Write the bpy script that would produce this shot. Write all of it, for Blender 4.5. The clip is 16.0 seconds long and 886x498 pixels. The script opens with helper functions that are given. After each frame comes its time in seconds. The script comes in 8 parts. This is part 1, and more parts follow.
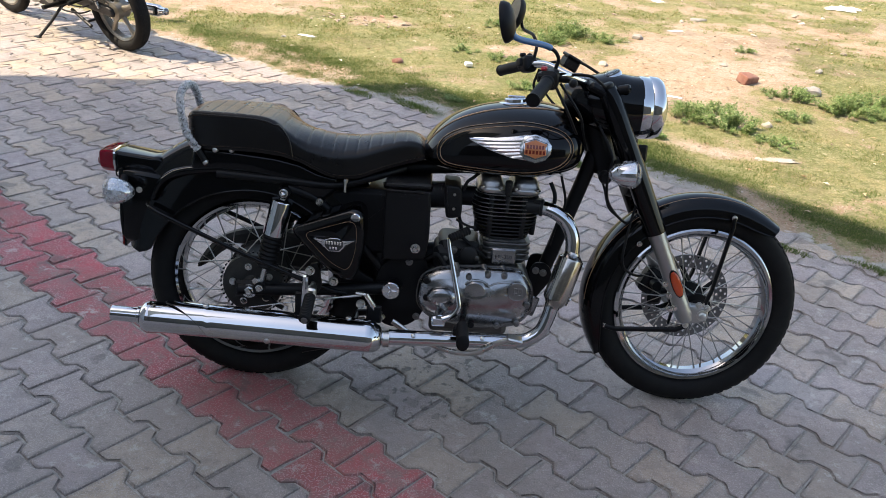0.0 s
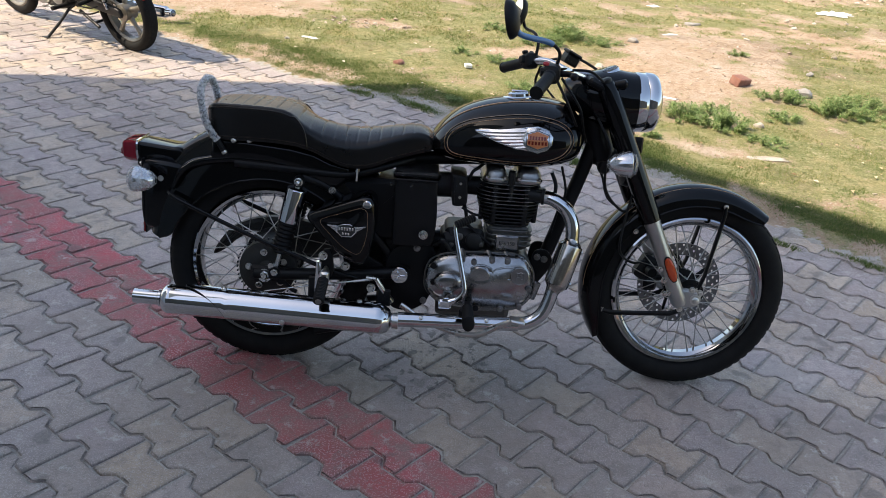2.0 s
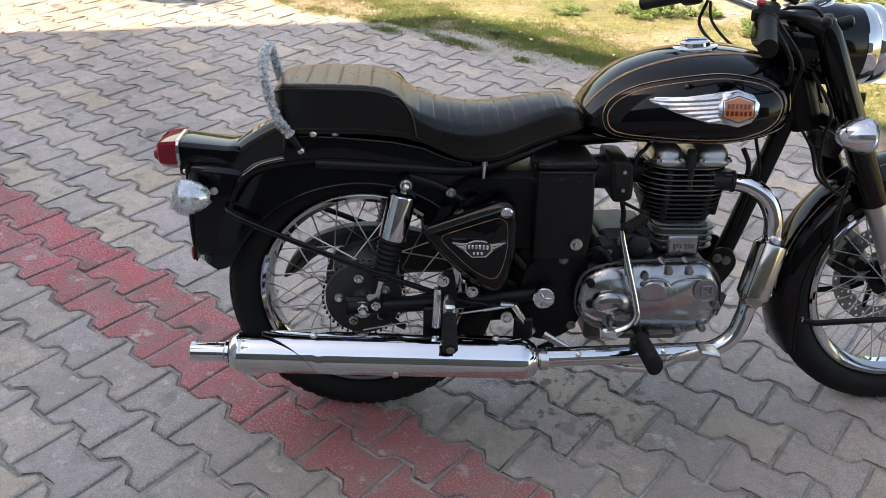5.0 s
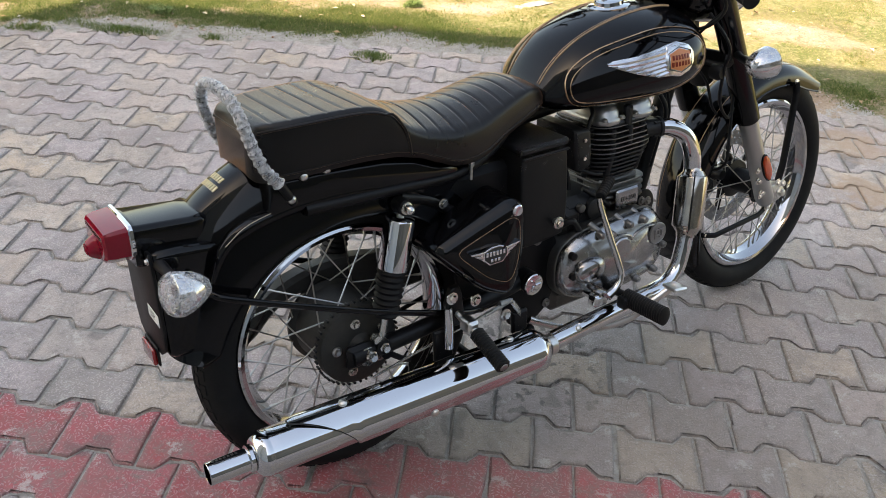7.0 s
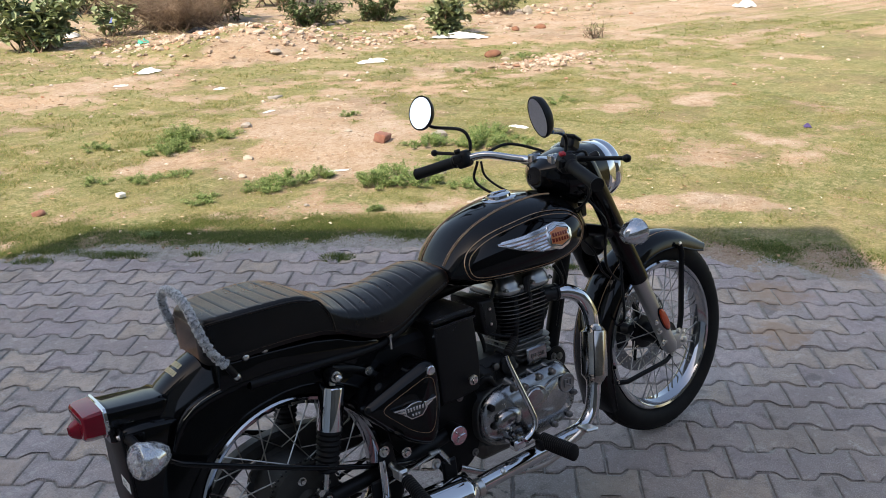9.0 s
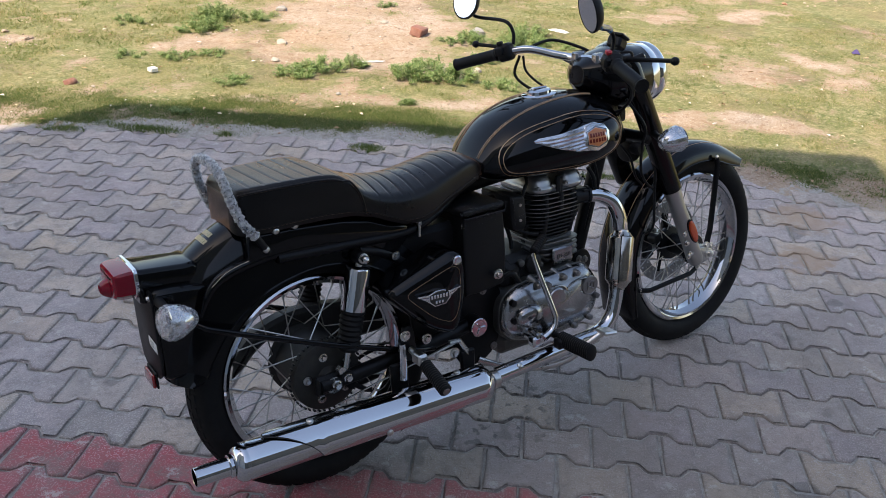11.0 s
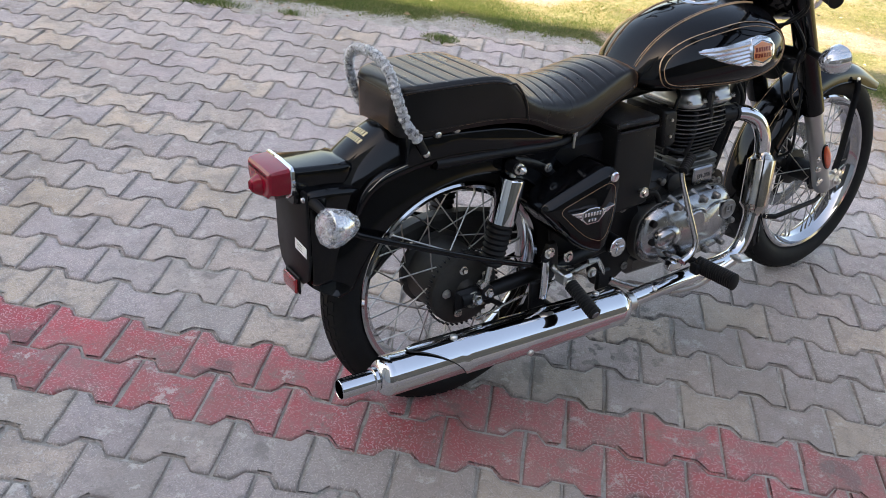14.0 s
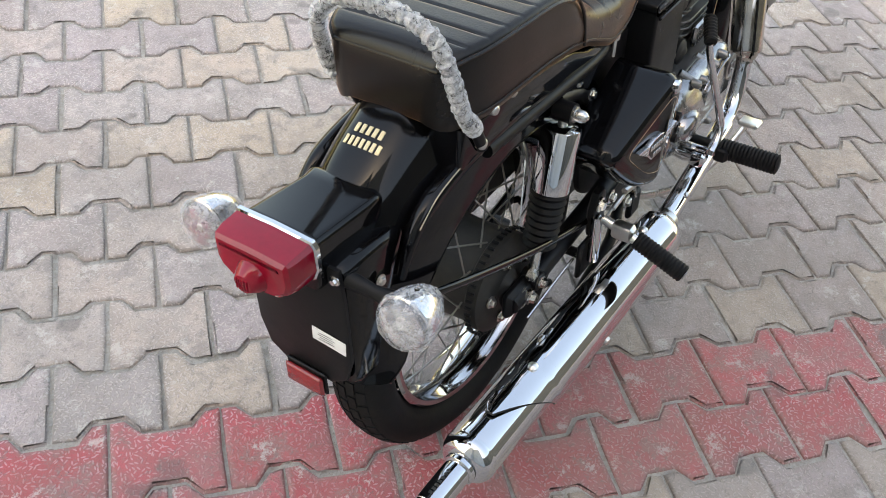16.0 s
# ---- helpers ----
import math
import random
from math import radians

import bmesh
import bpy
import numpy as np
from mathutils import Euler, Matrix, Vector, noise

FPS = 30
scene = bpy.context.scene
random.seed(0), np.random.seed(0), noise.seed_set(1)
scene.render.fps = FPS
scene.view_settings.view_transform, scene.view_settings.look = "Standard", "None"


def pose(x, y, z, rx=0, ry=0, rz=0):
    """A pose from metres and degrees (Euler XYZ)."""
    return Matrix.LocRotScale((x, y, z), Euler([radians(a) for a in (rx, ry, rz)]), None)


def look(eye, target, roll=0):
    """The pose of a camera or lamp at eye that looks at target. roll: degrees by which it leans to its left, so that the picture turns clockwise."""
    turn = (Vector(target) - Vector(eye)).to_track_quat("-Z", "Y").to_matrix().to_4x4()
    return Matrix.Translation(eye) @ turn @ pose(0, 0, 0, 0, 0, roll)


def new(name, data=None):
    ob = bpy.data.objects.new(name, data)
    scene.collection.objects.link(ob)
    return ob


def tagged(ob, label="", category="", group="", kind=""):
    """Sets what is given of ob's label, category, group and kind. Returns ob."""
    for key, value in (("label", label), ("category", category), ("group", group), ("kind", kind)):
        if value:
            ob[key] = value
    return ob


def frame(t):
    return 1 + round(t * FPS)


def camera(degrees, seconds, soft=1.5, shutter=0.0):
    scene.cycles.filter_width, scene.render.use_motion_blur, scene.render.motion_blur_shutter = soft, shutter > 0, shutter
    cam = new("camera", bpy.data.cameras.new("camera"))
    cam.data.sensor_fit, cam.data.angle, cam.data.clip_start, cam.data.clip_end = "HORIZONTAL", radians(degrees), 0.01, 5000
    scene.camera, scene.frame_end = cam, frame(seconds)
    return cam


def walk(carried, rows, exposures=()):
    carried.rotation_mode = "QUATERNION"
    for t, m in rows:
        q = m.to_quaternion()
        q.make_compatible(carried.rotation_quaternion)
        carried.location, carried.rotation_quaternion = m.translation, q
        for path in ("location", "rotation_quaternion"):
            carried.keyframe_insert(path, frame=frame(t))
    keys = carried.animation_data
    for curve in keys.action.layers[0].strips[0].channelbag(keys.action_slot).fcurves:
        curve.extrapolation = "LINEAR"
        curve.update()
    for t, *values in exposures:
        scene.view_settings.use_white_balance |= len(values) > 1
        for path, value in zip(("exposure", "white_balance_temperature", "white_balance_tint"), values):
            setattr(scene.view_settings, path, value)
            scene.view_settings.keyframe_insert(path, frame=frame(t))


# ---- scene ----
cam = camera(52.8, 16.0, soft=0.9)
PATH = [
    (0, (0.495, -2.424, 1.713), (0.583, -0.641, 0.812), 4.7),
    (0.5, (0.597, -2.523, 1.736), (0.625, -0.715, 0.881), 4.8),
    (1, (0.586, -2.565, 1.739), (0.6, -0.739, 0.924), 3.8),
    (1.5, (0.493, -2.553, 1.728), (0.552, -0.736, 0.892), 4.1),
    (2, (0.456, -2.575, 1.721), (0.555, -0.786, 0.831), 5.0),
    (2.5, (0.429, -2.578, 1.714), (0.55, -0.809, 0.789), 5.8),
    (3, (0.362, -2.543, 1.697), (0.502, -0.784, 0.756), 6.7),
    (3.5, (0.279, -2.462, 1.667), (0.442, -0.715, 0.708), 7.0),
    (4, (0.241, -2.256, 1.636), (0.367, -0.528, 0.638), 5.7),
    (4.5, (0.204, -1.98, 1.634), (0.267, -0.269, 0.601), 2.9),
    (4.7, (0.149, -1.911, 1.601), (0.239, -0.202, 0.565), 2.6),
    (6.8, (-0.639, -1.196, 1.538), (0.29, 0.164, 0.404), 4.0),
    (7, (-0.758, -1.262, 1.565), (0.286, 0.042, 0.465), 4.7),
    (7.5, (-0.899, -1.391, 1.633), (0.31, -0.115, 0.678), 5.0),
    (8, (-0.829, -1.575, 1.665), (0.329, -0.176, 0.826), 2.3),
    (8.5, (-0.796, -1.668, 1.693), (0.347, -0.211, 0.937), -1.1),
    (9, (-0.816, -1.684, 1.704), (0.325, -0.207, 0.985), -1.2),
    (9.5, (-0.837, -1.686, 1.687), (0.254, -0.223, 0.867), 1.3),
    (9.7, (-0.835, -1.68, 1.681), (0.236, -0.228, 0.818), 1.6),
    (12, (-0.848, -1.667, 1.662), (0.194, -0.236, 0.732), 3.6),
    (12.5, (-0.86, -1.637, 1.657), (0.164, -0.215, 0.693), 4.5),
    (13, (-0.94, -1.547, 1.642), (0.073, -0.151, 0.629), 6.5),
    (13.5, (-1.053, -1.437, 1.638), (-0.032, -0.092, 0.567), 8.1),
    (14, (-1.075, -1.337, 1.609), (-0.058, -0.028, 0.49), 7.4),
    (14.5, (-0.968, -1.113, 1.565), (0.08, 0.136, 0.406), 5.4),
    (15, (-0.905, -0.914, 1.549), (0.221, 0.193, 0.322), 5.6),
    (15.5, (-0.939, -0.641, 1.5), (0.292, 0.196, 0.164), 8.1),
    (16, (-0.953, -0.358, 1.469), (0.302, 0.242, 0.032), 10.1),
]
LIGHTNESS = [
    (0.0, 1.68, 7800, 10), (0.5, 1.48, 7800, 11), (1.0, 1.46, 7700, 11), (1.5, 1.4, 7700, 11), (2.0, 1.5, 7600, 10), (3.0, 1.88, 7700, 10), (3.5, 1.86, 7750, 10), (4.0, 2.04, 7950, 11), (4.5, 2.1, 8400, 11), (7.0, 2.2, 9600, 10), (7.5, 1.84, 8150, 10), (8.0, 1.5, 7550, 10), (8.5, 1.5, 7600, 11), (9.0, 1.3, 7700, 11), (9.5, 1.36, 7600, 12), (12.5, 1.72, 7500, 12), (14.0, 2.25, 8600, 12), (15.0, 2.4, 9400, 10), (16.0, 2.72, 9900, 9),
]
walk(cam, [(t, look(eye, target, roll)) for t, eye, target, roll in PATH], LIGHTNESS)

# ---- light ----
AZ, EL = radians(7.5), radians(52.0)        # the way the shadows fall, and the sun's height
SUN_WAY = Vector((math.cos(AZ) * math.cos(EL), math.sin(AZ) * math.cos(EL), -math.sin(EL)))
world = bpy.data.worlds.new("world")
scene.world = world
world.use_nodes = True
sky = world.node_tree.nodes.new("ShaderNodeTexSky")
sky.sky_type = "NISHITA"
sky.sun_disc = False
sky.sun_elevation = EL
sky.sun_rotation = radians(261)
sky.dust_density = 1.4
sky.air_density = 1.0
back = world.node_tree.nodes["Background"]
back.inputs["Strength"].default_value = 0.125
world.node_tree.links.new(sky.outputs["Color"], back.inputs["Color"])
sun_data = bpy.data.lights.new("sun", "SUN")
sun_data.energy, sun_data.angle, sun_data.color = 2.75, radians(0.35), (1.0, 0.93, 0.82)
sun = new("sun", sun_data)
sun.matrix_world = Matrix.Translation((-6, 0, 12)) @ SUN_WAY.to_track_quat("-Z", "Y").to_matrix().to_4x4()


# ---- materials ----
def tree(name):
    m = bpy.data.materials.new(name)
    m.use_nodes = True
    nt = m.node_tree
    return m, nt, nt.nodes["Principled BSDF"]


def link(nt, a, b):
    nt.links.new(a, b)


def coords(nt, scale=1.0):
    tc = nt.nodes.new("ShaderNodeTexCoord")
    mp = nt.nodes.new("ShaderNodeMapping")
    mp.inputs["Scale"].default_value = (scale, scale, scale)
    link(nt, tc.outputs["Object"], mp.inputs["Vector"])
    return mp.outputs["Vector"]


def noise_tex(nt, vec, scale, detail=4.0, rough=0.6):
    n = nt.nodes.new("ShaderNodeTexNoise")
    n.inputs["Scale"].default_value = scale
    n.inputs["Detail"].default_value = detail
    n.inputs["Roughness"].default_value = rough
    link(nt, vec, n.inputs["Vector"])
    return n.outputs["Fac"]


def ramp(nt, fac, stops):
    r = nt.nodes.new("ShaderNodeValToRGB")
    el = r.color_ramp.elements
    while len(el) < len(stops):
        el.new(0.5)
    for e, (p, c) in zip(el, stops):
        e.position = p
        e.color = (*c, 1.0) if len(c) == 3 else c
    link(nt, fac, r.inputs["Fac"])
    return r.outputs["Color"]


def mix(nt, fac, a, b, mode="MIX"):
    m = nt.nodes.new("ShaderNodeMix")
    m.data_type, m.blend_type = "RGBA", mode
    for sock, val in ((m.inputs[0], fac), (m.inputs[6], a), (m.inputs[7], b)):
        if isinstance(val, (int, float)):
            sock.default_value = val
        elif isinstance(val, tuple):
            sock.default_value = (*val, 1.0) if len(val) == 3 else val
        else:
            link(nt, val, sock)
    return m.outputs[2]


def remap(nt, fac, a, b, lo=0.0, hi=1.0):
    m = nt.nodes.new("ShaderNodeMapRange")
    m.inputs["From Min"].default_value, m.inputs["From Max"].default_value = a, b
    m.inputs["To Min"].default_value, m.inputs["To Max"].default_value = lo, hi
    link(nt, fac, m.inputs["Value"])
    return m.outputs["Result"]


def maths(nt, op, a, b=None):
    m = nt.nodes.new("ShaderNodeMath")
    m.operation = op
    for sock, val in zip(m.inputs, (a, b)):
        if val is None:
            continue
        if isinstance(val, (int, float)):
            sock.default_value = val
        else:
            link(nt, val, sock)
    return m.outputs[0]


def bump(nt, bsdf, height, strength, dist):
    b = nt.nodes.new("ShaderNodeBump")
    b.inputs["Strength"].default_value, b.inputs["Distance"].default_value = strength, dist
    link(nt, height, b.inputs["Height"])
    link(nt, b.outputs["Normal"], bsdf.inputs["Normal"])


def surface(name, base, rough, metal=0.0, vary=0.15, big=6.0, fine=150.0, grain=0.0, rvary=0.08, coat=0.0, dust=0.0, spec=0.5):
    """A plain worn surface: colour and gloss vary at two scales; grain is the depth of the fine relief in metres."""
    m, nt, b = tree(name)
    vec = coords(nt)
    n1, n2 = noise_tex(nt, vec, big, 5.0), noise_tex(nt, vec, fine, 3.0)
    lo = tuple(c * (1 - vary) for c in base)
    hi = tuple(min(1.0, c * (1 + vary)) for c in base)
    col = ramp(nt, n1, [(0.3, lo), (0.7, hi)])
    col = mix(nt, remap(nt, n2, 0.35, 0.75, 0.0, vary), col, tuple(c * 0.6 for c in base))
    if dust:
        n3 = noise_tex(nt, vec, 14.0, 6.0, 0.7)
        col = mix(nt, remap(nt, n3, 0.45, 0.8, 0.0, dust), col, (0.32, 0.28, 0.23))
    link(nt, col, b.inputs["Base Color"])
    link(nt, remap(nt, n1, 0.3, 0.7, max(0.02, rough - rvary), rough + rvary), b.inputs["Roughness"])
    b.inputs["Metallic"].default_value = metal
    b.inputs["Coat Weight"].default_value = coat
    b.inputs["Specular IOR Level"].default_value = spec
    b.inputs["Coat Roughness"].default_value = 0.04
    if grain:
        bump(nt, b, n2, 0.6, grain)
    return m


GLOSS = surface("black_gloss_paint", (0.0028, 0.0028, 0.0034), 0.07, vary=0.2, rvary=0.02, spec=0.27)
SATIN = surface("black_satin_paint", (0.0050, 0.0050, 0.0058), 0.42, vary=0.3, dust=0.004, spec=0.22)
PLASTIC = surface("black_plastic", (0.0058, 0.0058, 0.0066), 0.50, vary=0.25, grain=0.0003, dust=0.004, spec=0.22)
RUBBER = surface("tyre_rubber", (0.0095, 0.0093, 0.0096), 0.72, vary=0.3, grain=0.0006, dust=0.02, spec=0.15)
GRIP = surface("grip_rubber", (0.006, 0.006, 0.0065), 0.6, vary=0.2, grain=0.0004, spec=0.2)
VINYL = surface("seat_vinyl", (0.0064, 0.0058, 0.0058), 0.30, vary=0.25, fine=420.0, grain=0.0004, rvary=0.06, dust=0.004, spec=0.30)
_b = VINYL.node_tree.nodes["Principled BSDF"]      # brown-tinted sheen, strongest at a low angle
_b.inputs["Sheen Weight"].default_value, _b.inputs["Sheen Roughness"].default_value, _b.inputs["Sheen Tint"].default_value = 0.65, 0.28, (0.85, 0.42, 0.22, 1)
CHROME = surface("chrome", (0.60, 0.605, 0.62), 0.022, 1.0, vary=0.04, rvary=0.015)
RIMCHROME = surface("dusty_rim_chrome", (0.44, 0.445, 0.46), 0.07, 1.0, vary=0.10, rvary=0.03, dust=0.05)
STEEL = surface("zinc_bolt_steel", (0.62, 0.61, 0.58), 0.28, 1.0, vary=0.15, fine=300.0)
ALLOY = surface("satin_cast_alloy", (0.25, 0.25, 0.25), 0.38, 0.9, vary=0.18, grain=0.0003, big=14.0, dust=0.03)
POLISH = surface("polished_alloy", (0.33, 0.33, 0.335), 0.22, 0.97, vary=0.28, big=22.0, fine=90.0, rvary=0.09, dust=0.04)
BADGE = surface("satin_badge_metal", (0.72, 0.72, 0.73), 0.24, 1.0, vary=0.08, rvary=0.04)
CASE = surface("grimy_cast_alloy", (0.115, 0.112, 0.108), 0.48, 0.75, vary=0.3, grain=0.0004, big=16.0, dust=0.06)
SPOKE = surface("dull_spoke_steel", (0.40, 0.39, 0.37), 0.32, 1.0, vary=0.2)
COVER = surface("dusty_black_cover", (0.026, 0.025, 0.023), 0.55, vary=0.3, dust=0.08, spec=0.25)
FORKALLOY = surface("lacquered_fork_alloy", (0.43, 0.425, 0.415), 0.34, 0.85, vary=0.08, rvary=0.04)
FIN = surface("dark_engine_fins", (0.016, 0.016, 0.0165), 0.48, 0.2, vary=0.3, grain=0.0003, spec=0.3)
FINEDGE = surface("machined_fin_edge", (0.27, 0.27, 0.27), 0.35, 0.9, vary=0.15)
CATSTEEL = surface("brushed_steel_shell", (0.46, 0.43, 0.40), 0.17, 1.0, vary=0.18, big=25.0)
DISC = surface("brake_disc_steel", (0.20, 0.20, 0.205), 0.38, 0.8, vary=0.2, fine=260.0)
GOLD = surface("gold_pinstripe", (0.44, 0.27, 0.165), 0.30, 0.3, vary=0.15)
PALEGOLD = surface("pale_gold_print", (0.62, 0.50, 0.30), 0.30, 0.3, vary=0.12)
CREAM = surface("cream_pinstripe", (0.40, 0.33, 0.25), 0.35, 0.1, vary=0.15)
RED = surface("red_lens", (0.25, 0.003, 0.016), 0.04, vary=0.25, rvary=0.02, spec=0.45)
DEEPRED = surface("red_reflector", (0.26, 0.012, 0.014), 0.22, vary=0.15, fine=500.0, grain=0.0006, coat=0.6)
AMBER = surface("amber_reflector", (0.55, 0.060, 0.012), 0.22, vary=0.15, fine=500.0, grain=0.0006, coat=0.6)
ENAMEL = surface("red_enamel", (0.20, 0.020, 0.012), 0.25, vary=0.15, coat=0.5)
PALE = surface("orange_badge_field", (0.60, 0.20, 0.075), 0.35, vary=0.12)
WHITE = surface("white_print", (0.78, 0.78, 0.76), 0.4, vary=0.05)
BLUEFILM = surface("blue_protective_film", (0.05, 0.16, 0.34), 0.22, vary=0.2, coat=0.6)
BLACKINK = surface("black_print", (0.02, 0.02, 0.02), 0.5, vary=0.1)
SWITCHRED = surface("red_switch_plastic", (0.45, 0.02, 0.03), 0.4, vary=0.1)


def film(name, tint, clear, rough, scale=70.0, swing=0.3):
    """Thin crinkled plastic film: partly see-through."""
    m, nt, b = tree(name)
    vec = coords(nt)
    n = noise_tex(nt, vec, scale, 6.0, 0.75)
    b.inputs["Base Color"].default_value = (*tint, 1)
    b.inputs["Roughness"].default_value = rough
    bump(nt, b, n, 0.9, 0.004)
    t = nt.nodes.new("ShaderNodeBsdfTransparent")
    s = nt.nodes.new("ShaderNodeMixShader")
    link(nt, remap(nt, n, 0.35, 0.65, clear + 0.7 * swing, clear - swing), s.inputs[0])
    link(nt, b.outputs["BSDF"], s.inputs[1])
    link(nt, t.outputs["BSDF"], s.inputs[2])
    link(nt, s.outputs["Shader"], nt.nodes["Material Output"].inputs["Surface"])
    return m


WRAP = film("bubble_wrap_film", (0.95, 0.95, 0.96), 0.66, 0.20, 95.0, 0.24)
THINWRAP = film("thin_clear_wrap", (0.90, 0.90, 0.91), 0.78, 0.10, 60.0, 0.26)
HAZE = film("hazy_clear_wrap", (0.90, 0.90, 0.91), 0.93, 0.08, 45.0, 0.22)
CLING = film("clear_cling_film", (0.35, 0.35, 0.36), 1.12, 0.10)


def glass(name, tint=(1, 1, 1), rough=0.03):
    m, nt, b = tree(name)
    b.inputs["Base Color"].default_value = (*tint, 1)
    b.inputs["Roughness"].default_value = rough
    b.inputs["Transmission Weight"].default_value = 1.0
    b.inputs["IOR"].default_value = 1.45
    return m


GLASS = glass("lamp_glass")
# mirror glass with a greyer tint and a rougher face than MIRROR
GREYED, _nt, _b = tree("grey_tinted_mirror_glass")
_b.inputs["Base Color"].default_value, _b.inputs["Metallic"].default_value, _b.inputs["Roughness"].default_value = (0.45, 0.46, 0.47, 1), 1.0, 0.10
MIRROR, _nt, _b = tree("mirror_glass")
_b.inputs["Base Color"].default_value, _b.inputs["Metallic"].default_value, _b.inputs["Roughness"].default_value = (0.86, 0.88, 0.9, 1), 1.0, 0.01


def paver_material(name, tones, per_object, strokes, stroke_tone):
    """Cast concrete with a raised rice-grain pattern, worn in places; each block has its own tone."""
    m, nt, b = tree(name)
    geo = nt.nodes.new("ShaderNodeNewGeometry")
    pos = geo.outputs["Position"]
    if per_object:
        rnd = nt.nodes.new("ShaderNodeObjectInfo").outputs["Random"]
    else:
        rnd = geo.outputs["Random Per Island"]
    tone = ramp(nt, rnd, tones)
    n_big, n_mid, n_fine = noise_tex(nt, pos, 3.0, 5.0), noise_tex(nt, pos, 26.0, 6.0, 0.7), noise_tex(nt, pos, 330.0, 4.0)
    vo = nt.nodes.new("ShaderNodeTexVoronoi")
    vo.inputs["Scale"].default_value = 90.0
    link(nt, pos, vo.inputs["Vector"])
    flat = nt.nodes.new("ShaderNodeVectorMath")
    flat.operation = "MULTIPLY"
    flat.inputs[1].default_value = (90.0, 90.0, 0.0)
    dif = nt.nodes.new("ShaderNodeVectorMath")
    dif.operation = "SUBTRACT"
    link(nt, pos, dif.inputs[0])
    link(nt, vo.outputs["Position"], dif.inputs[1])
    link(nt, dif.outputs[0], flat.inputs[0])
    rot = nt.nodes.new("ShaderNodeVectorRotate")
    rot.rotation_type = "Z_AXIS"
    link(nt, flat.outputs[0], rot.inputs["Vector"])
    sep = nt.nodes.new("ShaderNodeSeparateColor")
    link(nt, vo.outputs["Color"], sep.inputs[0])
    link(nt, maths(nt, "MULTIPLY", sep.outputs[0], 6.283), rot.inputs["Angle"])
    squash = nt.nodes.new("ShaderNodeVectorMath")
    squash.operation = "MULTIPLY"
    squash.inputs[1].default_value = (1.45, 4.4, 0.0)
    link(nt, rot.outputs[0], squash.inputs[0])
    ln = nt.nodes.new("ShaderNodeVectorMath")
    ln.operation = "LENGTH"
    link(nt, squash.outputs[0], ln.inputs[0])
    stroke = remap(nt, ln.outputs["Value"], 0.72, 0.50, 0.0, 1.0)
    wear = remap(nt, n_big, 0.44, 0.62, 1.0, 0.35)
    stroke = maths(nt, "MULTIPLY", stroke, wear)
    rim = nt.nodes.new("ShaderNodeAttribute")
    rim.attribute_name = "rim"
    # blotches on each block, greyer worn borders, fine sand
    col = mix(nt, remap(nt, noise_tex(nt, pos, 11.0, 5.0, 0.65), 0.42, 0.66, 0.0, 0.75), tone, mix(nt, 0.55, tone, (0.25, 0.24, 0.235)))
    col = mix(nt, remap(nt, n_mid, 0.35, 0.72, 0.0, 0.5), col, mix(nt, 0.5, tone, (0.15, 0.14, 0.13)))
    edge = maths(nt, "MULTIPLY", rim.outputs["Fac"], remap(nt, n_mid, 0.30, 0.58, 0.15, 0.85))
    col = mix(nt, edge, col, mix(nt, 0.70, tone, (0.235, 0.215, 0.20)))
    col = mix(nt, remap(nt, n_fine, 0.45, 0.75, 0.0, 0.34), col, (0.11, 0.105, 0.10))
    col = mix(nt, maths(nt, "MULTIPLY", stroke, strokes), col, stroke_tone)
    stain = remap(nt, noise_tex(nt, pos, 7.5, 7.0, 0.8), 0.54, 0.60, 0.0, 0.48)
    col = mix(nt, stain, col, (0.225, 0.20, 0.190))
    grime = remap(nt, noise_tex(nt, pos, 1.6, 5.0, 0.6), 0.44, 0.66, 0.0, 0.75)
    col = mix(nt, grime, col, mix(nt, 0.62, col, (0.185, 0.15, 0.12)))
    scuff = remap(nt, noise_tex(nt, pos, 48.0, 6.0, 0.8), 0.555, 0.62, 0.0, 0.5)
    col = mix(nt, scuff, col, (0.17, 0.155, 0.14))
    pale = remap(nt, noise_tex(nt, pos, 14.0, 6.0, 0.8), 0.575, 0.625, 0.0, 0.6)
    col = mix(nt, pale, col, (0.56, 0.52, 0.48))
    # brown darkening about a point beside the parked machine, ragged at its border
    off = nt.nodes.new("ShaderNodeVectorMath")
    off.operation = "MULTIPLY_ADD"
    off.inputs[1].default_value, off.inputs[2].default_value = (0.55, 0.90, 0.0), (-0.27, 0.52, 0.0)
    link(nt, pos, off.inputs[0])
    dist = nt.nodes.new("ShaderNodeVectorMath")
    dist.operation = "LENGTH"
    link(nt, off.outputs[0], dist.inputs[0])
    brown_dist = maths(nt, "ADD", dist.outputs["Value"], maths(nt, "MULTIPLY", maths(nt, "SUBTRACT", noise_tex(nt, pos, 3.2, 6.0, 0.7), 0.5), 1.5))
    col = mix(nt, remap(nt, brown_dist, 0.30, 0.90, 0.46, 0.0), col, mix(nt, 0.72, col, (0.135, 0.105, 0.080)))
    oil = remap(nt, noise_tex(nt, pos, 5.0, 3.0, 0.5), 0.645, 0.675, 0.0, 0.5)
    col = mix(nt, oil, col, (0.10, 0.095, 0.09))
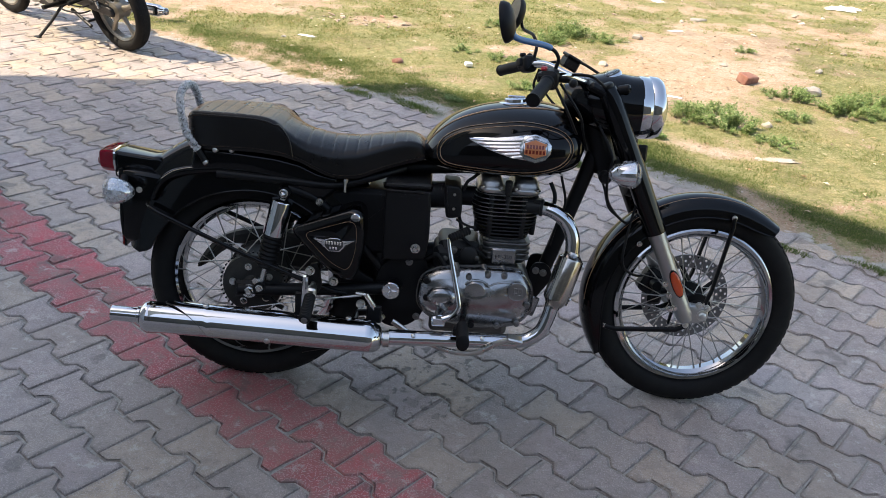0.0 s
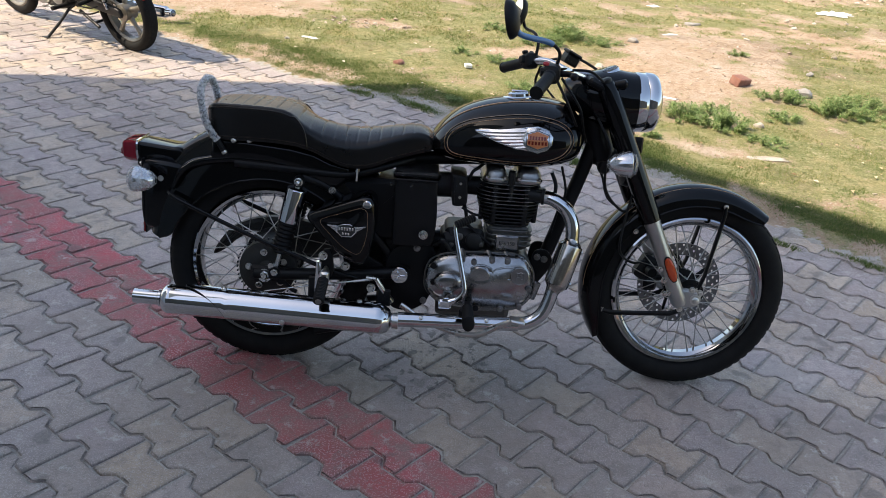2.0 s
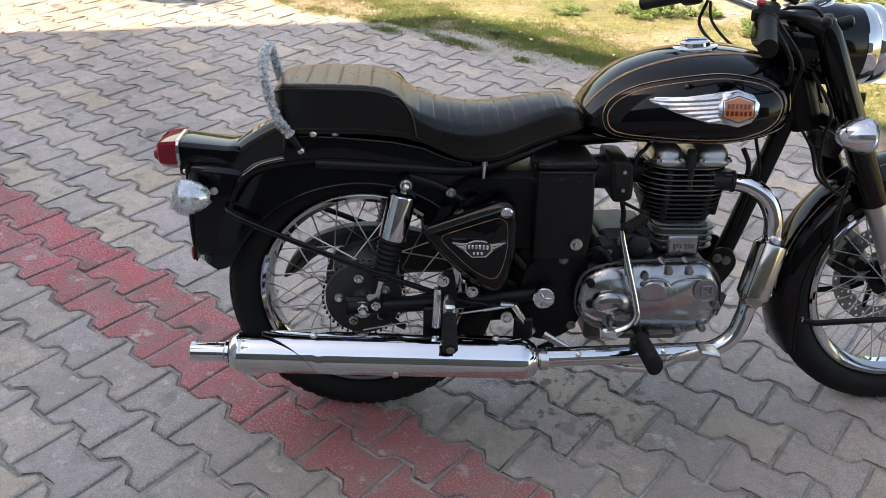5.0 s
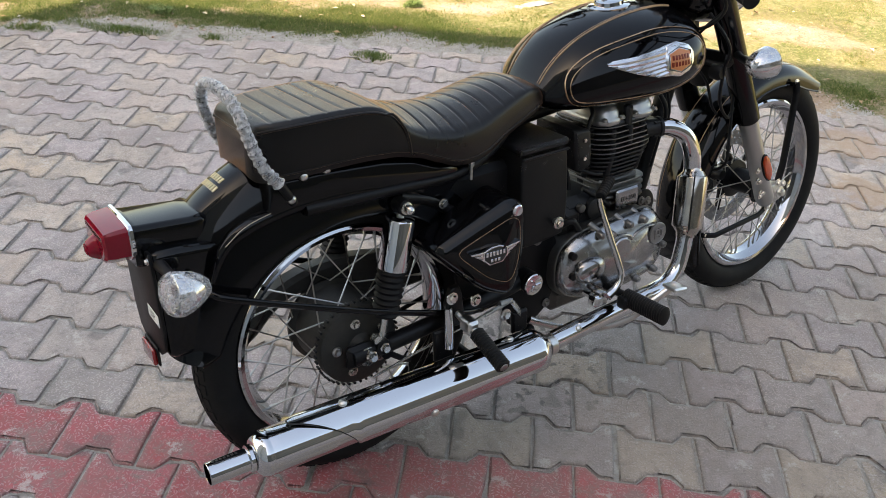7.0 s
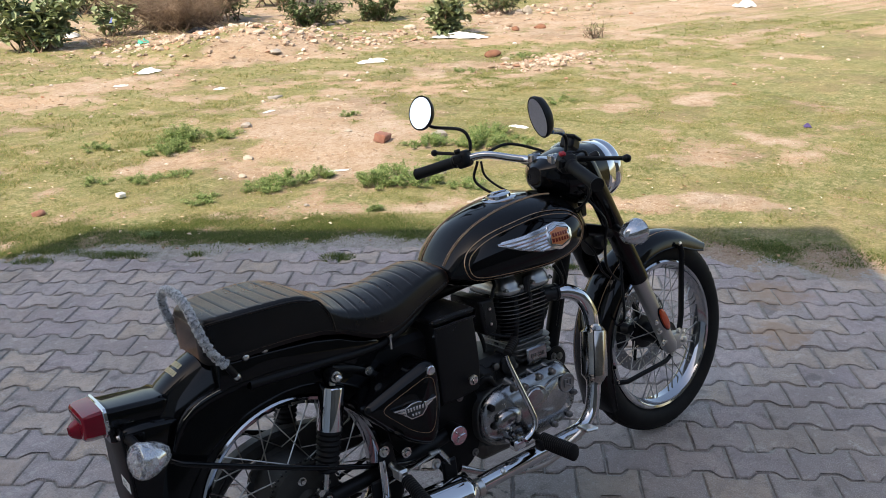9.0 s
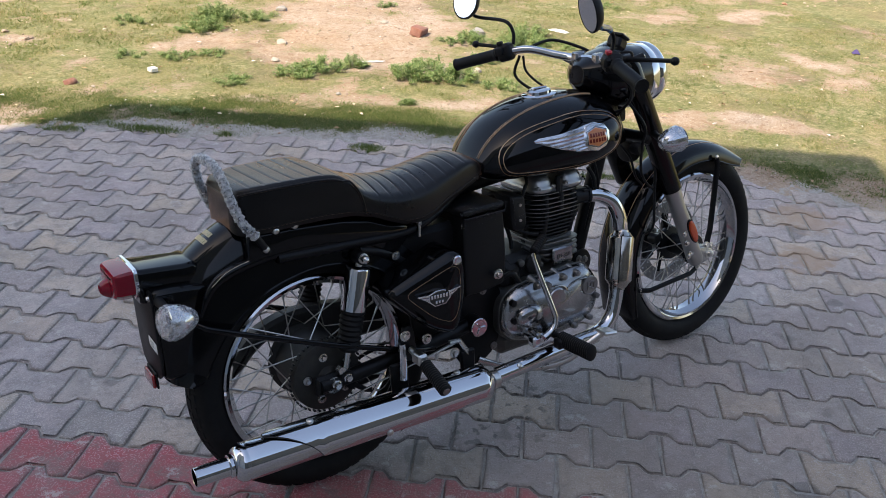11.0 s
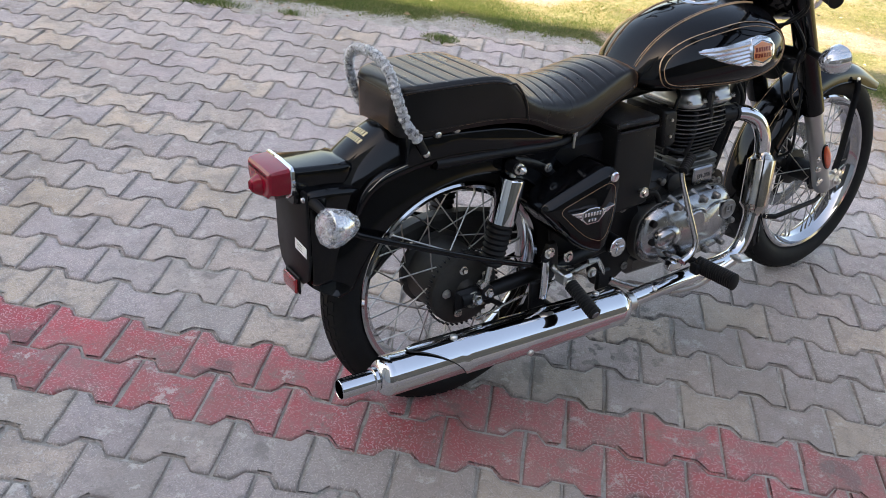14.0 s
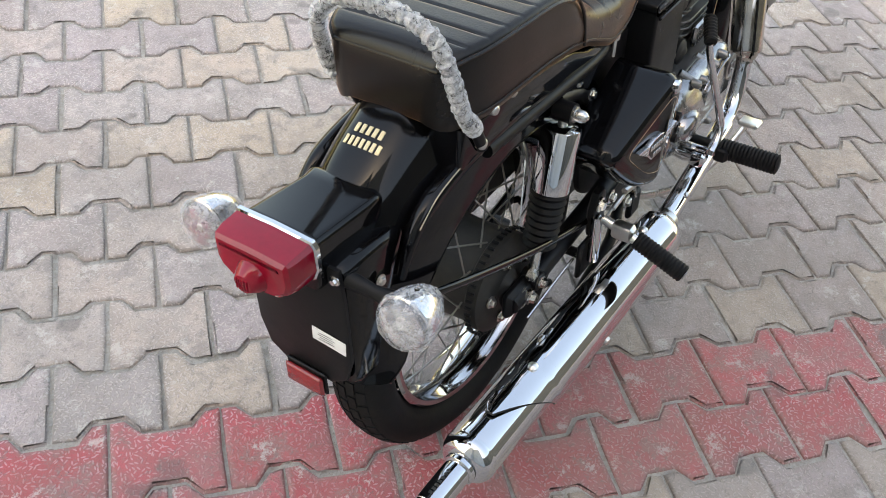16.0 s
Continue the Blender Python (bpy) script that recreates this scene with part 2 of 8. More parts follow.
    # soil spilt over the outer blocks
    for spot, reach in (((2.70, 0.36, 0.0), 0.20), ((2.33, 0.10, 0.0), 0.13)):
        away = nt.nodes.new("ShaderNodeVectorMath")
        away.operation = "DISTANCE"
        away.inputs[1].default_value = spot
        link(nt, pos, away.inputs[0])
        spill = maths(nt, "ADD", away.outputs["Value"], maths(nt, "MULTIPLY", maths(nt, "SUBTRACT", noise_tex(nt, pos, 9.0, 5.0, 0.7), 0.5), 0.5))
        col = mix(nt, remap(nt, spill, reach * 0.4, reach, 0.75, 0.0), col, (0.38, 0.26, 0.17))
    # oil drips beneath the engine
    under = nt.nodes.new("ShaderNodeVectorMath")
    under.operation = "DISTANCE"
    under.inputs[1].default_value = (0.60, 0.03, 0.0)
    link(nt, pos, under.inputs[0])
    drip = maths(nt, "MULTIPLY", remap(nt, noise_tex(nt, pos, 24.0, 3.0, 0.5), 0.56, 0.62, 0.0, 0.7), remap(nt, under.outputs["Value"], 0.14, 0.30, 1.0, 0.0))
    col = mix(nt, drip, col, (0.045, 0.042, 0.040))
    link(nt, col, b.inputs["Base Color"])
    link(nt, remap(nt, n_mid, 0.3, 0.7, 0.50, 0.8), b.inputs["Roughness"])
    h = maths(nt, "ADD", maths(nt, "MULTIPLY", stroke, 0.9), maths(nt, "MULTIPLY", n_fine, 0.8))
    h = maths(nt, "ADD", h, maths(nt, "MULTIPLY", n_mid, 1.6))
    bump(nt, b, h, 0.85, 0.0026)
    return m


GREYS = [(0.0, (0.408, 0.331, 0.327)), (0.10, (0.502, 0.415, 0.366)), (0.18, (0.436, 0.370, 0.351)), (0.24, (0.458, 0.375, 0.379)), (0.30, (0.595, 0.478, 0.375)), (0.36, (0.573, 0.462, 0.375)), (0.40, (0.452, 0.382, 0.364)), (0.50, (0.497, 0.403, 0.395)), (0.55, (0.590, 0.457, 0.339)),
         (0.62, (0.557, 0.446, 0.355)), (0.66, (0.430, 0.371, 0.355)), (0.74, (0.563, 0.470, 0.425)), (0.80, (0.463, 0.378, 0.377)), (0.86, (0.424, 0.365, 0.344)), (0.91, (0.595, 0.470, 0.357)), (0.96, (0.518, 0.422, 0.393)), (1.0, (0.540, 0.436, 0.385))]
REDS = [(0.0, (0.46, 0.036, 0.056)), (0.5, (0.62, 0.056, 0.082)), (1.0, (0.55, 0.072, 0.100))]
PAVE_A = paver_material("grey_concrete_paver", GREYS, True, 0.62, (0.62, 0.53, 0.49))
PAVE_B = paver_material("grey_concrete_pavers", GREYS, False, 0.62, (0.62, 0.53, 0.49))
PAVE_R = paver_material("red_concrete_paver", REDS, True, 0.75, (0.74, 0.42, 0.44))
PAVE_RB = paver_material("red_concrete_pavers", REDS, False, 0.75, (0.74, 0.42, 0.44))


# ---- building tools ----
def mesh_of(name, vf, smooth=40.0):
    me = bpy.data.meshes.new(name)
    me.from_pydata([tuple(v) for v in vf[0]], [], vf[1])
    bm = bmesh.new()
    bm.from_mesh(me)
    bmesh.ops.recalc_face_normals(bm, faces=bm.faces)
    bm.to_mesh(me)
    bm.free()
    if smooth:
        me.shade_smooth()
        me.set_sharp_from_angle(angle=radians(smooth))
    return me


def part(name, vf, material, parent, label="", smooth=40.0, m=None):
    ob = new(name, mesh_of(name, vf, smooth))
    ob.data.materials.append(material)
    ob.parent = parent
    if m is not None:
        ob.matrix_basis = m
    return tagged(ob, label)


def join(*many):
    vs, fs = [], []
    for v, f in many:
        k = len(vs)
        vs += list(v)
        fs += [tuple(i + k for i in q) for q in f]
    return vs, fs


def moved(vf, m):
    return [m @ Vector(v) for v in vf[0]], vf[1]


def loft(rings, caps=True, closed=False):
    n = len(rings[0])
    vs = [tuple(p) for r in rings for p in r]
    fs = []
    k = len(rings)
    for i in range(k if closed else k - 1):
        a, b = i * n, ((i + 1) % k) * n
        for j in range(n):
            j2 = (j + 1) % n
            fs.append((a + j, a + j2, b + j2, b + j))
    if caps and not closed:
        fs.append(tuple(range(n - 1, -1, -1)))
        fs.append(tuple((k - 1) * n + j for j in range(n)))
    return vs, fs


def sheet(rows):
    """A surface through rows of points, open at all edges."""
    n = len(rows[0])
    vs = [tuple(p) for r in rows for p in r]
    fs = [(i * n + j, i * n + j + 1, (i + 1) * n + j + 1, (i + 1) * n + j) for i in range(len(rows) - 1) for j in range(n - 1)]
    return vs, fs


def curve(pts, steps=6, closed=False):
    """A smooth line through the points."""
    p = [Vector(q) for q in pts]
    n = len(p)
    out = []
    for i in range(n if closed else n - 1):
        a = p[(i - 1) % n] if closed or i else p[0] * 2 - p[1]
        b, c = p[i], p[(i + 1) % n]
        d = p[(i + 2) % n] if closed or i + 2 < n else p[-1] * 2 - p[-2]
        for s in range(steps):
            t = s / steps
            out.append(0.5 * ((2 * b) + (c - a) * t + (2 * a - 5 * b + 4 * c - d) * t * t + (3 * b - a - 3 * c + d) * t ** 3))
    if not closed:
        out.append(p[-1])
    return out


def tube(pts, r, n=12, closed=False, flat=1.0, caps=True):
    """A pipe along a line; r is one radius or one a point."""
    p = [Vector(q) for q in pts]
    k = len(p)
    rs = [r] * k if isinstance(r, (int, float)) else list(r)
    tan = []
    for i in range(k):
        a = p[(i - 1) % k] if closed or i else p[0]
        b = p[(i + 1) % k] if closed or i < k - 1 else p[-1]
        tan.append((b - a).normalized())
    up = Vector((0, 0, 1)) if abs(tan[0].z) < 0.9 else Vector((0, 1, 0))
    nrm = (up - tan[0] * up.dot(tan[0])).normalized()
    rings = []
    for i in range(k):
        nrm = (nrm - tan[i] * nrm.dot(tan[i])).normalized()
        bi = tan[i].cross(nrm)
        rings.append([p[i] + (nrm * math.cos(2 * math.pi * j / n) + bi * math.sin(2 * math.pi * j / n) * flat) * rs[i] for j in range(n)])
    return loft(rings, caps, closed)


def pipe(pts, r, n=12, steps=6, closed=False, **kw):
    c = curve(pts, steps, closed)
    if not isinstance(r, (int, float)):
        m = len(r)
        rs = []
        for i in range(len(c)):
            s = i / steps
            q = min(int(s), m - 2)
            f = s - q
            f = f * f * (3 - 2 * f)
            rs.append(r[q] * (1 - f) + r[min(q + 1, m - 1)] * f)
        r = rs
    return tube(c, r, n, closed, **kw)


def axes(axis):
    a = Vector(axis).normalized()
    u = a.orthogonal().normalized()
    return a, u, a.cross(u)


def lathe(profile, origin, axis, n=32, closed=False, caps=True):
    """A turned body: profile of (along, radius) about the axis through origin."""
    a, u, w = axes(axis)
    o = Vector(origin)
    rings = [[o + a * s + (u * math.cos(2 * math.pi * j / n) + w * math.sin(2 * math.pi * j / n)) * max(r, 1e-5) for j in range(n)] for s, r in profile]
    return loft(rings, caps and not closed, closed)


def inset(poly, d):
    """The outline (2D, either sense) moved inwards by d."""
    n = len(poly)
    area = sum(poly[i][0] * poly[(i + 1) % n][1] - poly[(i + 1) % n][0] * poly[i][1] for i in range(n))
    s = 1.0 if area > 0 else -1.0
    out = []
    for i in range(n):
        a, b, c = Vector(poly[i - 1]), Vector(poly[i]), Vector(poly[(i + 1) % n])
        d1, d2 = (b - a), (c - b)
        if d1.length < 1e-9 or d2.length < 1e-9:
            out.append(tuple(b))
            continue
        d1, d2 = d1.normalized(), d2.normalized()
        n1, n2 = Vector((-d1.y, d1.x)) * s, Vector((-d2.y, d2.x)) * s
        m = (n1 + n2)
        if m.length < 1e-6:
            m = n1
        m = m / max(m.length_squared, 0.5) * 2
        out.append(tuple(b + m * d))
    return out


def slab(outline, y0, y1, bevel=0.004, both=False, dome=0.0):
    """An outline in x and z, from y0 to its face at y1, with a rounded rim; dome bulges the face."""
    s = 1.0 if y1 > y0 else -1.0
    rings = []
    if both:
        rings.append([(x, y0, z) for x, z in inset(outline, bevel)])
        rings.append([(x, y0 + s * bevel, z) for x, z in outline])
    else:
        rings.append([(x, y0, z) for x, z in outline])
    for k in range(4):
        t = k / 3 * math.pi / 2
        rings.append([(x, y1 - s * bevel * (1 - math.sin(t)), z) for x, z in inset(outline, bevel * (1 - math.cos(t)))])
    if dome:
        cx = sum(p[0] for p in outline) / len(outline)
        cz = sum(p[1] for p in outline) / len(outline)
        last = rings[-1]
        for f in (0.2, 0.4, 0.6, 0.8, 0.95):
            rings.append([(x + (cx - x) * f, y1 + s * dome * (1 - (1 - f) ** 2), z + (cz - z) * f) for x, _, z in last])
    return loft(rings)


def smooth_outline(pts, steps=5):
    return [(v.x, v.y) for v in curve([(p[0], p[1], 0) for p in pts], steps, True)]


def box(centre, size, bevel=0.004, m=None):
    hx, hy, hz = (s / 2 for s in size)
    b = min(bevel, hx, hz)
    out = []
    for sx, sz, a0 in ((1, 1, 0), (-1, 1, 90), (-1, -1, 180), (1, -1, 270)):
        for k in range(4):
            a = radians(a0 + k * 30)
            out.append((sx * (hx - b) + b * math.cos(a), sz * (hz - b) + b * math.sin(a)))
    vf = slab(out, -hy, hy, min(b, hy * 0.9), both=True)
    vf = moved(vf, m if m is not None else Matrix.Identity(4))
    return moved(vf, Matrix.Translation(centre))


def bolt(p, axis, r=0.007, h=0.006, washer=True):
    prof = [(0, r * 1.0), (h * 0.75, r), (h, r * 0.8)]
    v = lathe(prof, p, axis, 6)
    if washer:
        return join(lathe([(0, r * 1.5), (h * 0.25, r * 1.5), (h * 0.3, r * 1.3)], p, axis, 14), v)
    return v


def arc(c, r, a0, a1, n):
    return [(c[0] + r * math.cos(radians(a0 + (a1 - a0) * i / n)), c[1] + r * math.sin(radians(a0 + (a1 - a0) * i / n))) for i in range(n + 1)]


def lerp(xs, ys, x):
    return float(np.interp(x, xs, ys))


def holder(name, m, label, category, group="", kind=""):
    e = new(name)
    e.matrix_basis = m
    return tagged(e, label, category, group, kind)


def lettering(name, text, size, depth, m, material, parent):
    fc = bpy.data.curves.new(name, "FONT")
    fc.body, fc.size, fc.extrude, fc.align_x, fc.align_y = text, size, depth, "CENTER", "CENTER"
    tmp = new(name, fc)
    bpy.context.view_layer.update()
    me = bpy.data.meshes.new_from_object(tmp.evaluated_get(bpy.context.evaluated_depsgraph_get()))
    bpy.data.objects.remove(tmp)
    ob = new(name, me)
    ob.data.materials.clear()
    ob.data.materials.append(material)
    ob.parent = parent
    ob.matrix_basis = m
    return ob


# ---- ground ----
EDGE_X = (-9, -2.734, -1.372, 0.077, 0.821, 1.303, 1.79, 2.11, 2.465, 2.819, 3.14, 4.309, 9)
EDGE_Y = (9.85, 5.19, 4.181, 3.157, 2.648, 2.336, 1.984, 1.608, 1.171, 0.844, 0.286, -1.705, -9.69)
BARE = (  # places where the soil shows: x, y, half length, half width, turn, strength
    (2.736, 4.405, 1.686, 0.819, 55, 1), (2.088, 3.55, 0.591, 0.394, 40, 0.9), (-1.047, 5.61, 1.187, 0.712, 25, 1), (1.51, 4.416, 0.534, 0.291, 10, 0.7),
    (3.42, 1.42, 0.55, 0.20, -38, 0.95), (2.90, 0.78, 0.45, 0.12, -50, 0.8), (3.25, 0.30, 0.5, 0.16, -60, 0.8), (1.95, 2.62, 0.42, 0.14, -38, 0.9), (4.451, 8.47, 1.132, 0.697, 10, 1),
    (1.178, 7.48, 1.723, 0.635, 20, 0.9), (4.232, 9.96, 1.263, 0.842, 0, 0.8), (6.34, 5.62, 1.095, 0.456, 15, 0.8), (7.58, 7.33, 2.093, 0.698, -20, 0.9), (10.52, 8.23, 3.759, 1.671, -25, 0.9),
    (5.56, 3.406, 0.861, 0.335, -20, 0.6), (4.793, 1.883, 0.888, 0.394, -30, 0.5), (-0.438, 3.782, 0.741, 0.158, -35, 0.9), (0.132, 4.976, 0.337, 0.212, 0, 0.7), (6.35, 12.69, 4.648, 1.549, 0, 0.8), (0.465, 14.63, 5.33, 2.283, 0, 0.7),
    (0.537, 6.42, 0.838, 0.233, -5, 0.6), (2.127, 2.475, 0.352, 0.121, -40, 0.7), (1.356, 3.02, 0.3, 0.12, -30, 0.5))


def wobble(x, y, s, k=0.0):
    return noise.noise((x * s + k, y * s - k, k * 0.7))


def edge_gap(x, y):
    """How far a place lies beyond the paving's ragged border."""
    return (y - lerp(EDGE_X, EDGE_Y, x)) * 0.74 + 0.10 * wobble(x, y, 2.2) + 0.05 * wobble(x, y, 7.0, 3.1)


def bare(x, y):
    best = 0.0
    for cx, cy, a, b, turn, s in BARE:
        dx, dy = x - cx, y - cy
        if abs(dx) > 2 * a + 0.5 or abs(dy) > 2 * a + 0.5:
            continue
        c, w = math.cos(radians(turn)), math.sin(radians(turn))
        d = math.hypot((dx * c + dy * w) / a, (dy * c - dx * w) / b)
        best = max(best, s * min(1.0, max(0.0, (1.30 - d) * 1.5)))
    g = edge_gap(x, y)
    best = max(best, 0.85 * max(0.0, 1 - abs(g - 0.02) / 0.10))
    if x > 2.2:
        best = max(best, 0.95 * min(1.0, max(0.0, 1 - (g - 0.17) / 0.10)))
    far = min(1.0, max(0.0, (y + 0.55 * x - 6.2) / 3.0))
    best = max(best, far * (0.24 + 1.0 * wobble(x, y, 0.55, 4.0) + 0.5 * wobble(x, y, 1.3, 7.0) + 0.15 * min(1.0, max(0.0, (x - 5) / 4))))
    best += 0.72 * wobble(x, y, 2.6, 9.0) + 0.58 * wobble(x, y, 8.0, 5.0)
    return min(1.0, max(0.0, best))


def screed(x, y):
    """Rough cement run along the outer row of blocks."""
    g = edge_gap(x, y)
    if g < 0.0:
        return 1.0
    wide = 0.07 + 0.06 * wobble(x, y, 1.4, 2.0)
    return min(1.0, max(0.0, 1.4 - abs(g - 0.045) / max(0.02, wide))) * (1.0 if 0.1 < x < 2.25 else 0.0)


def lush_shade(x, y):
    """How green the grass stands, with shade put into it: a belt along the paving, ragged on both sides."""
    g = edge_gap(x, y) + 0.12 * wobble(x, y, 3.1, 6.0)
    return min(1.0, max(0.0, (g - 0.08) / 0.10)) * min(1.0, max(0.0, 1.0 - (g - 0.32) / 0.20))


def ground_z(x, y):
    g = edge_gap(x, y)
    if g < 0:
        return -0.0074 + 0.0022 * wobble(x, y, 5.0, 7.0) + 0.0098 * max(0.0, 1 + g / 0.05)
    z = 0.002 + 0.016 * min(1.0, g / 0.25) + 0.010 * wobble(x, y, 1.3) + 0.006 * wobble(x, y, 6.0, 2.0) + 0.004 * wobble(x, y, 17.0, 8.0)
    z += 0.30 * max(0.0, 1 - math.hypot((x - 4.453) / 1.6, (y - 9.29) / 1.1)) + 0.04 * max(0.0, 1 - math.hypot((x - 2.779) / 1.7, (y - 4.447) / 1.2))
    return z


xs = np.concatenate([-np.geomspace(400, 7, 18), np.arange(-5.6, 9.0, 0.055), np.geomspace(9.1, 420, 34)])
ys = np.concatenate([-np.geomspace(400, 5, 14), np.arange(-4.4, 1.0, 0.4), np.arange(1.0, 9.5, 0.055), np.geomspace(9.58, 500, 60)])
gv, ga, gc, gl = [], [], [], []
for y in ys:
    for x in xs:
        x_, y_ = float(x), float(y)
        gv.append((x_, y_, ground_z(x_, y_) if abs(x_) < 30 and -6 < y_ < 40 else (-0.02 if y_ < 0 else 0.0)))
        gc.append(screed(x_, y_) if -9 < x_ < 6 and -6 < y_ < 9 else 0.0)
        gl.append(lush_shade(x_, y_) if -9 < x_ < 9 and -9 < y_ < 9 else 0.0)
        ga.append(bare(x_, y_) if -8 < x_ < 24 and 0 < y_ < 28 else 0.35 + 0.3 * wobble(x_, y_, 0.3))
nx = len(xs)
gf = [(i * nx + j, i * nx + j + 1, (i + 1) * nx + j + 1, (i + 1) * nx + j) for i in range(len(ys) - 1) for j in range(nx - 1)]
gme = bpy.data.meshes.new("ground")
gme.from_pydata(gv, [], gf)
gme.shade_smooth()
at = gme.attributes.new("soil", "FLOAT", "POINT")
at.data.foreach_set("value", np.array(ga, dtype=np.float32))
at = gme.attributes.new("lush_shade", "FLOAT", "POINT")
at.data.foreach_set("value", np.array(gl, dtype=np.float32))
at = gme.attributes.new("cement", "FLOAT", "POINT")
at.data.foreach_set("value", np.array(gc, dtype=np.float32))

m, nt, b = tree("dry_ground")
pos = nt.nodes.new("ShaderNodeNewGeometry").outputs["Position"]
soil = nt.nodes.new("ShaderNodeAttribute")
soil.attribute_name = "soil"
n1, n2, n3 = noise_tex(nt, pos, 2.3, 6.0, 0.65), noise_tex(nt, pos, 22.0, 6.0, 0.75), noise_tex(nt, pos, 130.0, 5.0, 0.7)
n0 = noise_tex(nt, pos, 0.75, 5.0, 0.6)
turf = ramp(nt, n2, [(0.36, (0.090, 0.118, 0.044)), (0.46, (0.195, 0.22, 0.092)), (0.55, (0.32, 0.305, 0.16)), (0.66, (0.52, 0.45, 0.28))])
turf = mix(nt, remap(nt, n1, 0.40, 0.62, 0.0, 0.8), turf, ramp(nt, n3, [(0.3, (0.19, 0.160, 0.075)), (0.5, (0.36, 0.305, 0.155)), (0.7, (0.58, 0.49, 0.29))]))
nm = noise_tex(nt, pos, 4.2, 4.0, 0.6)
turf = mix(nt, remap(nt, nm, 0.50, 0.64, 0.0, 0.65), turf, (0.185, 0.200, 0.075))
turf = mix(nt, remap(nt, nm, 0.44, 0.34, 0.0, 0.6), turf, (0.42, 0.335, 0.18))
turf = mix(nt, remap(nt, n3, 0.50, 0.62, 0.0, 0.6), turf, (0.130, 0.135, 0.058))
clump = noise_tex(nt, pos, 60.0, 4.0, 0.7)
turf = mix(nt, remap(nt, clump, 0.52, 0.62, 0.0, 0.6), turf, (0.150, 0.190, 0.068))
turf = mix(nt, remap(nt, clump, 0.46, 0.37, 0.0, 0.5), turf, (0.50, 0.43, 0.25))
lush_shading = nt.nodes.new("ShaderNodeAttribute")
lush_shading.attribute_name = "lush_shade"
# darker green of the verge, which also paints in the shade lying there
turf = mix(nt, maths(nt, "MULTIPLY", lush_shading.outputs["Fac"], remap(nt, n2, 0.66, 0.50, 0.25, 0.92)), turf, ramp(nt, n3, [(0.35, (0.075, 0.090, 0.032)), (0.65, (0.19, 0.195, 0.080))]))
dirt = ramp(nt, n1, [(0.3, (0.42, 0.305, 0.21)), (0.45, (0.50, 0.385, 0.285)), (0.55, (0.55, 0.44, 0.345)), (0.7, (0.60, 0.505, 0.42))])
dirt = mix(nt, remap(nt, n0, 0.52, 0.64, 0.0, 0.6), dirt, (0.56, 0.40, 0.27))
dirt = mix(nt, remap(nt, n3, 0.47, 0.62, 0.0, 0.66), dirt, (0.28, 0.19, 0.135))
dirt = mix(nt, remap(nt, n2, 0.49, 0.60, 0.0, 0.70), dirt, (0.32, 0.205, 0.13))
pebb = nt.nodes.new("ShaderNodeTexVoronoi")
pebb.inputs["Scale"].default_value = 48.0
link(nt, pos, pebb.inputs["Vector"])
dirt = mix(nt, remap(nt, pebb.outputs["Distance"], 0.30, 0.18, 0.0, 0.5), dirt, (0.66, 0.58, 0.49))
fac = remap(nt, maths(nt, "ADD", soil.outputs["Fac"], maths(nt, "ADD", maths(nt, "MULTIPLY", maths(nt, "SUBTRACT", n2, 0.5), 1.7), maths(nt, "MULTIPLY", maths(nt, "SUBTRACT", n3, 0.5), 1.2))), 0.34, 0.72)
allc = mix(nt, fac, turf, dirt)
burnt = remap(nt, noise_tex(nt, pos, 0.9, 6.0, 0.75), 0.52, 0.60, 0.0, 0.6)
allc = mix(nt, burnt, allc, mix(nt, 0.55, allc, (0.16, 0.12, 0.085)))
allc = mix(nt, 0.17, allc, (0.05, 0.036, 0.02))
cem = nt.nodes.new("ShaderNodeAttribute")
cem.attribute_name = "cement"
cfac = remap(nt, maths(nt, "ADD", cem.outputs["Fac"], maths(nt, "MULTIPLY", maths(nt, "SUBTRACT", n2, 0.5), 2.6)), 0.40, 0.62)
ccol = ramp(nt, n2, [(0.3, (0.25, 0.23, 0.205)), (0.5, (0.39, 0.37, 0.34)), (0.7, (0.50, 0.475, 0.44))])
allc = mix(nt, cfac, allc, mix(nt, remap(nt, n3, 0.45, 0.7, 0.0, 0.5), ccol, (0.26, 0.22, 0.17)))
link(nt, allc, b.inputs["Base Color"])
b.inputs["Roughness"].default_value = 0.95
b.inputs["Specular IOR Level"].default_value = 0.15
bump(nt, b, maths(nt, "ADD", n2, maths(nt, "MULTIPLY", n3, 0.5)), 0.8, 0.02)
GROUND = m
gme.materials.append(GROUND)
ground = tagged(new("ground", gme), "dry waste ground of thin grass and bare sandy soil", "ground", kind="structure")


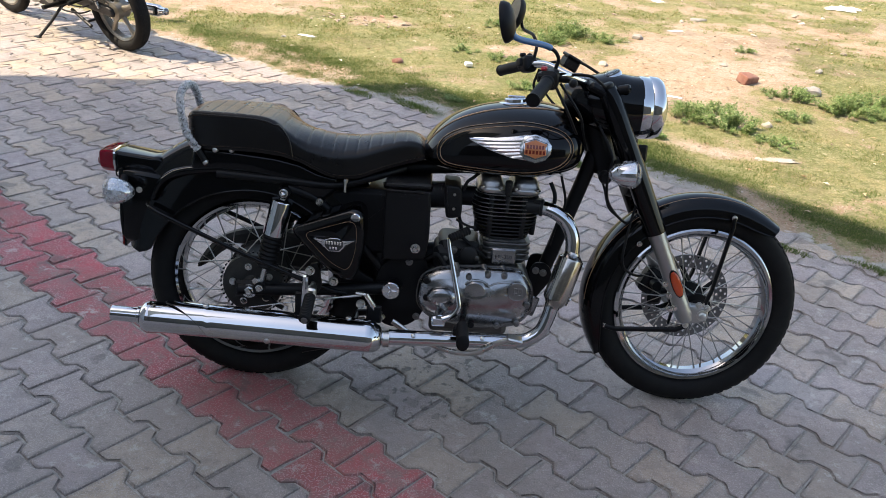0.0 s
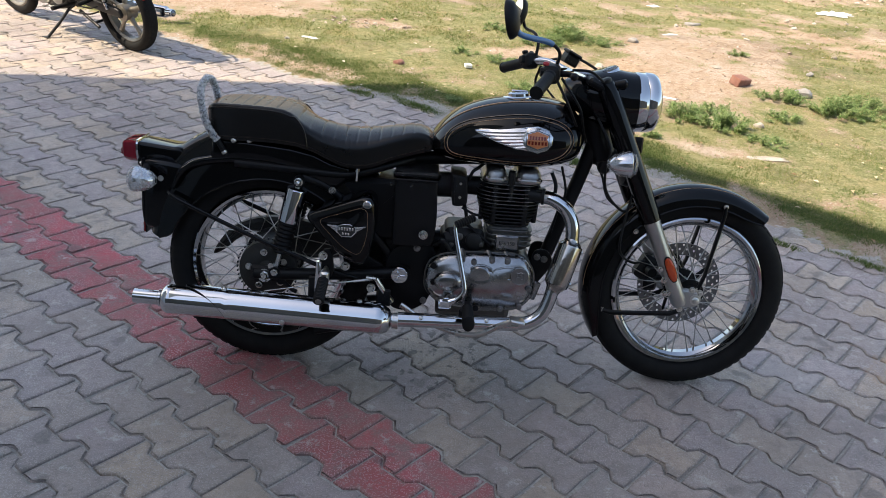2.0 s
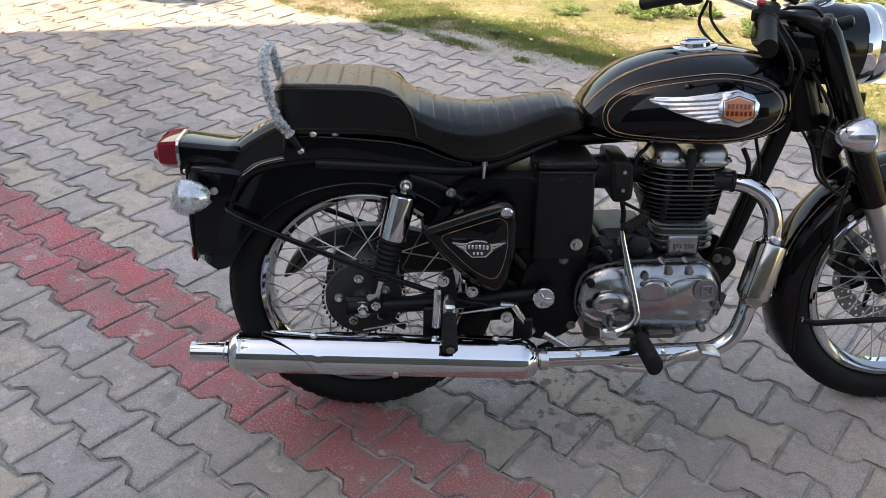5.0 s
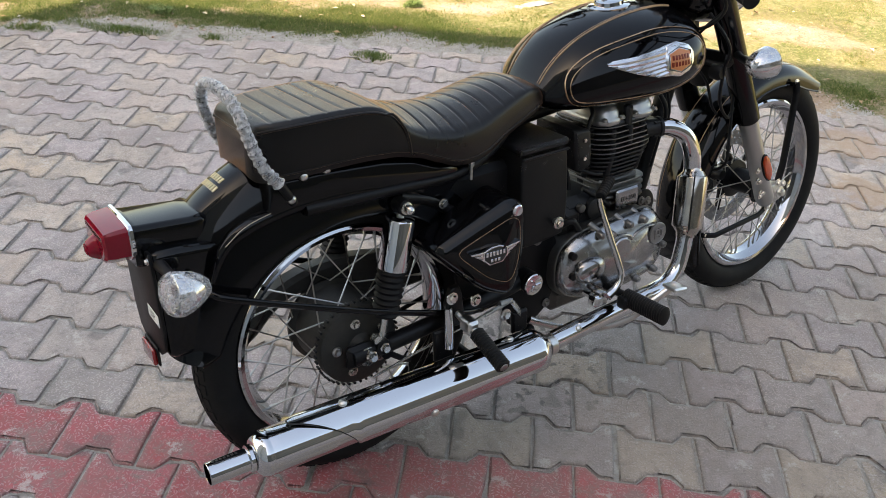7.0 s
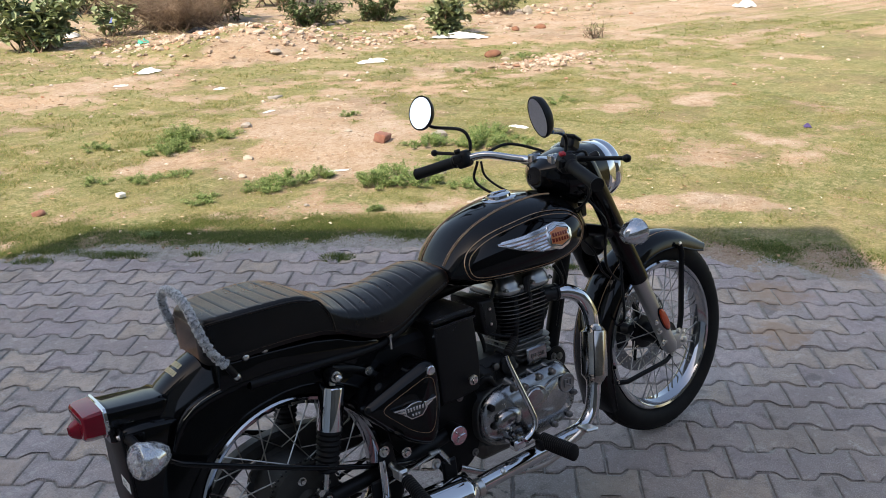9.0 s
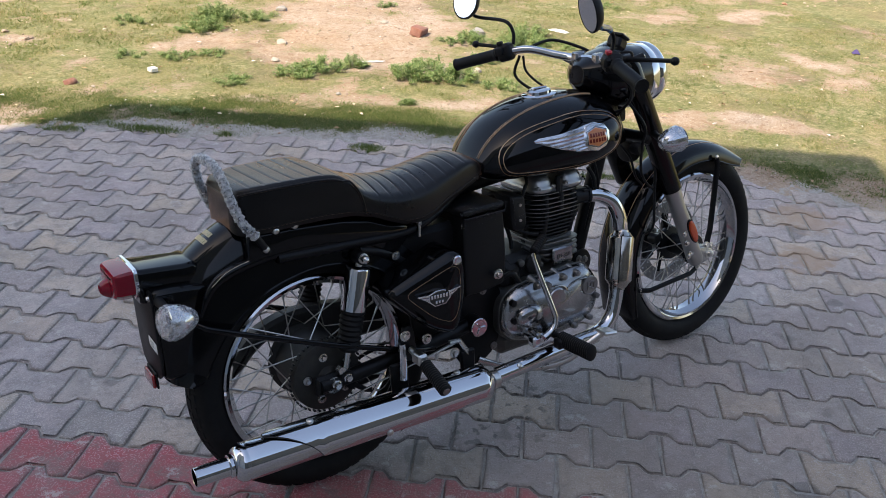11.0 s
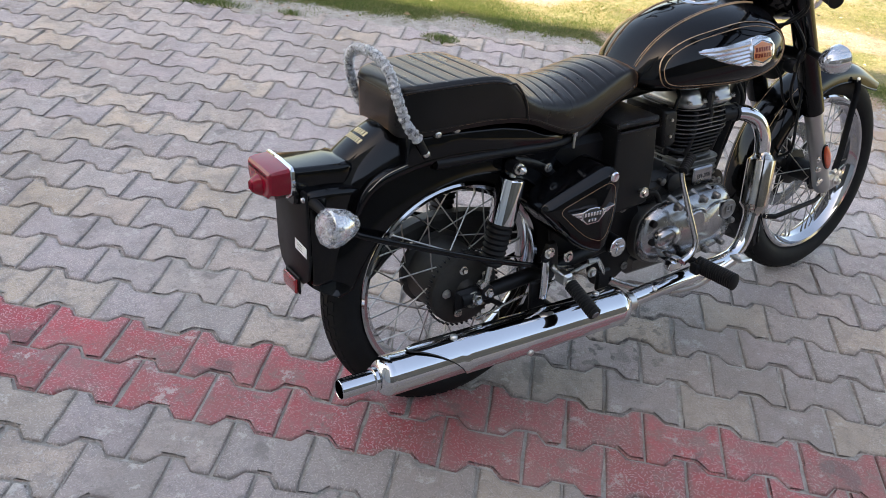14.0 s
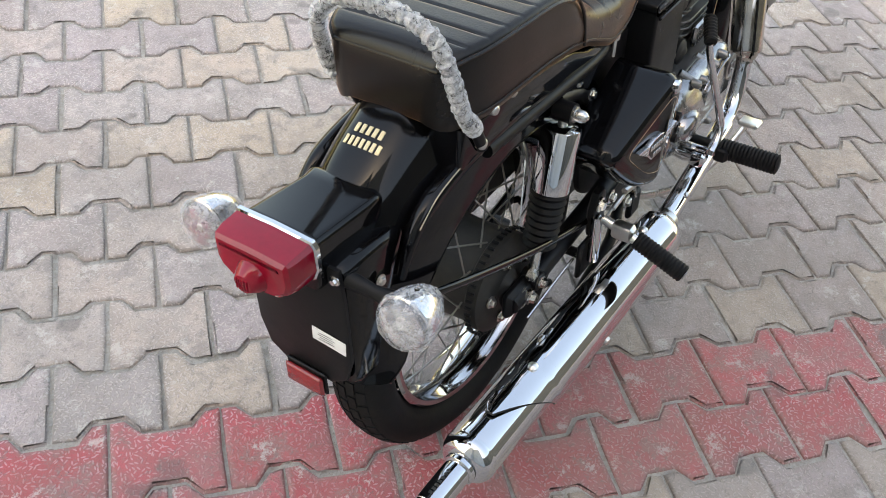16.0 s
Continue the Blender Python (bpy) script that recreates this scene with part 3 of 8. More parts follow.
# ---- grass ----
def blades(count, seed, x0, x1, y0, y1, tall, wide, keep):
    rng = np.random.default_rng(seed)
    v, f = [], []
    while len(f) < count:
        x, y = float(rng.uniform(x0, x1)), float(rng.uniform(y0, y1))
        if not keep(x, y, rng):
            continue
        z = ground_z(x, y) - 0.004
        for _ in range(int(rng.integers(2, 5))):
            ax, ay = x + float(rng.normal(0, 0.012)), y + float(rng.normal(0, 0.012))
            th = float(rng.uniform(0, math.tau))
            h = tall * float(rng.uniform(0.35, 1.25))
            w = wide * float(rng.uniform(0.6, 1.3))
            lean = h * float(rng.uniform(0.2, 1.1))
            ph = float(rng.uniform(0, math.tau))
            k = len(v)
            v.append((ax - w * math.cos(th), ay - w * math.sin(th), z))
            v.append((ax + w * math.cos(th), ay + w * math.sin(th), z))
            v.append((ax + lean * math.cos(ph), ay + lean * math.sin(ph), z + h))
            f.append((k, k + 1, k + 2))
    return v, f


def blade_material(name, stops, dry=1.0):
    m, nt, b = tree(name)
    geo = nt.nodes.new("ShaderNodeNewGeometry")
    a = ramp(nt, geo.outputs["Random Per Island"], stops)
    big = noise_tex(nt, geo.outputs["Position"], 1.1, 4.0)
    a = mix(nt, remap(nt, big, 0.42, 0.62, 0.0, 0.42 * dry), a, (0.44, 0.365, 0.175))
    patch = noise_tex(nt, geo.outputs["Position"], 3.1, 4.0, 0.6)
    a = mix(nt, remap(nt, patch, 0.52, 0.62, 0.0, 0.7), a, (0.115, 0.165, 0.045))
    a = mix(nt, remap(nt, patch, 0.45, 0.36, 0.0, 0.36 * dry), a, (0.40, 0.325, 0.16))
    a = mix(nt, 0.10, a, (0.03, 0.03, 0.012))
    link(nt, a, b.inputs["Base Color"])
    b.inputs["Roughness"].default_value = 0.75
    b.inputs["Specular IOR Level"].default_value = 0.2
    thin = nt.nodes.new("ShaderNodeBsdfTranslucent")      # the sun shines through the blades
    link(nt, mix(nt, 0.3, a, (0.27, 0.38, 0.12)), thin.inputs["Color"])
    both = nt.nodes.new("ShaderNodeMixShader")
    both.inputs[0].default_value = 0.45
    link(nt, b.outputs["BSDF"], both.inputs[1])
    link(nt, thin.outputs["BSDF"], both.inputs[2])
    link(nt, both.outputs["Shader"], nt.nodes["Material Output"].inputs["Surface"])
    return m


TURF = blade_material("short_turf", [(0.0, (0.12, 0.18, 0.052)), (0.45, (0.215, 0.275, 0.085)), (0.68, (0.34, 0.325, 0.135)), (0.78, (0.47, 0.37, 0.18)), (1.0, (0.60, 0.49, 0.29))], dry=0.65)


def turf_keep(x, y, rng):
    g = edge_gap(x, y)
    if g < 0.0:
        return False
    d = bare(x, y)
    near = 1.0 if y < 6 else 0.6
    clump = 0.46 + 1.3 * wobble(x, y, 3.4, 1.0) + 0.25 * (g < 0.3) + 0.6 * wobble(x, y, 11.0, 3.0)
    return rng.random() < (1 - d) ** 1.4 * (1 - 0.85 * screed(x, y)) * near * min(1.0, max(0.10, clump))


grass_vf = join(blades(190000, 1, -2.0, 6.6, 0.2, 6.5, 0.013, 0.0028, turf_keep), blades(80000, 2, -3.5, 12.0, 4.5, 14.0, 0.020, 0.0055, turf_keep))
gm = bpy.data.meshes.new("grass")
gm.from_pydata(grass_vf[0], [], grass_vf[1])
gm.materials.append(TURF)
tagged(new("grass", gm), "short sparse grass, green turning to straw", "grass", kind="stuff")


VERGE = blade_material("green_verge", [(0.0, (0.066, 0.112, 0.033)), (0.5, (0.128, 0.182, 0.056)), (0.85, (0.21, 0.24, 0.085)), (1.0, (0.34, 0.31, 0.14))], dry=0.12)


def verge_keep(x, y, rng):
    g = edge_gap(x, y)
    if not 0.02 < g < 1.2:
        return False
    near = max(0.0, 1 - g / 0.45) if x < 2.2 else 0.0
    thick_ = max(near, lush_shade(x, y) * (0.75 + 1.1 * wobble(x, y, 2.6, 6.0) + 0.5 * wobble(x, y, 9.0, 2.0)))
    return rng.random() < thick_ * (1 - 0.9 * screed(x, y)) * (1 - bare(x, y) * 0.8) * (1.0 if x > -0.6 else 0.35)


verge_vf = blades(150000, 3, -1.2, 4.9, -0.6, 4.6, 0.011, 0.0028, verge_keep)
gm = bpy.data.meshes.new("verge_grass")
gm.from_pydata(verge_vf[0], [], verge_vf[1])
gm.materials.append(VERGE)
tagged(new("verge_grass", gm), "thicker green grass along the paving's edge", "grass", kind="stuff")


# ---- paving ----
PAVE_TURN = radians(-42.37)
PU, PV = Vector((math.cos(PAVE_TURN), math.sin(PAVE_TURN))), Vector((-math.sin(PAVE_TURN), math.cos(PAVE_TURN)))
LEN, ROW, WAVE, GAP = 0.2002, 0.1474, 0.031, 0.0062
PO = Vector((-0.4346, 0.4985)) - PV * (WAVE / 2)


def paver_mesh(name, material, seed):
    """One waved block with slightly worn, wandering edges; rim marks how far a place is from its edge."""
    rng = random.Random(seed)
    g, hw, hl = GAP / 2, WAVE / 2, LEN / 2
    up = [(-hl + g, hw), (-hl + 0.030, hw), (-hl + 0.056, -hw), (0.0, -hw), (hl - 0.056, -hw), (hl - 0.030, hw), (hl - g, hw)]
    dn = [(hl - g, -hw), (hl - 0.046, -hw), (hl - 0.072, hw), (0.0, hw), (-hl + 0.072, hw), (-hl + 0.046, -hw), (-hl + g, -hw)]
    out = [(x, ROW / 2 + y - g) for x, y in up] + [(hl - g, 0.0)] + [(x, -ROW / 2 + y + g) for x, y in dn] + [(-hl + g, 0.0)]
    out = [(x + rng.gauss(0, 0.0011), y + rng.gauss(0, 0.0011)) for x, y in out]
    chip = rng.sample(range(len(out)), 3)
    top, rim = inset(out, 0.0055), inset(out, 0.013)
    worn = [(lerp2(a, b, 0.9) if i in chip else a) for i, (a, b) in enumerate(zip(inset(out, 0.002), rim))]
    rings = [[(x, y, -0.06) for x, y in out], [(x, y, -0.007) for x, y in out],
             [(x, y, -0.0045 if i in chip else -0.002) for i, (x, y) in enumerate(worn)], [(x, y, -0.0003) for x, y in top], [(x, y, 0.0) for x, y in rim]]
    me = mesh_of(name, loft(rings), 50)
    n = len(out)
    at = me.attributes.new("rim", "FLOAT", "POINT")
    at.data.foreach_set("value", [1.0] * (3 * n) + [0.8] * n + [0.0] * (len(me.vertices) - 4 * n))
    me.materials.append(material)
    return me


def lerp2(a, b, t):
    return (a[0] + (b[0] - a[0]) * t, a[1] + (b[1] - a[1]) * t)


def paver_places():
    rng = random.Random(5)
    for r in range(-70, 60):
        for k in range(-60, 60):
            p = k * LEN + (LEN / 2 if r % 2 == 0 else 0.0)
            q = -(r + 0.5) * ROW
            c = PO + PU * p + PV * q
            if not (-6.2 < c.x < 7.0 and -6.0 < c.y < 8.0):
                continue
            if edge_gap(c.x, c.y) > 0.03:
                continue
            dz, tx, ty, tz = rng.gauss(0, 0.0012), rng.gauss(0, 0.5), rng.gauss(0, 0.35), rng.gauss(0, 0.35)
            yield r, c, pose(c.x, c.y, -0.001 + dz, tx, ty, math.degrees(PAVE_TURN) + tz)


pavement = tagged(new("pavement"), "interlocking grey concrete block paving with a red band", "pavement", kind="structure")
GREY_ME = [paver_mesh("paver", PAVE_A, 30 + k) for k in range(9)]
RED_ME = [paver_mesh("red_paver", PAVE_R, 60 + k) for k in range(5)]
far_g, far_r = ([], [], []), ([], [], [])
SHAPES = [([tuple(v.co) for v in me.vertices], [tuple(f.vertices) for f in me.polygons], [a.value for a in me.attributes["rim"].data]) for me in GREY_ME]
near_left = 300
PAVER_LIST = sorted(paver_places(), key=lambda q: (q[1] - Vector((-0.05, -0.05))).length)
for i, (r, c, m) in enumerate(PAVER_LIST):
    if i >= near_left:
        tgt = far_r if r in (0, 1) else far_g
        shape = SHAPES[(i * 7) % 9]
        k = len(tgt[0])
        tgt[0].extend(tuple(m @ Vector(v)) for v in shape[0])
        tgt[1].extend(tuple(j + k for j in f) for f in shape[1])
        tgt[2].extend(shape[2])
for nm, vf, mat in (("grey_pavers", far_g, PAVE_B), ("red_pavers", far_r, PAVE_RB)):
    me = bpy.data.meshes.new(nm)
    me.from_pydata(vf[0], [], vf[1])
    me.shade_smooth()
    me.set_sharp_from_angle(angle=radians(50))
    me.attributes.new("rim", "FLOAT", "POINT").data.foreach_set("value", vf[2])
    me.materials.append(mat)
    ob = tagged(new(nm, me), "", kind="stuff")
    ob.parent = pavement

# an unseen tall block behind, added and shaped to cast the shade over the paving
HA, HB = Vector((0.569, 3.315)), Vector((3.700, 0.640))
HH = 10.75
shift = Vector((math.cos(AZ), math.sin(AZ))) * (HH / math.tan(EL))
hc, hd = HA - shift, HB - shift
hu = (hd - hc).normalized()
hv = Vector((-hu.y, hu.x))
WALL = surface("grey_caster_wall", (0.40, 0.42, 0.45), 0.85, vary=0.12, big=0.8, fine=40.0, grain=0.002)
# the 4 m wing is added to keep the paving beyond shaded and reflections dark
foot = [hd, hc, hc - hv * 9.0, hd + hu * 4.0 - hv * 9.0, hd + hu * 4.0 - hv * 1.3, hd - hv * 1.3]
caster_vf = loft([[(p.x, p.y, -0.1) for p in foot], [(p.x, p.y, HH) for p in foot]])
# unseen dark wall behind the camera, added to darken reflections in chrome and paint
WALL2 = surface("dark_reflection_wall", (0.13, 0.125, 0.12), 0.9, vary=0.3, big=0.7, fine=30.0, grain=0.003)
yard = [Vector((-7.5, -6.2)), Vector((11.0, -9.5)), Vector((11.0, -9.8)), Vector((-7.5, -6.5))]
near_dark_vf = loft([[(p.x, p.y, -0.1) for p in yard], [(p.x, p.y, 4.6) for p in yard]])
tagged(new("wall_reflected_near", mesh_of("wall_reflected_near", near_dark_vf, 0)), "unseen dark wall added for the chrome to reflect", "wall", kind="structure").data.materials.append(WALL2)
# second unseen wall, added far off to darken what the black paint reflects
plot = [Vector((-45.0, 34.0)), Vector((70.0, 34.0)), Vector((70.0, 34.4)), Vector((-45.0, 34.4))]
far_dark_vf = loft([[(p.x, p.y, -0.1) for p in plot], [(p.x, p.y, 3.0) for p in plot]])
tagged(new("wall_reflected_far", mesh_of("wall_reflected_far", far_dark_vf, 0)), "unseen dark wall added to dim far reflections", "wall", kind="structure").data.materials.append(WALL2)
tagged(new("wall_shade_caster", mesh_of("wall_shade_caster", caster_vf, 0)), "tall unseen grey block added to shade the paving", "wall", kind="structure").data.materials.append(WALL)


# ---- the black motorcycle ----
BIKE = pose(0.0398, 0.0186, -0.0072, 0, 0, -1.555) @ pose(0, 0, 0, -8.97, 0, 0) @ pose(0, 0, 0, 0, -0.36, 0) @ Matrix.Scale(1.018, 4)
bike = holder("motorcycle", BIKE, "black classic motorcycle with chrome exhaust, leaning on its side stand", "motorcycle")
RW, FW = (0.0, 0.327), (1.36, 0.325)      # wheel centres, x and z
RG = (0.0, 0.322)      # the centre of the rear mudguard's arc


def bp(name, vf, mat, label="", parent=None, smooth=40.0):
    return part(name, vf, mat, parent or bike, label, smooth)


def ringz(c, profile, n=96):
    """A ring about the wheel's axle at c; profile of (y, radius), closed."""
    return lathe(profile, (c[0], 0, c[1]), (0, 1, 0), n, closed=True)


def tyre_vf(c, R, w, blocks):
    prof = []
    for k in range(28):
        a = 2 * math.pi * k / 28
        y, r = w * math.cos(a), 0.040 * math.sin(a)
        y = math.copysign(abs(y / w) ** 0.85, y) * w
        prof.append((y, R - 0.040 + r))
    return ringz(c, prof, 120)


def tread_vf(c, R, w, count):
    """Raised tread blocks round the tyre's crown."""
    v, f = [], []
    for i in range(count):
        for y0, y1, off in ((-0.62, -0.36, 0.0), (-0.30, -0.03, 0.5), (0.03, 0.30, 0.0), (0.36, 0.62, 0.5)):
            a0 = 2 * math.pi * (i + off) / count
            a1 = a0 + 2 * math.pi / count * 0.78
            k = len(v)
            for lift in (-0.004, 0.0026):
                for a, sk in ((a0, 0.0), (a1, 0.006)):
                    for y in (y0, y1):
                        yy = y * w
                        rr = R - 0.040 + 0.040 * math.sqrt(max(0.0, 1 - (abs(y)) ** 2.35)) + lift
                        aa = a + sk * (y * 3)
                        v.append((c[0] + rr * math.cos(aa), yy, c[1] + rr * math.sin(aa)))
            f += [(k, k + 1, k + 3, k + 2), (k + 4, k + 5, k + 7, k + 6), (k, k + 1, k + 5, k + 4), (k + 2, k + 3, k + 7, k + 6), (k, k + 2, k + 6, k + 4), (k + 1, k + 3, k + 7, k + 5)]
    return v, f


def rim_vf(c, w=0.034):
    prof = [(-w, 0.238), (-w - 0.002, 0.246), (-w + 0.001, 0.2515), (-w + 0.005, 0.250), (-w + 0.006, 0.240), (-0.014, 0.229), (0.014, 0.229),
            (w - 0.006, 0.240), (w - 0.005, 0.250), (w - 0.001, 0.2515), (w + 0.002, 0.246), (w, 0.238), (w - 0.010, 0.234), (0.012, 0.2215), (-0.012, 0.2215), (-w + 0.010, 0.234)]
    return ringz(c, prof, 96)


def wheel_spokes(c, wheel, hub_r, hub_y, count=36):
    for side in (-1, 1):
        for twist in (-1, 1):
            k = 0 if twist < 0 else 1
            a = 0.0
            start = Vector((c[0] + hub_r * math.cos(a), side * (hub_y + 0.004 * k), c[1] + hub_r * math.sin(a)))
            a2 = a + twist * radians(38)
            end = Vector((c[0] + 0.2245 * math.cos(a2), side * 0.004, c[1] + 0.2245 * math.sin(a2)))
            way = (end - start).normalized()
            vf = join(tube([start, end], 0.0017, 6), tube([end - way * 0.020, end - way * 0.004, end], [0.0022, 0.0034, 0.0034], 6))
            me = mesh_of("spoke", vf)
            me.materials.append(SPOKE)
            for i in range(count // 4):
                ang = 360.0 / (count // 4) * i + (360.0 / count) * (k + (2 if side > 0 else 0))
                ob = new("spoke", me)
                ob.parent = wheel
                ob.matrix_basis = Matrix.Translation((c[0], 0, c[1])) @ pose(0, 0, 0, 0, ang, 0) @ Matrix.Translation((-c[0], 0, -c[1]))


# front wheel
hub_f = lathe([(-0.085, 0.016), (-0.070, 0.022), (-0.052, 0.030), (-0.050, 0.048), (-0.044, 0.050), (-0.040, 0.034), (0.036, 0.034), (0.040, 0.056), (0.046, 0.058), (0.052, 0.058), (0.056, 0.030), (0.085, 0.016)], (FW[0], 0, FW[1]), (0, 1, 0), 40)
front_wheel = bp("front_wheel", hub_f, SATIN, "spoked front wheel with black hub and disc brake")
bp("tyre", tyre_vf(FW, 0.325, 0.044, 0), RUBBER, "black ribbed rubber tyre", front_wheel)
bp("tread", tread_vf(FW, 0.325, 0.044, 64), RUBBER, "", front_wheel, 0)
bp("rim", rim_vf(FW), RIMCHROME, "chromed steel rim", front_wheel)
wheel_spokes(FW, front_wheel, 0.044, 0.045, 40)


def drilled_disc(c, y, r0, r1, t, cells=30):
    """A flat brake disc with three rows of drilled holes."""
    v, f = [], []
    rows = 3
    for s in range(cells):
        for q in range(rows):
            ra, rb = r0 + (r1 - r0) * q / rows, r0 + (r1 - r0) * (q + 1) / rows
            off = 0.5 * (q % 2)
            a0, a1 = 2 * math.pi * (s + off) / cells, 2 * math.pi * (s + 1 + off) / cells
            am, rm, hr = (a0 + a1) / 2, (ra + rb) / 2, 0.0042
            outer = [(ra, a0), (ra, am), (ra, a1), (rm, a1), (rb, a1), (rb, am), (rb, a0), (rm, a0)]
            k = len(v)
            for yy in (y - t / 2, y + t / 2):
                for r, a in outer:
                    v.append((c[0] + r * math.cos(a), yy, c[1] + r * math.sin(a)))
                cx, cz = c[0] + rm * math.cos(am), c[1] + rm * math.sin(am)
                for j in range(8):
                    th = am + radians((-135, 180, 135, 90, 45, 0, -45, -90)[j])
                    v.append((cx + hr * math.cos(th), yy, cz + hr * math.sin(th)))
            for j in range(8):
                j2 = (j + 1) % 8
                f.append((k + j, k + j2, k + 8 + j2, k + 8 + j))
                f.append((k + 16 + j, k + 16 + j2, k + 24 + j2, k + 24 + j))
                f.append((k + 8 + j, k + 8 + j2, k + 24 + j2, k + 24 + j))
    rim = join(lathe([(y - t / 2, r1), (y + t / 2, r1)], (c[0], 0, c[1]), (0, 1, 0), 60, caps=False), lathe([(y - t / 2, r0), (y + t / 2, r0)], (c[0], 0, c[1]), (0, 1, 0), 60, caps=False))
    return join((v, f), rim)


bp("brake_disc", drilled_disc(FW, 0.066, 0.097, 0.140, 0.005), DISC, "drilled steel brake disc", front_wheel, 30)
spider = []
for i in range(5):
    a = 2 * math.pi * i / 5 + 0.4
    p0 = (FW[0] + 0.040 * math.cos(a - 0.3), 0.064, FW[1] + 0.040 * math.sin(a - 0.3))
    p1 = (FW[0] + 0.105 * math.cos(a + 0.15), 0.065, FW[1] + 0.105 * math.sin(a + 0.15))
    spider.append(tube([p0, p1], [0.012, 0.008], 8, flat=0.5))
spider.append(lathe([(0.058, 0.052), (0.068, 0.050), (0.070, 0.028)], (FW[0], 0, FW[1]), (0, 1, 0), 30))
bp("disc_carrier", join(*spider), SATIN, "", front_wheel)
bp("brake_caliper", join(box((1.243, 0.072, 0.372), (0.060, 0.060, 0.085), 0.014, pose(0, 0, 0, 0, 28, 0)), lathe([(0, 0.017), (0.03, 0.015)], (1.248, 0.036, 0.372), (0, -1, 0), 20), box((1.262, 0.068, 0.318), (0.045, 0.03, 0.05), 0.01)), SATIN, "black brake caliper")


# front mudguard
def guard_rows(c, crown, edge, half, a0, a1, n, power=3.0, round_=0.70, skirt=0.0):
    rows = []
    for i in range(n + 1):
        t = i / n
        a = radians(a0 + (a1 - a0) * t)
        e = edge(t) if callable(edge) else edge
        k = crown(t) if callable(crown) else crown
        row = []
        for j in range(25):
            s = -1 + 2 * j / 24
            y = half * math.copysign(1 - (1 - abs(s)) ** 1.5, s)
            r = e + skirt + (k - e - skirt) * (1 - abs(y / half) ** power) ** round_ if abs(y) < half else e
            row.append((c[0] + r * math.cos(a), y, c[1] + r * math.sin(a)))
        rows.append(row)
    return rows


def thick(rows, d):
    """A thin shell: the rows and a second skin d inside them, closed at the rims."""
    inner = []
    for i, row in enumerate(rows):
        r2 = []
        for j, p in enumerate(row):
            a = Vector(rows[max(i - 1, 0)][j]) - Vector(rows[min(i + 1, len(rows) - 1)][j])
            b = Vector(row[max(j - 1, 0)]) - Vector(row[min(j + 1, len(row) - 1)])
            nrm = a.cross(b)
            nrm = nrm.normalized() if nrm.length > 1e-9 else Vector((0, 0, 1))
            r2.append(Vector(p) + nrm * d)
        inner.append(r2)
    ringed = [list(row) + list(reversed(r2)) for row, r2 in zip(rows, inner)]
    return loft(ringed)


def f_crown(t):
    return 0.356 - 0.012 * max(0.0, (t - 0.75) / 0.25) ** 1.5


def f_edge(t):
    return 0.296 + 0.030 * max(0.0, (t - 0.82) / 0.18) ** 2 + 0.020 * max(0.0, (0.10 - t) / 0.10) ** 2


rows = guard_rows(FW, f_crown, f_edge, 0.067, 51, 208, 64, 2.3, 0.55, 0.016)
front_fender = bp("front_fender", thick(rows, 0.002), GLOSS, "gloss black front mudguard with gold pinstripe")
for s in (0, -1):
    line = [Vector(r[s]) for r in rows]
    bp("rolled_edge", tube(line, 0.0028, 8), GLOSS, "", front_fender)
for yj in (7, 17):
    line = []
    for r in rows[1:-12]:
        line.append(Vector(r[yj]))
    bp("pinstripe", tube(line, 0.0010, 6), GOLD, "gold pinstripe", front_fender)
for side in (-1, 1):
    y = side * 0.086
    bp("fender_stay", join(tube([(1.325, side * 0.095, 0.285), (1.290, side * 0.096, 0.270), (1.10, side * 0.092, 0.262), (1.068, side * 0.075, 0.266)], 0.0082, 10, flat=0.7)), SATIN, "", front_fender)
    bp("fender_stay", tube([(1.368, side * 0.095, 0.352), (1.385, side * 0.093, 0.40), (1.424, side * 0.082, 0.60), (1.425, side * 0.076, 0.625)], 0.0108, 10, flat=0.5), SATIN, "", front_fender)
    bp("fender_stay", tube([(1.236, side * 0.095, 0.50), (1.215, side * 0.086, 0.56), (1.205, side * 0.07, 0.575)], 0.0125, 10, flat=0.5), SATIN, "", front_fender)
    for p in ((1.425, side * 0.078, 0.626), (1.074, side * 0.078, 0.266), (1.15, side * 0.074, 0.530)):
        bp("bolt", bolt(p, (0, side, 0), 0.0055, 0.006), STEEL, "", front_fender)
    bp("bolt", bolt((1.368, side * 0.099, 0.352), (0, side, 0), 0.0065, 0.006), STEEL, "", front_fender)
    bp("bolt", bolt((1.318, side * 0.100, 0.288), (0, side, 0), 0.0065, 0.006), STEEL, "", front_fender)


# fork
FORK_Y = 0.094


def fork_x(z):
    return 1.0 + 0.48 * (0.967 - z)


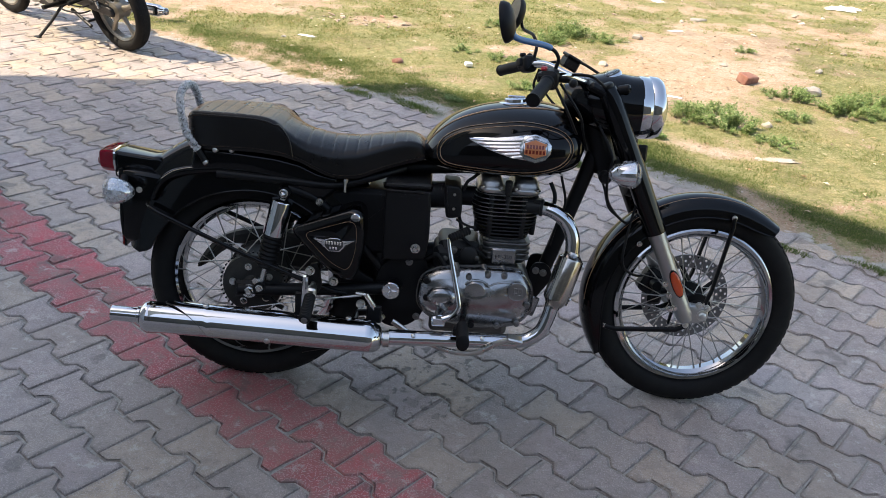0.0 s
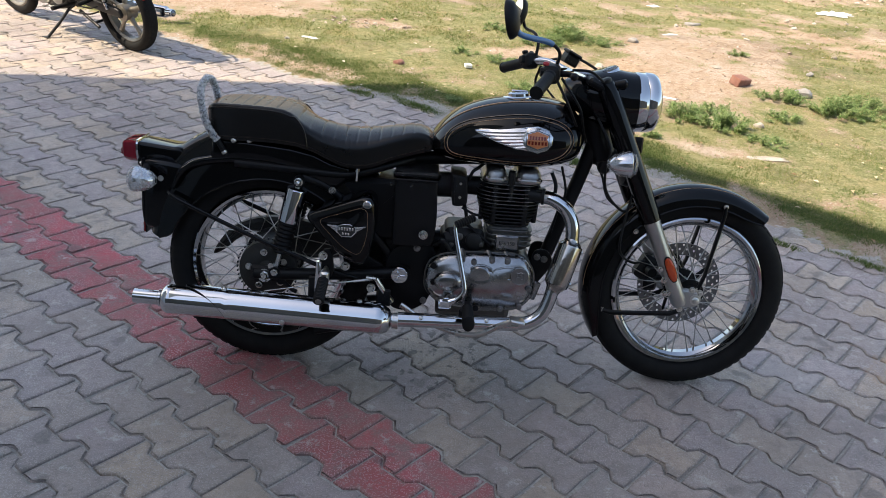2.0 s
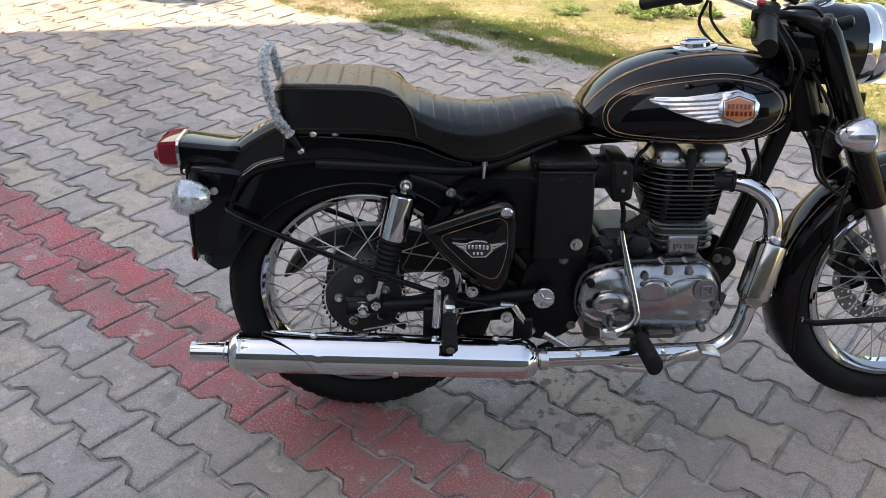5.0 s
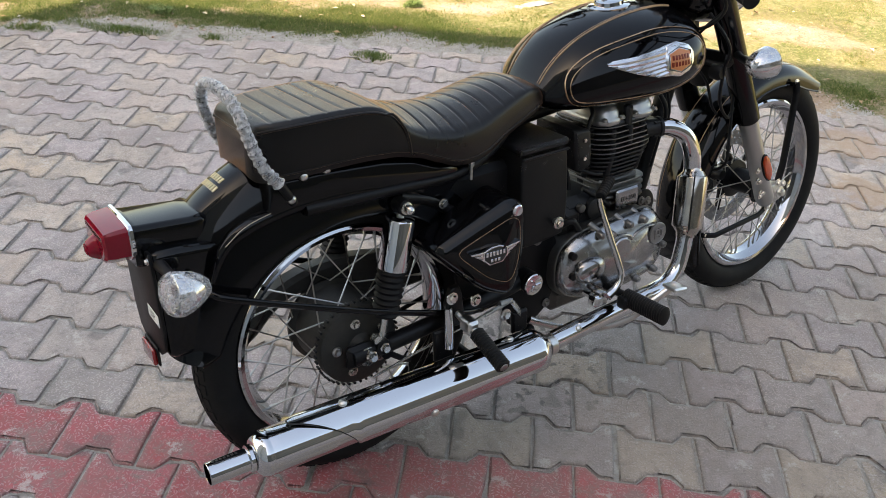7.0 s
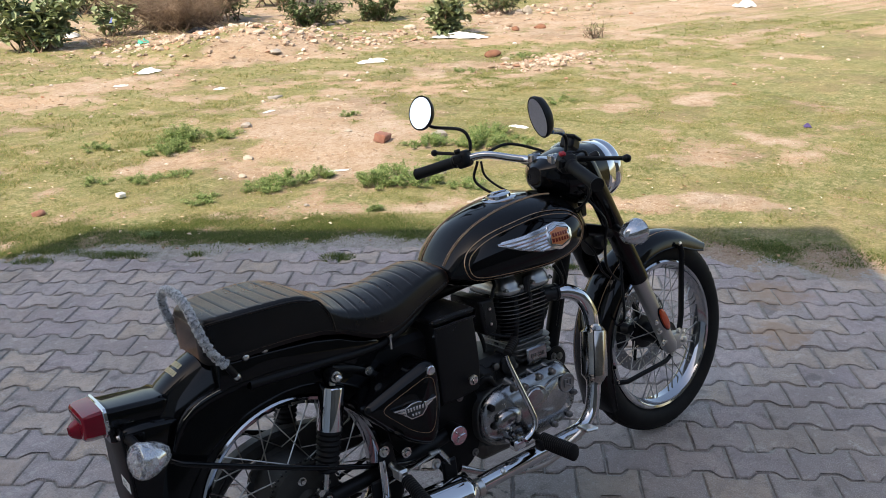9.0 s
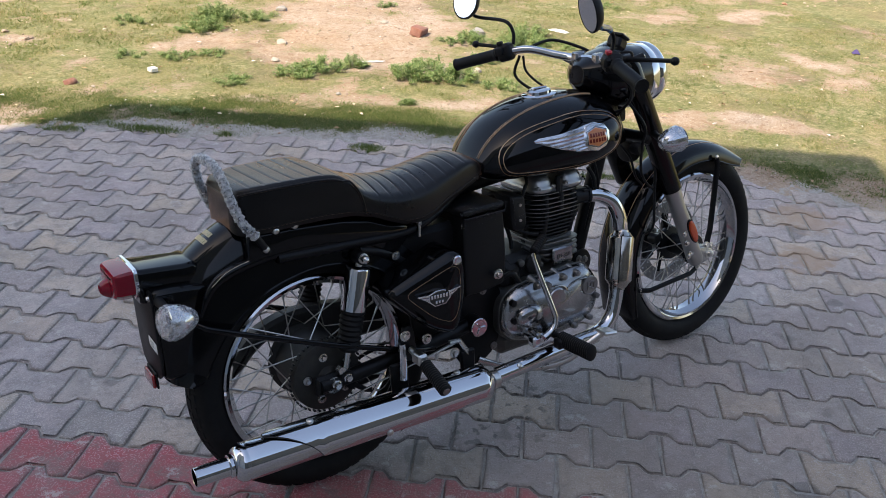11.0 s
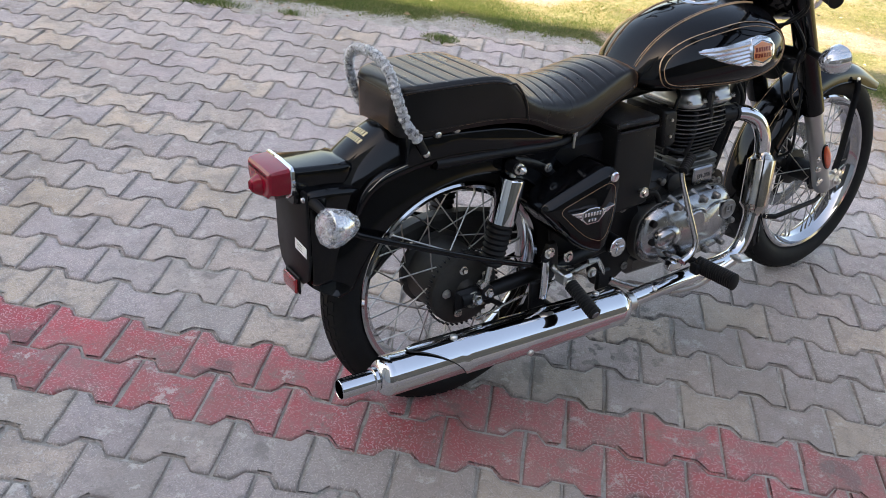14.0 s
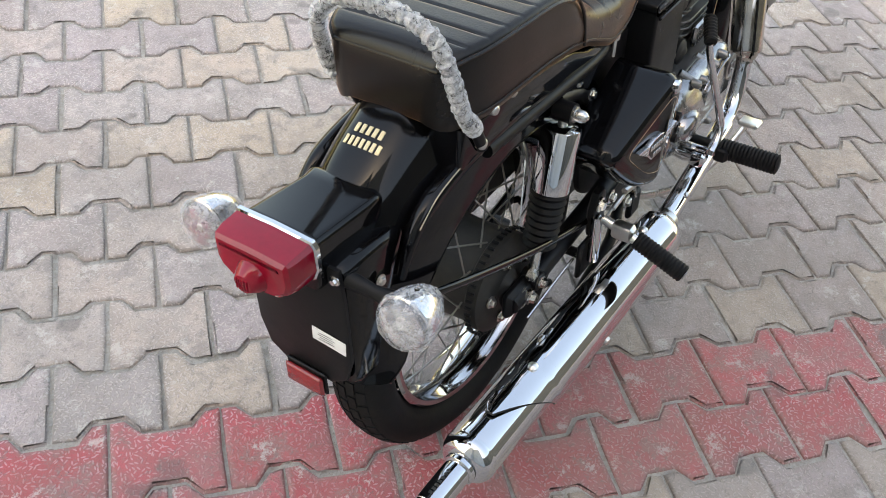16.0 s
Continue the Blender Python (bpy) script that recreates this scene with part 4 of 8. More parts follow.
for side in (-1, 1):
    y = side * FORK_Y
    top, mid, low = (fork_x(0.985), y, 0.985), (fork_x(0.574), y, 0.574), (fork_x(0.302), y, 0.302)
    leg = bp("fork_leg", tube([low, (fork_x(0.318), y, 0.318), (fork_x(0.36), y, 0.36), (fork_x(0.52), y, 0.52), (fork_x(0.57), y, 0.57), (fork_x(0.60), y, 0.60)], [0.021, 0.0265, 0.0255, 0.0245, 0.0265, 0.0265], 24), FORKALLOY, "satin alloy fork slider under a black shroud")
    bp("fork_shroud", tube([mid, (fork_x(0.59), y, 0.59), (fork_x(0.90), y, 0.90), (fork_x(0.965), y, 0.965), top], [0.031, 0.032, 0.0315, 0.030, 0.024], 28), GLOSS, "gloss black steel fork shroud", leg)
    lug = [(fork_x(0.352), 0.356), (FW[0] + 0.006, FW[1] + 0.024), (FW[0] + 0.021, FW[1] + 0.004), (FW[0] + 0.013, FW[1] - 0.019), (FW[0] - 0.018, FW[1] - 0.028), (fork_x(0.30) - 0.004, 0.300), (fork_x(0.33) - 0.010, 0.332)]
    bp("axle_lug", slab(smooth_outline(lug, 4), y - side * 0.018, y + side * 0.016, 0.006, both=True), FORKALLOY, "", leg)
    for px_, pz_ in ((FW[0] - 0.012, FW[1] + 0.030), (FW[0] + 0.014, FW[1] + 0.022), (fork_x(0.345) - 0.024, 0.345), (fork_x(0.385) - 0.026, 0.385)):
        bp("pinch_bolt", bolt((px_, y + side * 0.012, pz_), (0, side, 0), 0.0075, 0.009), STEEL, "", leg)
    bp("axle_nut", join(lathe([(0, 0.017), (0.004, 0.017), (0.005, 0.012)], (FW[0], y + side * 0.014, FW[1]), (0, side, 0), 20), lathe([(0, 0.011), (0.010, 0.011), (0.012, 0.008)], (FW[0], y + side * 0.018, FW[1]), (0, side, 0), 6)), STEEL, "", leg)
    a = Vector((0.48, 0, -1)).normalized()
    w = Vector((1, 0, 0.48)).normalized()
    ref = []
    c = Vector((fork_x(0.425) + 0.004, y + side * 0.0245, 0.425))
    for k in range(24):
        t = 2 * math.pi * k / 24
        ref.append((math.copysign(abs(math.cos(t)) ** 0.8, math.cos(t)) * 0.0135, math.sin(t) * 0.037 + math.copysign(0.004, math.sin(t))))
    rings = [[c + w * (p * s) + a * (q * s) + Vector((0, side * h, 0)) for p, q in ref] for s, h in ((1.12, -0.004), (1.12, 0.004))]
    bp("reflector_frame", loft(rings), PLASTIC, "", leg)
    rings = [[c + w * (p * s) + a * (q * s) + Vector((0, side * h, 0)) for p, q in ref] for s, h in ((1.0, 0.002), (1.0, 0.0065), (0.9, 0.0085), (0.6, 0.0095), (0.2, 0.010))]
    bp("reflector", loft(rings), AMBER, "amber plastic side reflector", leg)
    for p in ((1.262, y + side * 0.022, 0.452), (1.288, y + side * 0.02, 0.372)):
        if side < 0:
            bp("bolt", bolt((p[0] - 0.03, p[1], p[2] - 0.03), (0, side, 0), 0.006, 0.005), STEEL, "", leg)

# headlamp casing, rim and lens
LAMP_AX = Vector((1, 0, 0.03)).normalized()
LC = Vector((1.102, 0, 0.925))
nac = []
for s, ry, rz, dz in ((-0.215, 0.030, 0.030, 0.030), (-0.185, 0.072, 0.050, 0.026), (-0.150, 0.094, 0.068, 0.018), (-0.105, 0.100, 0.084, 0.012), (-0.060, 0.098, 0.092, 0.006), (-0.025, 0.094, 0.0925, 0.0), (0.004, 0.0895, 0.0895, 0.0), (0.008, 0.082, 0.082, 0.0)):
    ring = []
    for k in range(48):
        t = 2 * math.pi * k / 48
        c, w = math.cos(t), math.sin(t)
        ring.append(LC + LAMP_AX * s + Vector((0, ry * math.copysign(abs(c) ** 0.9, c), rz * math.copysign(abs(w) ** 0.9, w) + dz)))
    nac.append(ring)
nacelle = bp("headlamp_casing", loft(nac), GLOSS, "gloss black headlamp casing with chrome rim")
bp("headlamp_rim", lathe([(0.000, 0.088), (0.002, 0.0915), (0.030, 0.0915), (0.032, 0.0900), (0.034, 0.0915), (0.056, 0.0905), (0.068, 0.086), (0.072, 0.079), (0.066, 0.077), (0.02, 0.077)], LC, LAMP_AX, 64, closed=False, caps=False), CHROME, "chrome headlamp rim", nacelle)
bp("headlamp_reflector", lathe([(0.062, 0.078), (0.040, 0.066), (0.015, 0.045), (0.0, 0.012)], LC, LAMP_AX, 40, caps=False), CHROME, "", nacelle)
bp("headlamp_lens", lathe([(0.060, 0.0785), (0.070, 0.074), (0.080, 0.060), (0.087, 0.040), (0.090, 0.018), (0.0905, 0.001)], LC, LAMP_AX, 48), GLASS, "clear domed glass lens", nacelle)
gax = Vector((-0.45, 0, 1)).normalized()
gc = Vector((1.012, 0, 1.000))
bp("speedometer", join(lathe([(-0.03, 0.045), (0.011, 0.045), (0.014, 0.043)], gc, gax, 40)), CHROME, "round speedometer with chrome bezel", nacelle)
bp("speedometer_face", lathe([(0.0145, 0.041), (0.0155, 0.040)], gc, gax, 40), BLACKINK, "", nacelle)
bp("speedometer_glass", lathe([(0.0165, 0.041), (0.020, 0.036), (0.0215, 0.01)], gc, gax, 40), GLASS, "", nacelle)
for side in (-1, 1):
    pil = bp("pilot_lamp", lathe([(-0.02, 0.013), (0.010, 0.013), (0.012, 0.011)], (1.045, side * 0.090, 0.985), (0.85, side * 0.35, 0.25), 20), PLASTIC, "small black pilot lamp", nacelle)
    bp("pilot_lens", lathe([(0.011, 0.0105), (0.015, 0.007), (0.016, 0.001)], (1.045, side * 0.090, 0.985), (0.85, side * 0.35, 0.25), 20), GLASS, "", pil)
    bp("fork_cap", lathe([(0, 0.021), (0.010, 0.021), (0.014, 0.015)], (fork_x(0.985), side * FORK_Y, 0.985), (-0.43, 0, 0.9), 12), SATIN, "", nacelle)
bp("steering_yoke", join(box((0.975, 0, 0.975), (0.080, 0.235, 0.026), 0.010, pose(0, 0, 0, 0, 25, 0)), box((1.095, 0, 0.742), (0.085, 0.225, 0.034), 0.012, pose(0, 0, 0, 0, 25, 0)), tube([(0.962, 0, 0.955), (1.048, 0, 0.735)], 0.030, 24)), SATIN, "black steering yokes and stem")
for side in (-1, 1):
    bp("horn_bracket" if side > 0 else "cable_guide", box((1.125, side * 0.055, 0.800), (0.03, 0.02, 0.05), 0.006), SATIN)
bp("horn", lathe([(0, 0.02), (0.012, 0.042), (0.03, 0.045), (0.034, 0.040)], (1.10, 0.02, 0.70), (0.9, 0, -0.1), 28), PLASTIC, "black horn below the headlamp")

# handlebar
bar = [(0.745, -0.365, 0.974), (0.775, -0.285, 0.995), (0.800, -0.225, 1.008), (0.850, -0.165, 1.018), (0.905, -0.105, 1.000), (0.930, -0.06, 0.992), (0.930, 0.06, 0.992), (0.905, 0.105, 1.000), (0.850, 0.165, 1.018), (0.800, 0.225, 1.008), (0.775, 0.285, 0.995), (0.745, 0.365, 0.974)]
handlebar = bp("handlebar", pipe(bar, 0.0112, 14, 6), CHROME, "chrome handlebar with black grips")
for y in (-0.040, 0.040):
    bp("handlebar_clamp", box((0.932, y, 0.990), (0.036, 0.026, 0.040), 0.006), POLISH, "", handlebar)
for side in (-1, 1):
    e, i = Vector((0.742, side * 0.372, 0.972)), Vector((0.797, side * 0.236, 1.006))
    d = (i - e)
    rr, pp = [], []
    for k in range(41):
        t = k / 40
        pp.append(e + d * t)
        rr.append(0.0185 if t < 0.05 else (0.0165 + 0.0009 * (k % 2)) if t < 0.93 else 0.0195)
    bp("grip", tube(pp, rr, 20), GRIP, "black ribbed rubber grip", handlebar)
    q = e + d * 1.16
    turn = d.to_track_quat("Y", "Z").to_matrix().to_4x4()
    sw = bp("switch_housing", join(box(q, (0.046, 0.050, 0.052), 0.013, turn), box(q + Vector((-0.022, 0, 0.004)), (0.022, 0.030, 0.026), 0.006, turn)), PLASTIC, "black plastic switch housing", handlebar)
    bp("switch", box(q + Vector((-0.018, side * 0.003, 0.027)), (0.016, 0.018, 0.012), 0.004, turn), SWITCHRED if side < 0 else PLASTIC, "red stop switch" if side < 0 else "", handlebar)
    ls = e + d * 1.30
    lev = [ls + Vector((0.018, 0, -0.004)), ls + Vector((0.046, side * 0.02, -0.004)), ls + Vector((0.050, side * 0.08, -0.002)), ls + Vector((0.034, side * 0.15, 0.003)), ls + Vector((0.022, side * 0.196, 0.006))]
    bp("lever", join(pipe(lev, [0.010, 0.008, 0.006, 0.0055, 0.006], 10, 6, flat=0.6), lathe([(-0.011, 0.004), (-0.007, 0.009), (0, 0.011), (0.007, 0.009), (0.011, 0.004)], lev[-1], (0, side, 0), 14)), PLASTIC, "black alloy lever with ball end", handlebar)
    # mirror
    ms, mc = ls + Vector((0.008, 0, 0.018)), Vector((0.667, -0.271, 1.153)) if side < 0 else Vector((0.768, 0.342, 1.158))
    nrm = Vector((-0.95, 0.29, -0.20)).normalized() if side < 0 else Vector((-0.93, -0.27, 0.25)).normalized()
    b0 = mc - nrm * 0.022
    tip = b0 + Vector((0.01, side * -0.006, -0.040))
    stem = [ms, ms + Vector((0.004, side * 0.004, 0.035)), ms + Vector((-0.030, side * 0.020, 0.062)) if side < 0 else ms + Vector((-0.006, 0.030, 0.066)), tip, b0]
    mir = bp("mirror", pipe(stem, 0.0052, 10, 6), PLASTIC, "round mirror on a stem still wrapped in blue film" if side < 0 else "round black mirror on a bent stem", handlebar)
    if side < 0:
        bp("blue_film", pipe(curve(stem, 6)[11:21], 0.0085, 10, 2), BLUEFILM, "loose blue protective film", mir)
    a_, u_, w_ = nrm, Vector((0, 0, 1)).cross(nrm).normalized(), None
    w_ = a_.cross(u_)
    rings = []
    for s, rad in ((-0.026, 0.010), (-0.024, 0.030), (-0.016, 0.046), (-0.004, 0.053), (0.004, 0.0535), (0.006, 0.051), (0.0045, 0.0495)):
        rings.append([mc + a_ * s + (u_ * math.cos(2 * math.pi * k / 36) * 0.84 + w_ * math.sin(2 * math.pi * k / 36)) * rad for k in range(36)])
    bp("mirror_shell", loft(rings), PLASTIC, "", mir)
    rings = [[mc + a_ * s + (u_ * math.cos(2 * math.pi * k / 36) * 0.84 + w_ * math.sin(2 * math.pi * k / 36)) * rad for k in range(36)] for s, rad in ((0.003, 0.049), (0.005, 0.0485))]
    bp("mirror_glass", loft(rings), GREYED if side < 0 else MIRROR, "grey-tinted mirror glass" if side < 0 else "silvered glass", mir, 0)
bp("brake_reservoir", join(box((0.862, -0.176, 1.052), (0.044, 0.040, 0.030), 0.006, pose(0, 0, 0, 8, 24, 18)), box((0.868, -0.179, 1.069), (0.047, 0.043, 0.009), 0.004, pose(0, 0, 0, 8, 24, 18))), PLASTIC, "black brake fluid reservoir", handlebar)
for pts, r in (([(0.84, -0.19, 1.00), (0.90, -0.20, 0.92), (0.93, -0.13, 0.86), (0.96, -0.06, 0.80)], 0.0036), ([(0.82, -0.21, 1.00), (0.86, -0.23, 0.93), (0.90, -0.16, 0.87), (0.93, -0.06, 0.84)], 0.0042),
               ([(0.85, 0.17, 1.02), (0.94, 0.16, 1.035), (1.00, 0.10, 1.01), (1.04, 0.06, 0.98)], 0.0045), ([(0.84, 0.19, 1.0), (0.83, 0.20, 0.94), (0.87, 0.14, 0.89), (0.93, 0.05, 0.87)], 0.0042),
               ([(0.84, 0.175, 1.0), (0.85, 0.17, 0.95), (0.89, 0.12, 0.90), (0.94, 0.05, 0.88)], 0.0036), ([(0.88, -0.14, 1.02), (0.93, -0.16, 1.02), (0.98, -0.12, 0.99)], 0.0040)):
    bp("cable", pipe(pts, r, 8, 6), PLASTIC, "", handlebar)
for side in (-1, 1):
    # front indicators
    c = Vector((1.044, side * 0.212, 0.766))
    body = bp("indicator", lathe([(-0.046, 0.004), (-0.040, 0.014), (-0.028, 0.024), (-0.008, 0.033), (0.016, 0.0375), (0.020, 0.038), (0.022, 0.036)], c, (1, 0, 0.05), 32), CHROME, "chrome bullet-shaped front indicator")
    bp("indicator_lens", lathe([(0.020, 0.0365), (0.030, 0.034), (0.037, 0.022), (0.039, 0.004)], c, (1, 0, 0.05), 32), GLASS, "clear lens", body)
    rng = random.Random(5)
    wr = [[c + Vector((s_, (r + rng.uniform(-0.0006, 0.0020)) * math.cos(2 * math.pi * k / 28), (r + rng.uniform(-0.0006, 0.0020)) * math.sin(2 * math.pi * k / 28))) for k in range(28)]
          for s_, r in ((-0.046, 0.010), (-0.038, 0.018), (-0.026, 0.027), (-0.006, 0.0355), (0.014, 0.0395), (0.026, 0.038), (0.038, 0.028), (0.043, 0.010))]
    bp("plastic_wrap", loft(wr), HAZE, "crinkled clear plastic", body, 0)
    bp("indicator_stem", tube([(fork_x(0.77), side * FORK_Y, 0.77), (1.062, side * 0.14, 0.766), (c.x, side * 0.180, 0.765)], [0.013, 0.009, 0.012], 12), PLASTIC, "", body)
for pts, r in (([(0.98, -0.10, 0.88), (1.02, -0.135, 0.80), (1.015, -0.13, 0.74), (1.03, -0.115, 0.66), (1.09, -0.10, 0.60), (1.12, -0.095, 0.62)], 0.0042), ([(1.00, -0.06, 0.74), (1.02, -0.08, 0.70), (1.04, -0.085, 0.64), (1.08, -0.075, 0.605)], 0.0036),
               ([(1.12, -0.09, 0.66), (1.10, -0.105, 0.56), (1.10, -0.10, 0.47), (1.18, 0.02, 0.40), (1.23, 0.05, 0.40)], 0.0042)):
    bp("cable", pipe(pts, r, 8), PLASTIC, "black brake hose or cable")
bp("horn_button", lathe([(0, 0.018), (0.02, 0.020), (0.03, 0.014)], (1.012, -0.10, 0.735), (0, -1, 0), 18), PLASTIC)

# all so far turns with the steering, a little to the machine's left
HEAD = Matrix.Translation((0.962, 0, 0.955))
STEER = HEAD @ Matrix.Rotation(radians(2.9), 4, Vector((-0.086, 0, 0.22))) @ HEAD.inverted()
for ob in bike.children:
    ob.matrix_basis = STEER @ ob.matrix_basis

# fuel tank
TX = (0.488, 0.50, 0.53, 0.58, 0.65, 0.72, 0.80, 0.86, 0.905, 0.935, 0.952)
TT = (0.775, 0.797, 0.834, 0.873, 0.901, 0.915, 0.920, 0.916, 0.904, 0.880, 0.845)
TB = (0.750, 0.735, 0.722, 0.714, 0.710, 0.710, 0.711, 0.720, 0.733, 0.752, 0.790)
TW = (0.050, 0.078, 0.109, 0.136, 0.156, 0.171, 0.181, 0.178, 0.163, 0.136, 0.092)


def spline(xs_, ys_, x):
    """A smooth value through the stations."""
    i = max(0, min(len(xs_) - 2, int(np.searchsorted(xs_, x)) - 1))
    def slope(k):
        a, b_ = max(k - 1, 0), min(k + 1, len(xs_) - 1)
        return (ys_[b_] - ys_[a]) / (xs_[b_] - xs_[a])
    h = xs_[i + 1] - xs_[i]
    t = min(1.0, max(0.0, (x - xs_[i]) / h))
    return (2 * t ** 3 - 3 * t * t + 1) * ys_[i] + (t ** 3 - 2 * t * t + t) * h * slope(i) + (3 * t * t - 2 * t ** 3) * ys_[i + 1] + (t ** 3 - t * t) * h * slope(i + 1)


def tank_at(x):
    zt, zb, w = spline(TX, TT, x), spline(TX, TB, x), spline(TX, TW, x)
    return zt, zb, w, zb + 0.40 * (zt - zb)


def tank_y(x, z):
    zt, zb, w, zc = tank_at(x)
    h, n = (zt - zc, 2.1) if z >= zc else (zc - zb, 2.6)
    d = min(1.0, abs(z - zc) / h)
    return w * (1 - d ** n) ** (1 / n)


rings = []
for k in range(61):
    t = k / 60
    x = TX[0] + (TX[-1] - TX[0]) * (0.5 - 0.5 * math.cos(math.pi * t))
    zt, zb, w, zc = tank_at(x)
    ring = []
    for j in range(72):
        a = 2 * math.pi * j / 72
        c, s = math.cos(a), math.sin(a)
        n = 2.1 if s >= 0 else 2.6
        h = zt - zc if s >= 0 else zc - zb
        ring.append((x, w * math.copysign(abs(c) ** (2 / n), c), zc + h * math.copysign(abs(s) ** (2 / n), s)))
    rings.append(ring)
tank = bp("fuel_tank", loft(rings), GLOSS, "gloss black fuel tank with gold pinstripes and winged badge", smooth=60)


def on_tank(pts, side, lift):
    return [(x, side * (tank_y(x, z) + lift), z) for x, z in pts]


def relief(poly, side, lift, edge=0.002):
    """A raised plate that follows the tank's flank."""
    rings = [on_tank(poly, side, -0.002), on_tank(poly, side, lift * 0.6), on_tank(inset(poly, edge), side, lift)]
    c = (sum(p[0] for p in poly) / len(poly), sum(p[1] for p in poly) / len(poly))
    for f in (0.35, 0.7, 0.95):
        rings.append(on_tank([(x + (c[0] - x) * f, z + (c[1] - z) * f) for x, z in inset(poly, edge)], side, lift))
    return loft(rings)


PANEL = [(0.530, 0.780), (0.549, 0.820), (0.607, 0.853), (0.705, 0.875), (0.790, 0.882), (0.870, 0.868), (0.907, 0.836), (0.905, 0.793), (0.864, 0.756), (0.777, 0.734), (0.645, 0.735), (0.554, 0.744)]
HEX = [(0.758, 0.828), (0.771, 0.849), (0.801, 0.855), (0.834, 0.846), (0.847, 0.828), (0.845, 0.806), (0.832, 0.788), (0.804, 0.778), (0.774, 0.785), (0.759, 0.802)]
for side in (-1, 1):
    line = on_tank(smooth_outline(PANEL, 8), side, 0.0004)
    bp("pinstripe", tube(line, 0.0028, 6, closed=True, flat=0.35), GOLD, "broad gold pinstripe", tank)
    line = on_tank(inset(smooth_outline(PANEL, 8), 0.009), side, 0.0003)
    bp("pinstripe", tube(line, 0.0012, 6, closed=True), GOLD, "", tank)
    top = [(x, side * y, z) for x, y, z in ((0.500, 0.055, 0.790), (0.543, 0.060, 0.833), (0.590, 0.065, 0.866), (0.673, 0.069, 0.8935), (0.760, 0.069, 0.906), (0.830, 0.066, 0.909), (0.885, 0.060, 0.900))]
    tl = []
    for p in curve(top, 8):
        zt, zb, w, zc = tank_at(p.x)
        z = zc + (zt - zc) * max(0.0, 1 - abs(p.y / w) ** 2.1) ** (1 / 2.1)
        tl.append((p.x, p.y, z + 0.0004))
    bp("pinstripe", tube(tl, 0.0026, 6, flat=0.6), GOLD, "", tank)
    bp("pinstripe", tube([(x, y - side * 0.007, z + 0.0010) for x, y, z in tl], 0.0010, 6), GOLD, "", tank)
    badge = bp("tank_badge", relief(HEX, side, 0.0050), BADGE, "chrome winged badge with orange enamel field", tank)
    bp("badge_field", relief([(0.771, 0.832), (0.801, 0.842), (0.833, 0.832), (0.833, 0.802), (0.803, 0.791), (0.771, 0.801)], side, 0.0058, 0.0008), PALE, "orange enamelled field", badge)
    bp("badge_border", tube(on_tank([(0.769, 0.8335), (0.801, 0.844), (0.835, 0.8335), (0.835, 0.8005), (0.803, 0.789), (0.769, 0.7995)], side, 0.0056), 0.0012, 6, closed=True), BLACKINK, "", badge)
    bp("wing_plate", relief([(0.621, 0.824), (0.632, 0.832), (0.695, 0.837), (0.749, 0.846), (0.780, 0.852), (0.780, 0.783), (0.744, 0.786), (0.715, 0.792), (0.688, 0.799), (0.662, 0.808), (0.641, 0.816)], side, 0.0020), BADGE, "", badge)
    for z0, xa, xb in ((0.8230, 0.777, 0.828), (0.8085, 0.774, 0.832)):
        n_ = 6
        for k in range(n_):
            a, b2 = xa + (xb - xa) * k / n_, xa + (xb - xa) * (k + 0.72) / n_
            bp("enamel_bar", relief([(a, z0 - 0.0052), (b2, z0 - 0.0052), (b2, z0 + 0.0052), (a, z0 + 0.0052)], side, 0.0066, 0.0004), ENAMEL, "", badge)
    for xl, zl, zr, th in ((0.620, 0.8265, 0.8385, 0.0056), (0.641, 0.8185, 0.8290, 0.0048), (0.659, 0.8105, 0.8200, 0.0046), (0.682, 0.8025, 0.8110, 0.0044), (0.709, 0.7950, 0.8020, 0.0042), (0.733, 0.7880, 0.7935, 0.0038)):
        n_ = 10
        upl, dnl = [], []
        for k in range(n_ + 1):
            t = k / n_
            x = xl + (0.768 - xl) * t
            zm = zl + (zr - zl) * t ** 1.6
            hh = th * 1.15 * (0.35 + 0.65 * min(1.0, t * 3))
            upl.append((x, zm + hh))
            dnl.append((x, zm - hh))
        full = []
        for u, d_ in zip(upl, dnl):
            mid_ = (u[0], (u[1] + d_[1]) / 2)
            full.append(on_tank([u], side, -0.002) + on_tank([u], side, 0.0018) + on_tank([mid_], side, 0.0046) + on_tank([d_], side, 0.0018) + on_tank([d_], side, -0.002))
        bp("feather", loft(full), BADGE, "", badge)
cap_ax = Vector((-0.10, 0, 1)).normalized()
bp("filler_cap", join(lathe([(-0.006, 0.050), (0.004, 0.050), (0.006, 0.047)], (0.752, 0, 0.914), cap_ax, 40), lathe([(0.004, 0.034), (0.014, 0.033), (0.017, 0.028), (0.018, 0.006)], (0.752, 0, 0.914), cap_ax, 40), box((0.752, 0, 0.934), (0.05, 0.012, 0.006), 0.003)), CHROME, "chrome flush filler cap", tank)

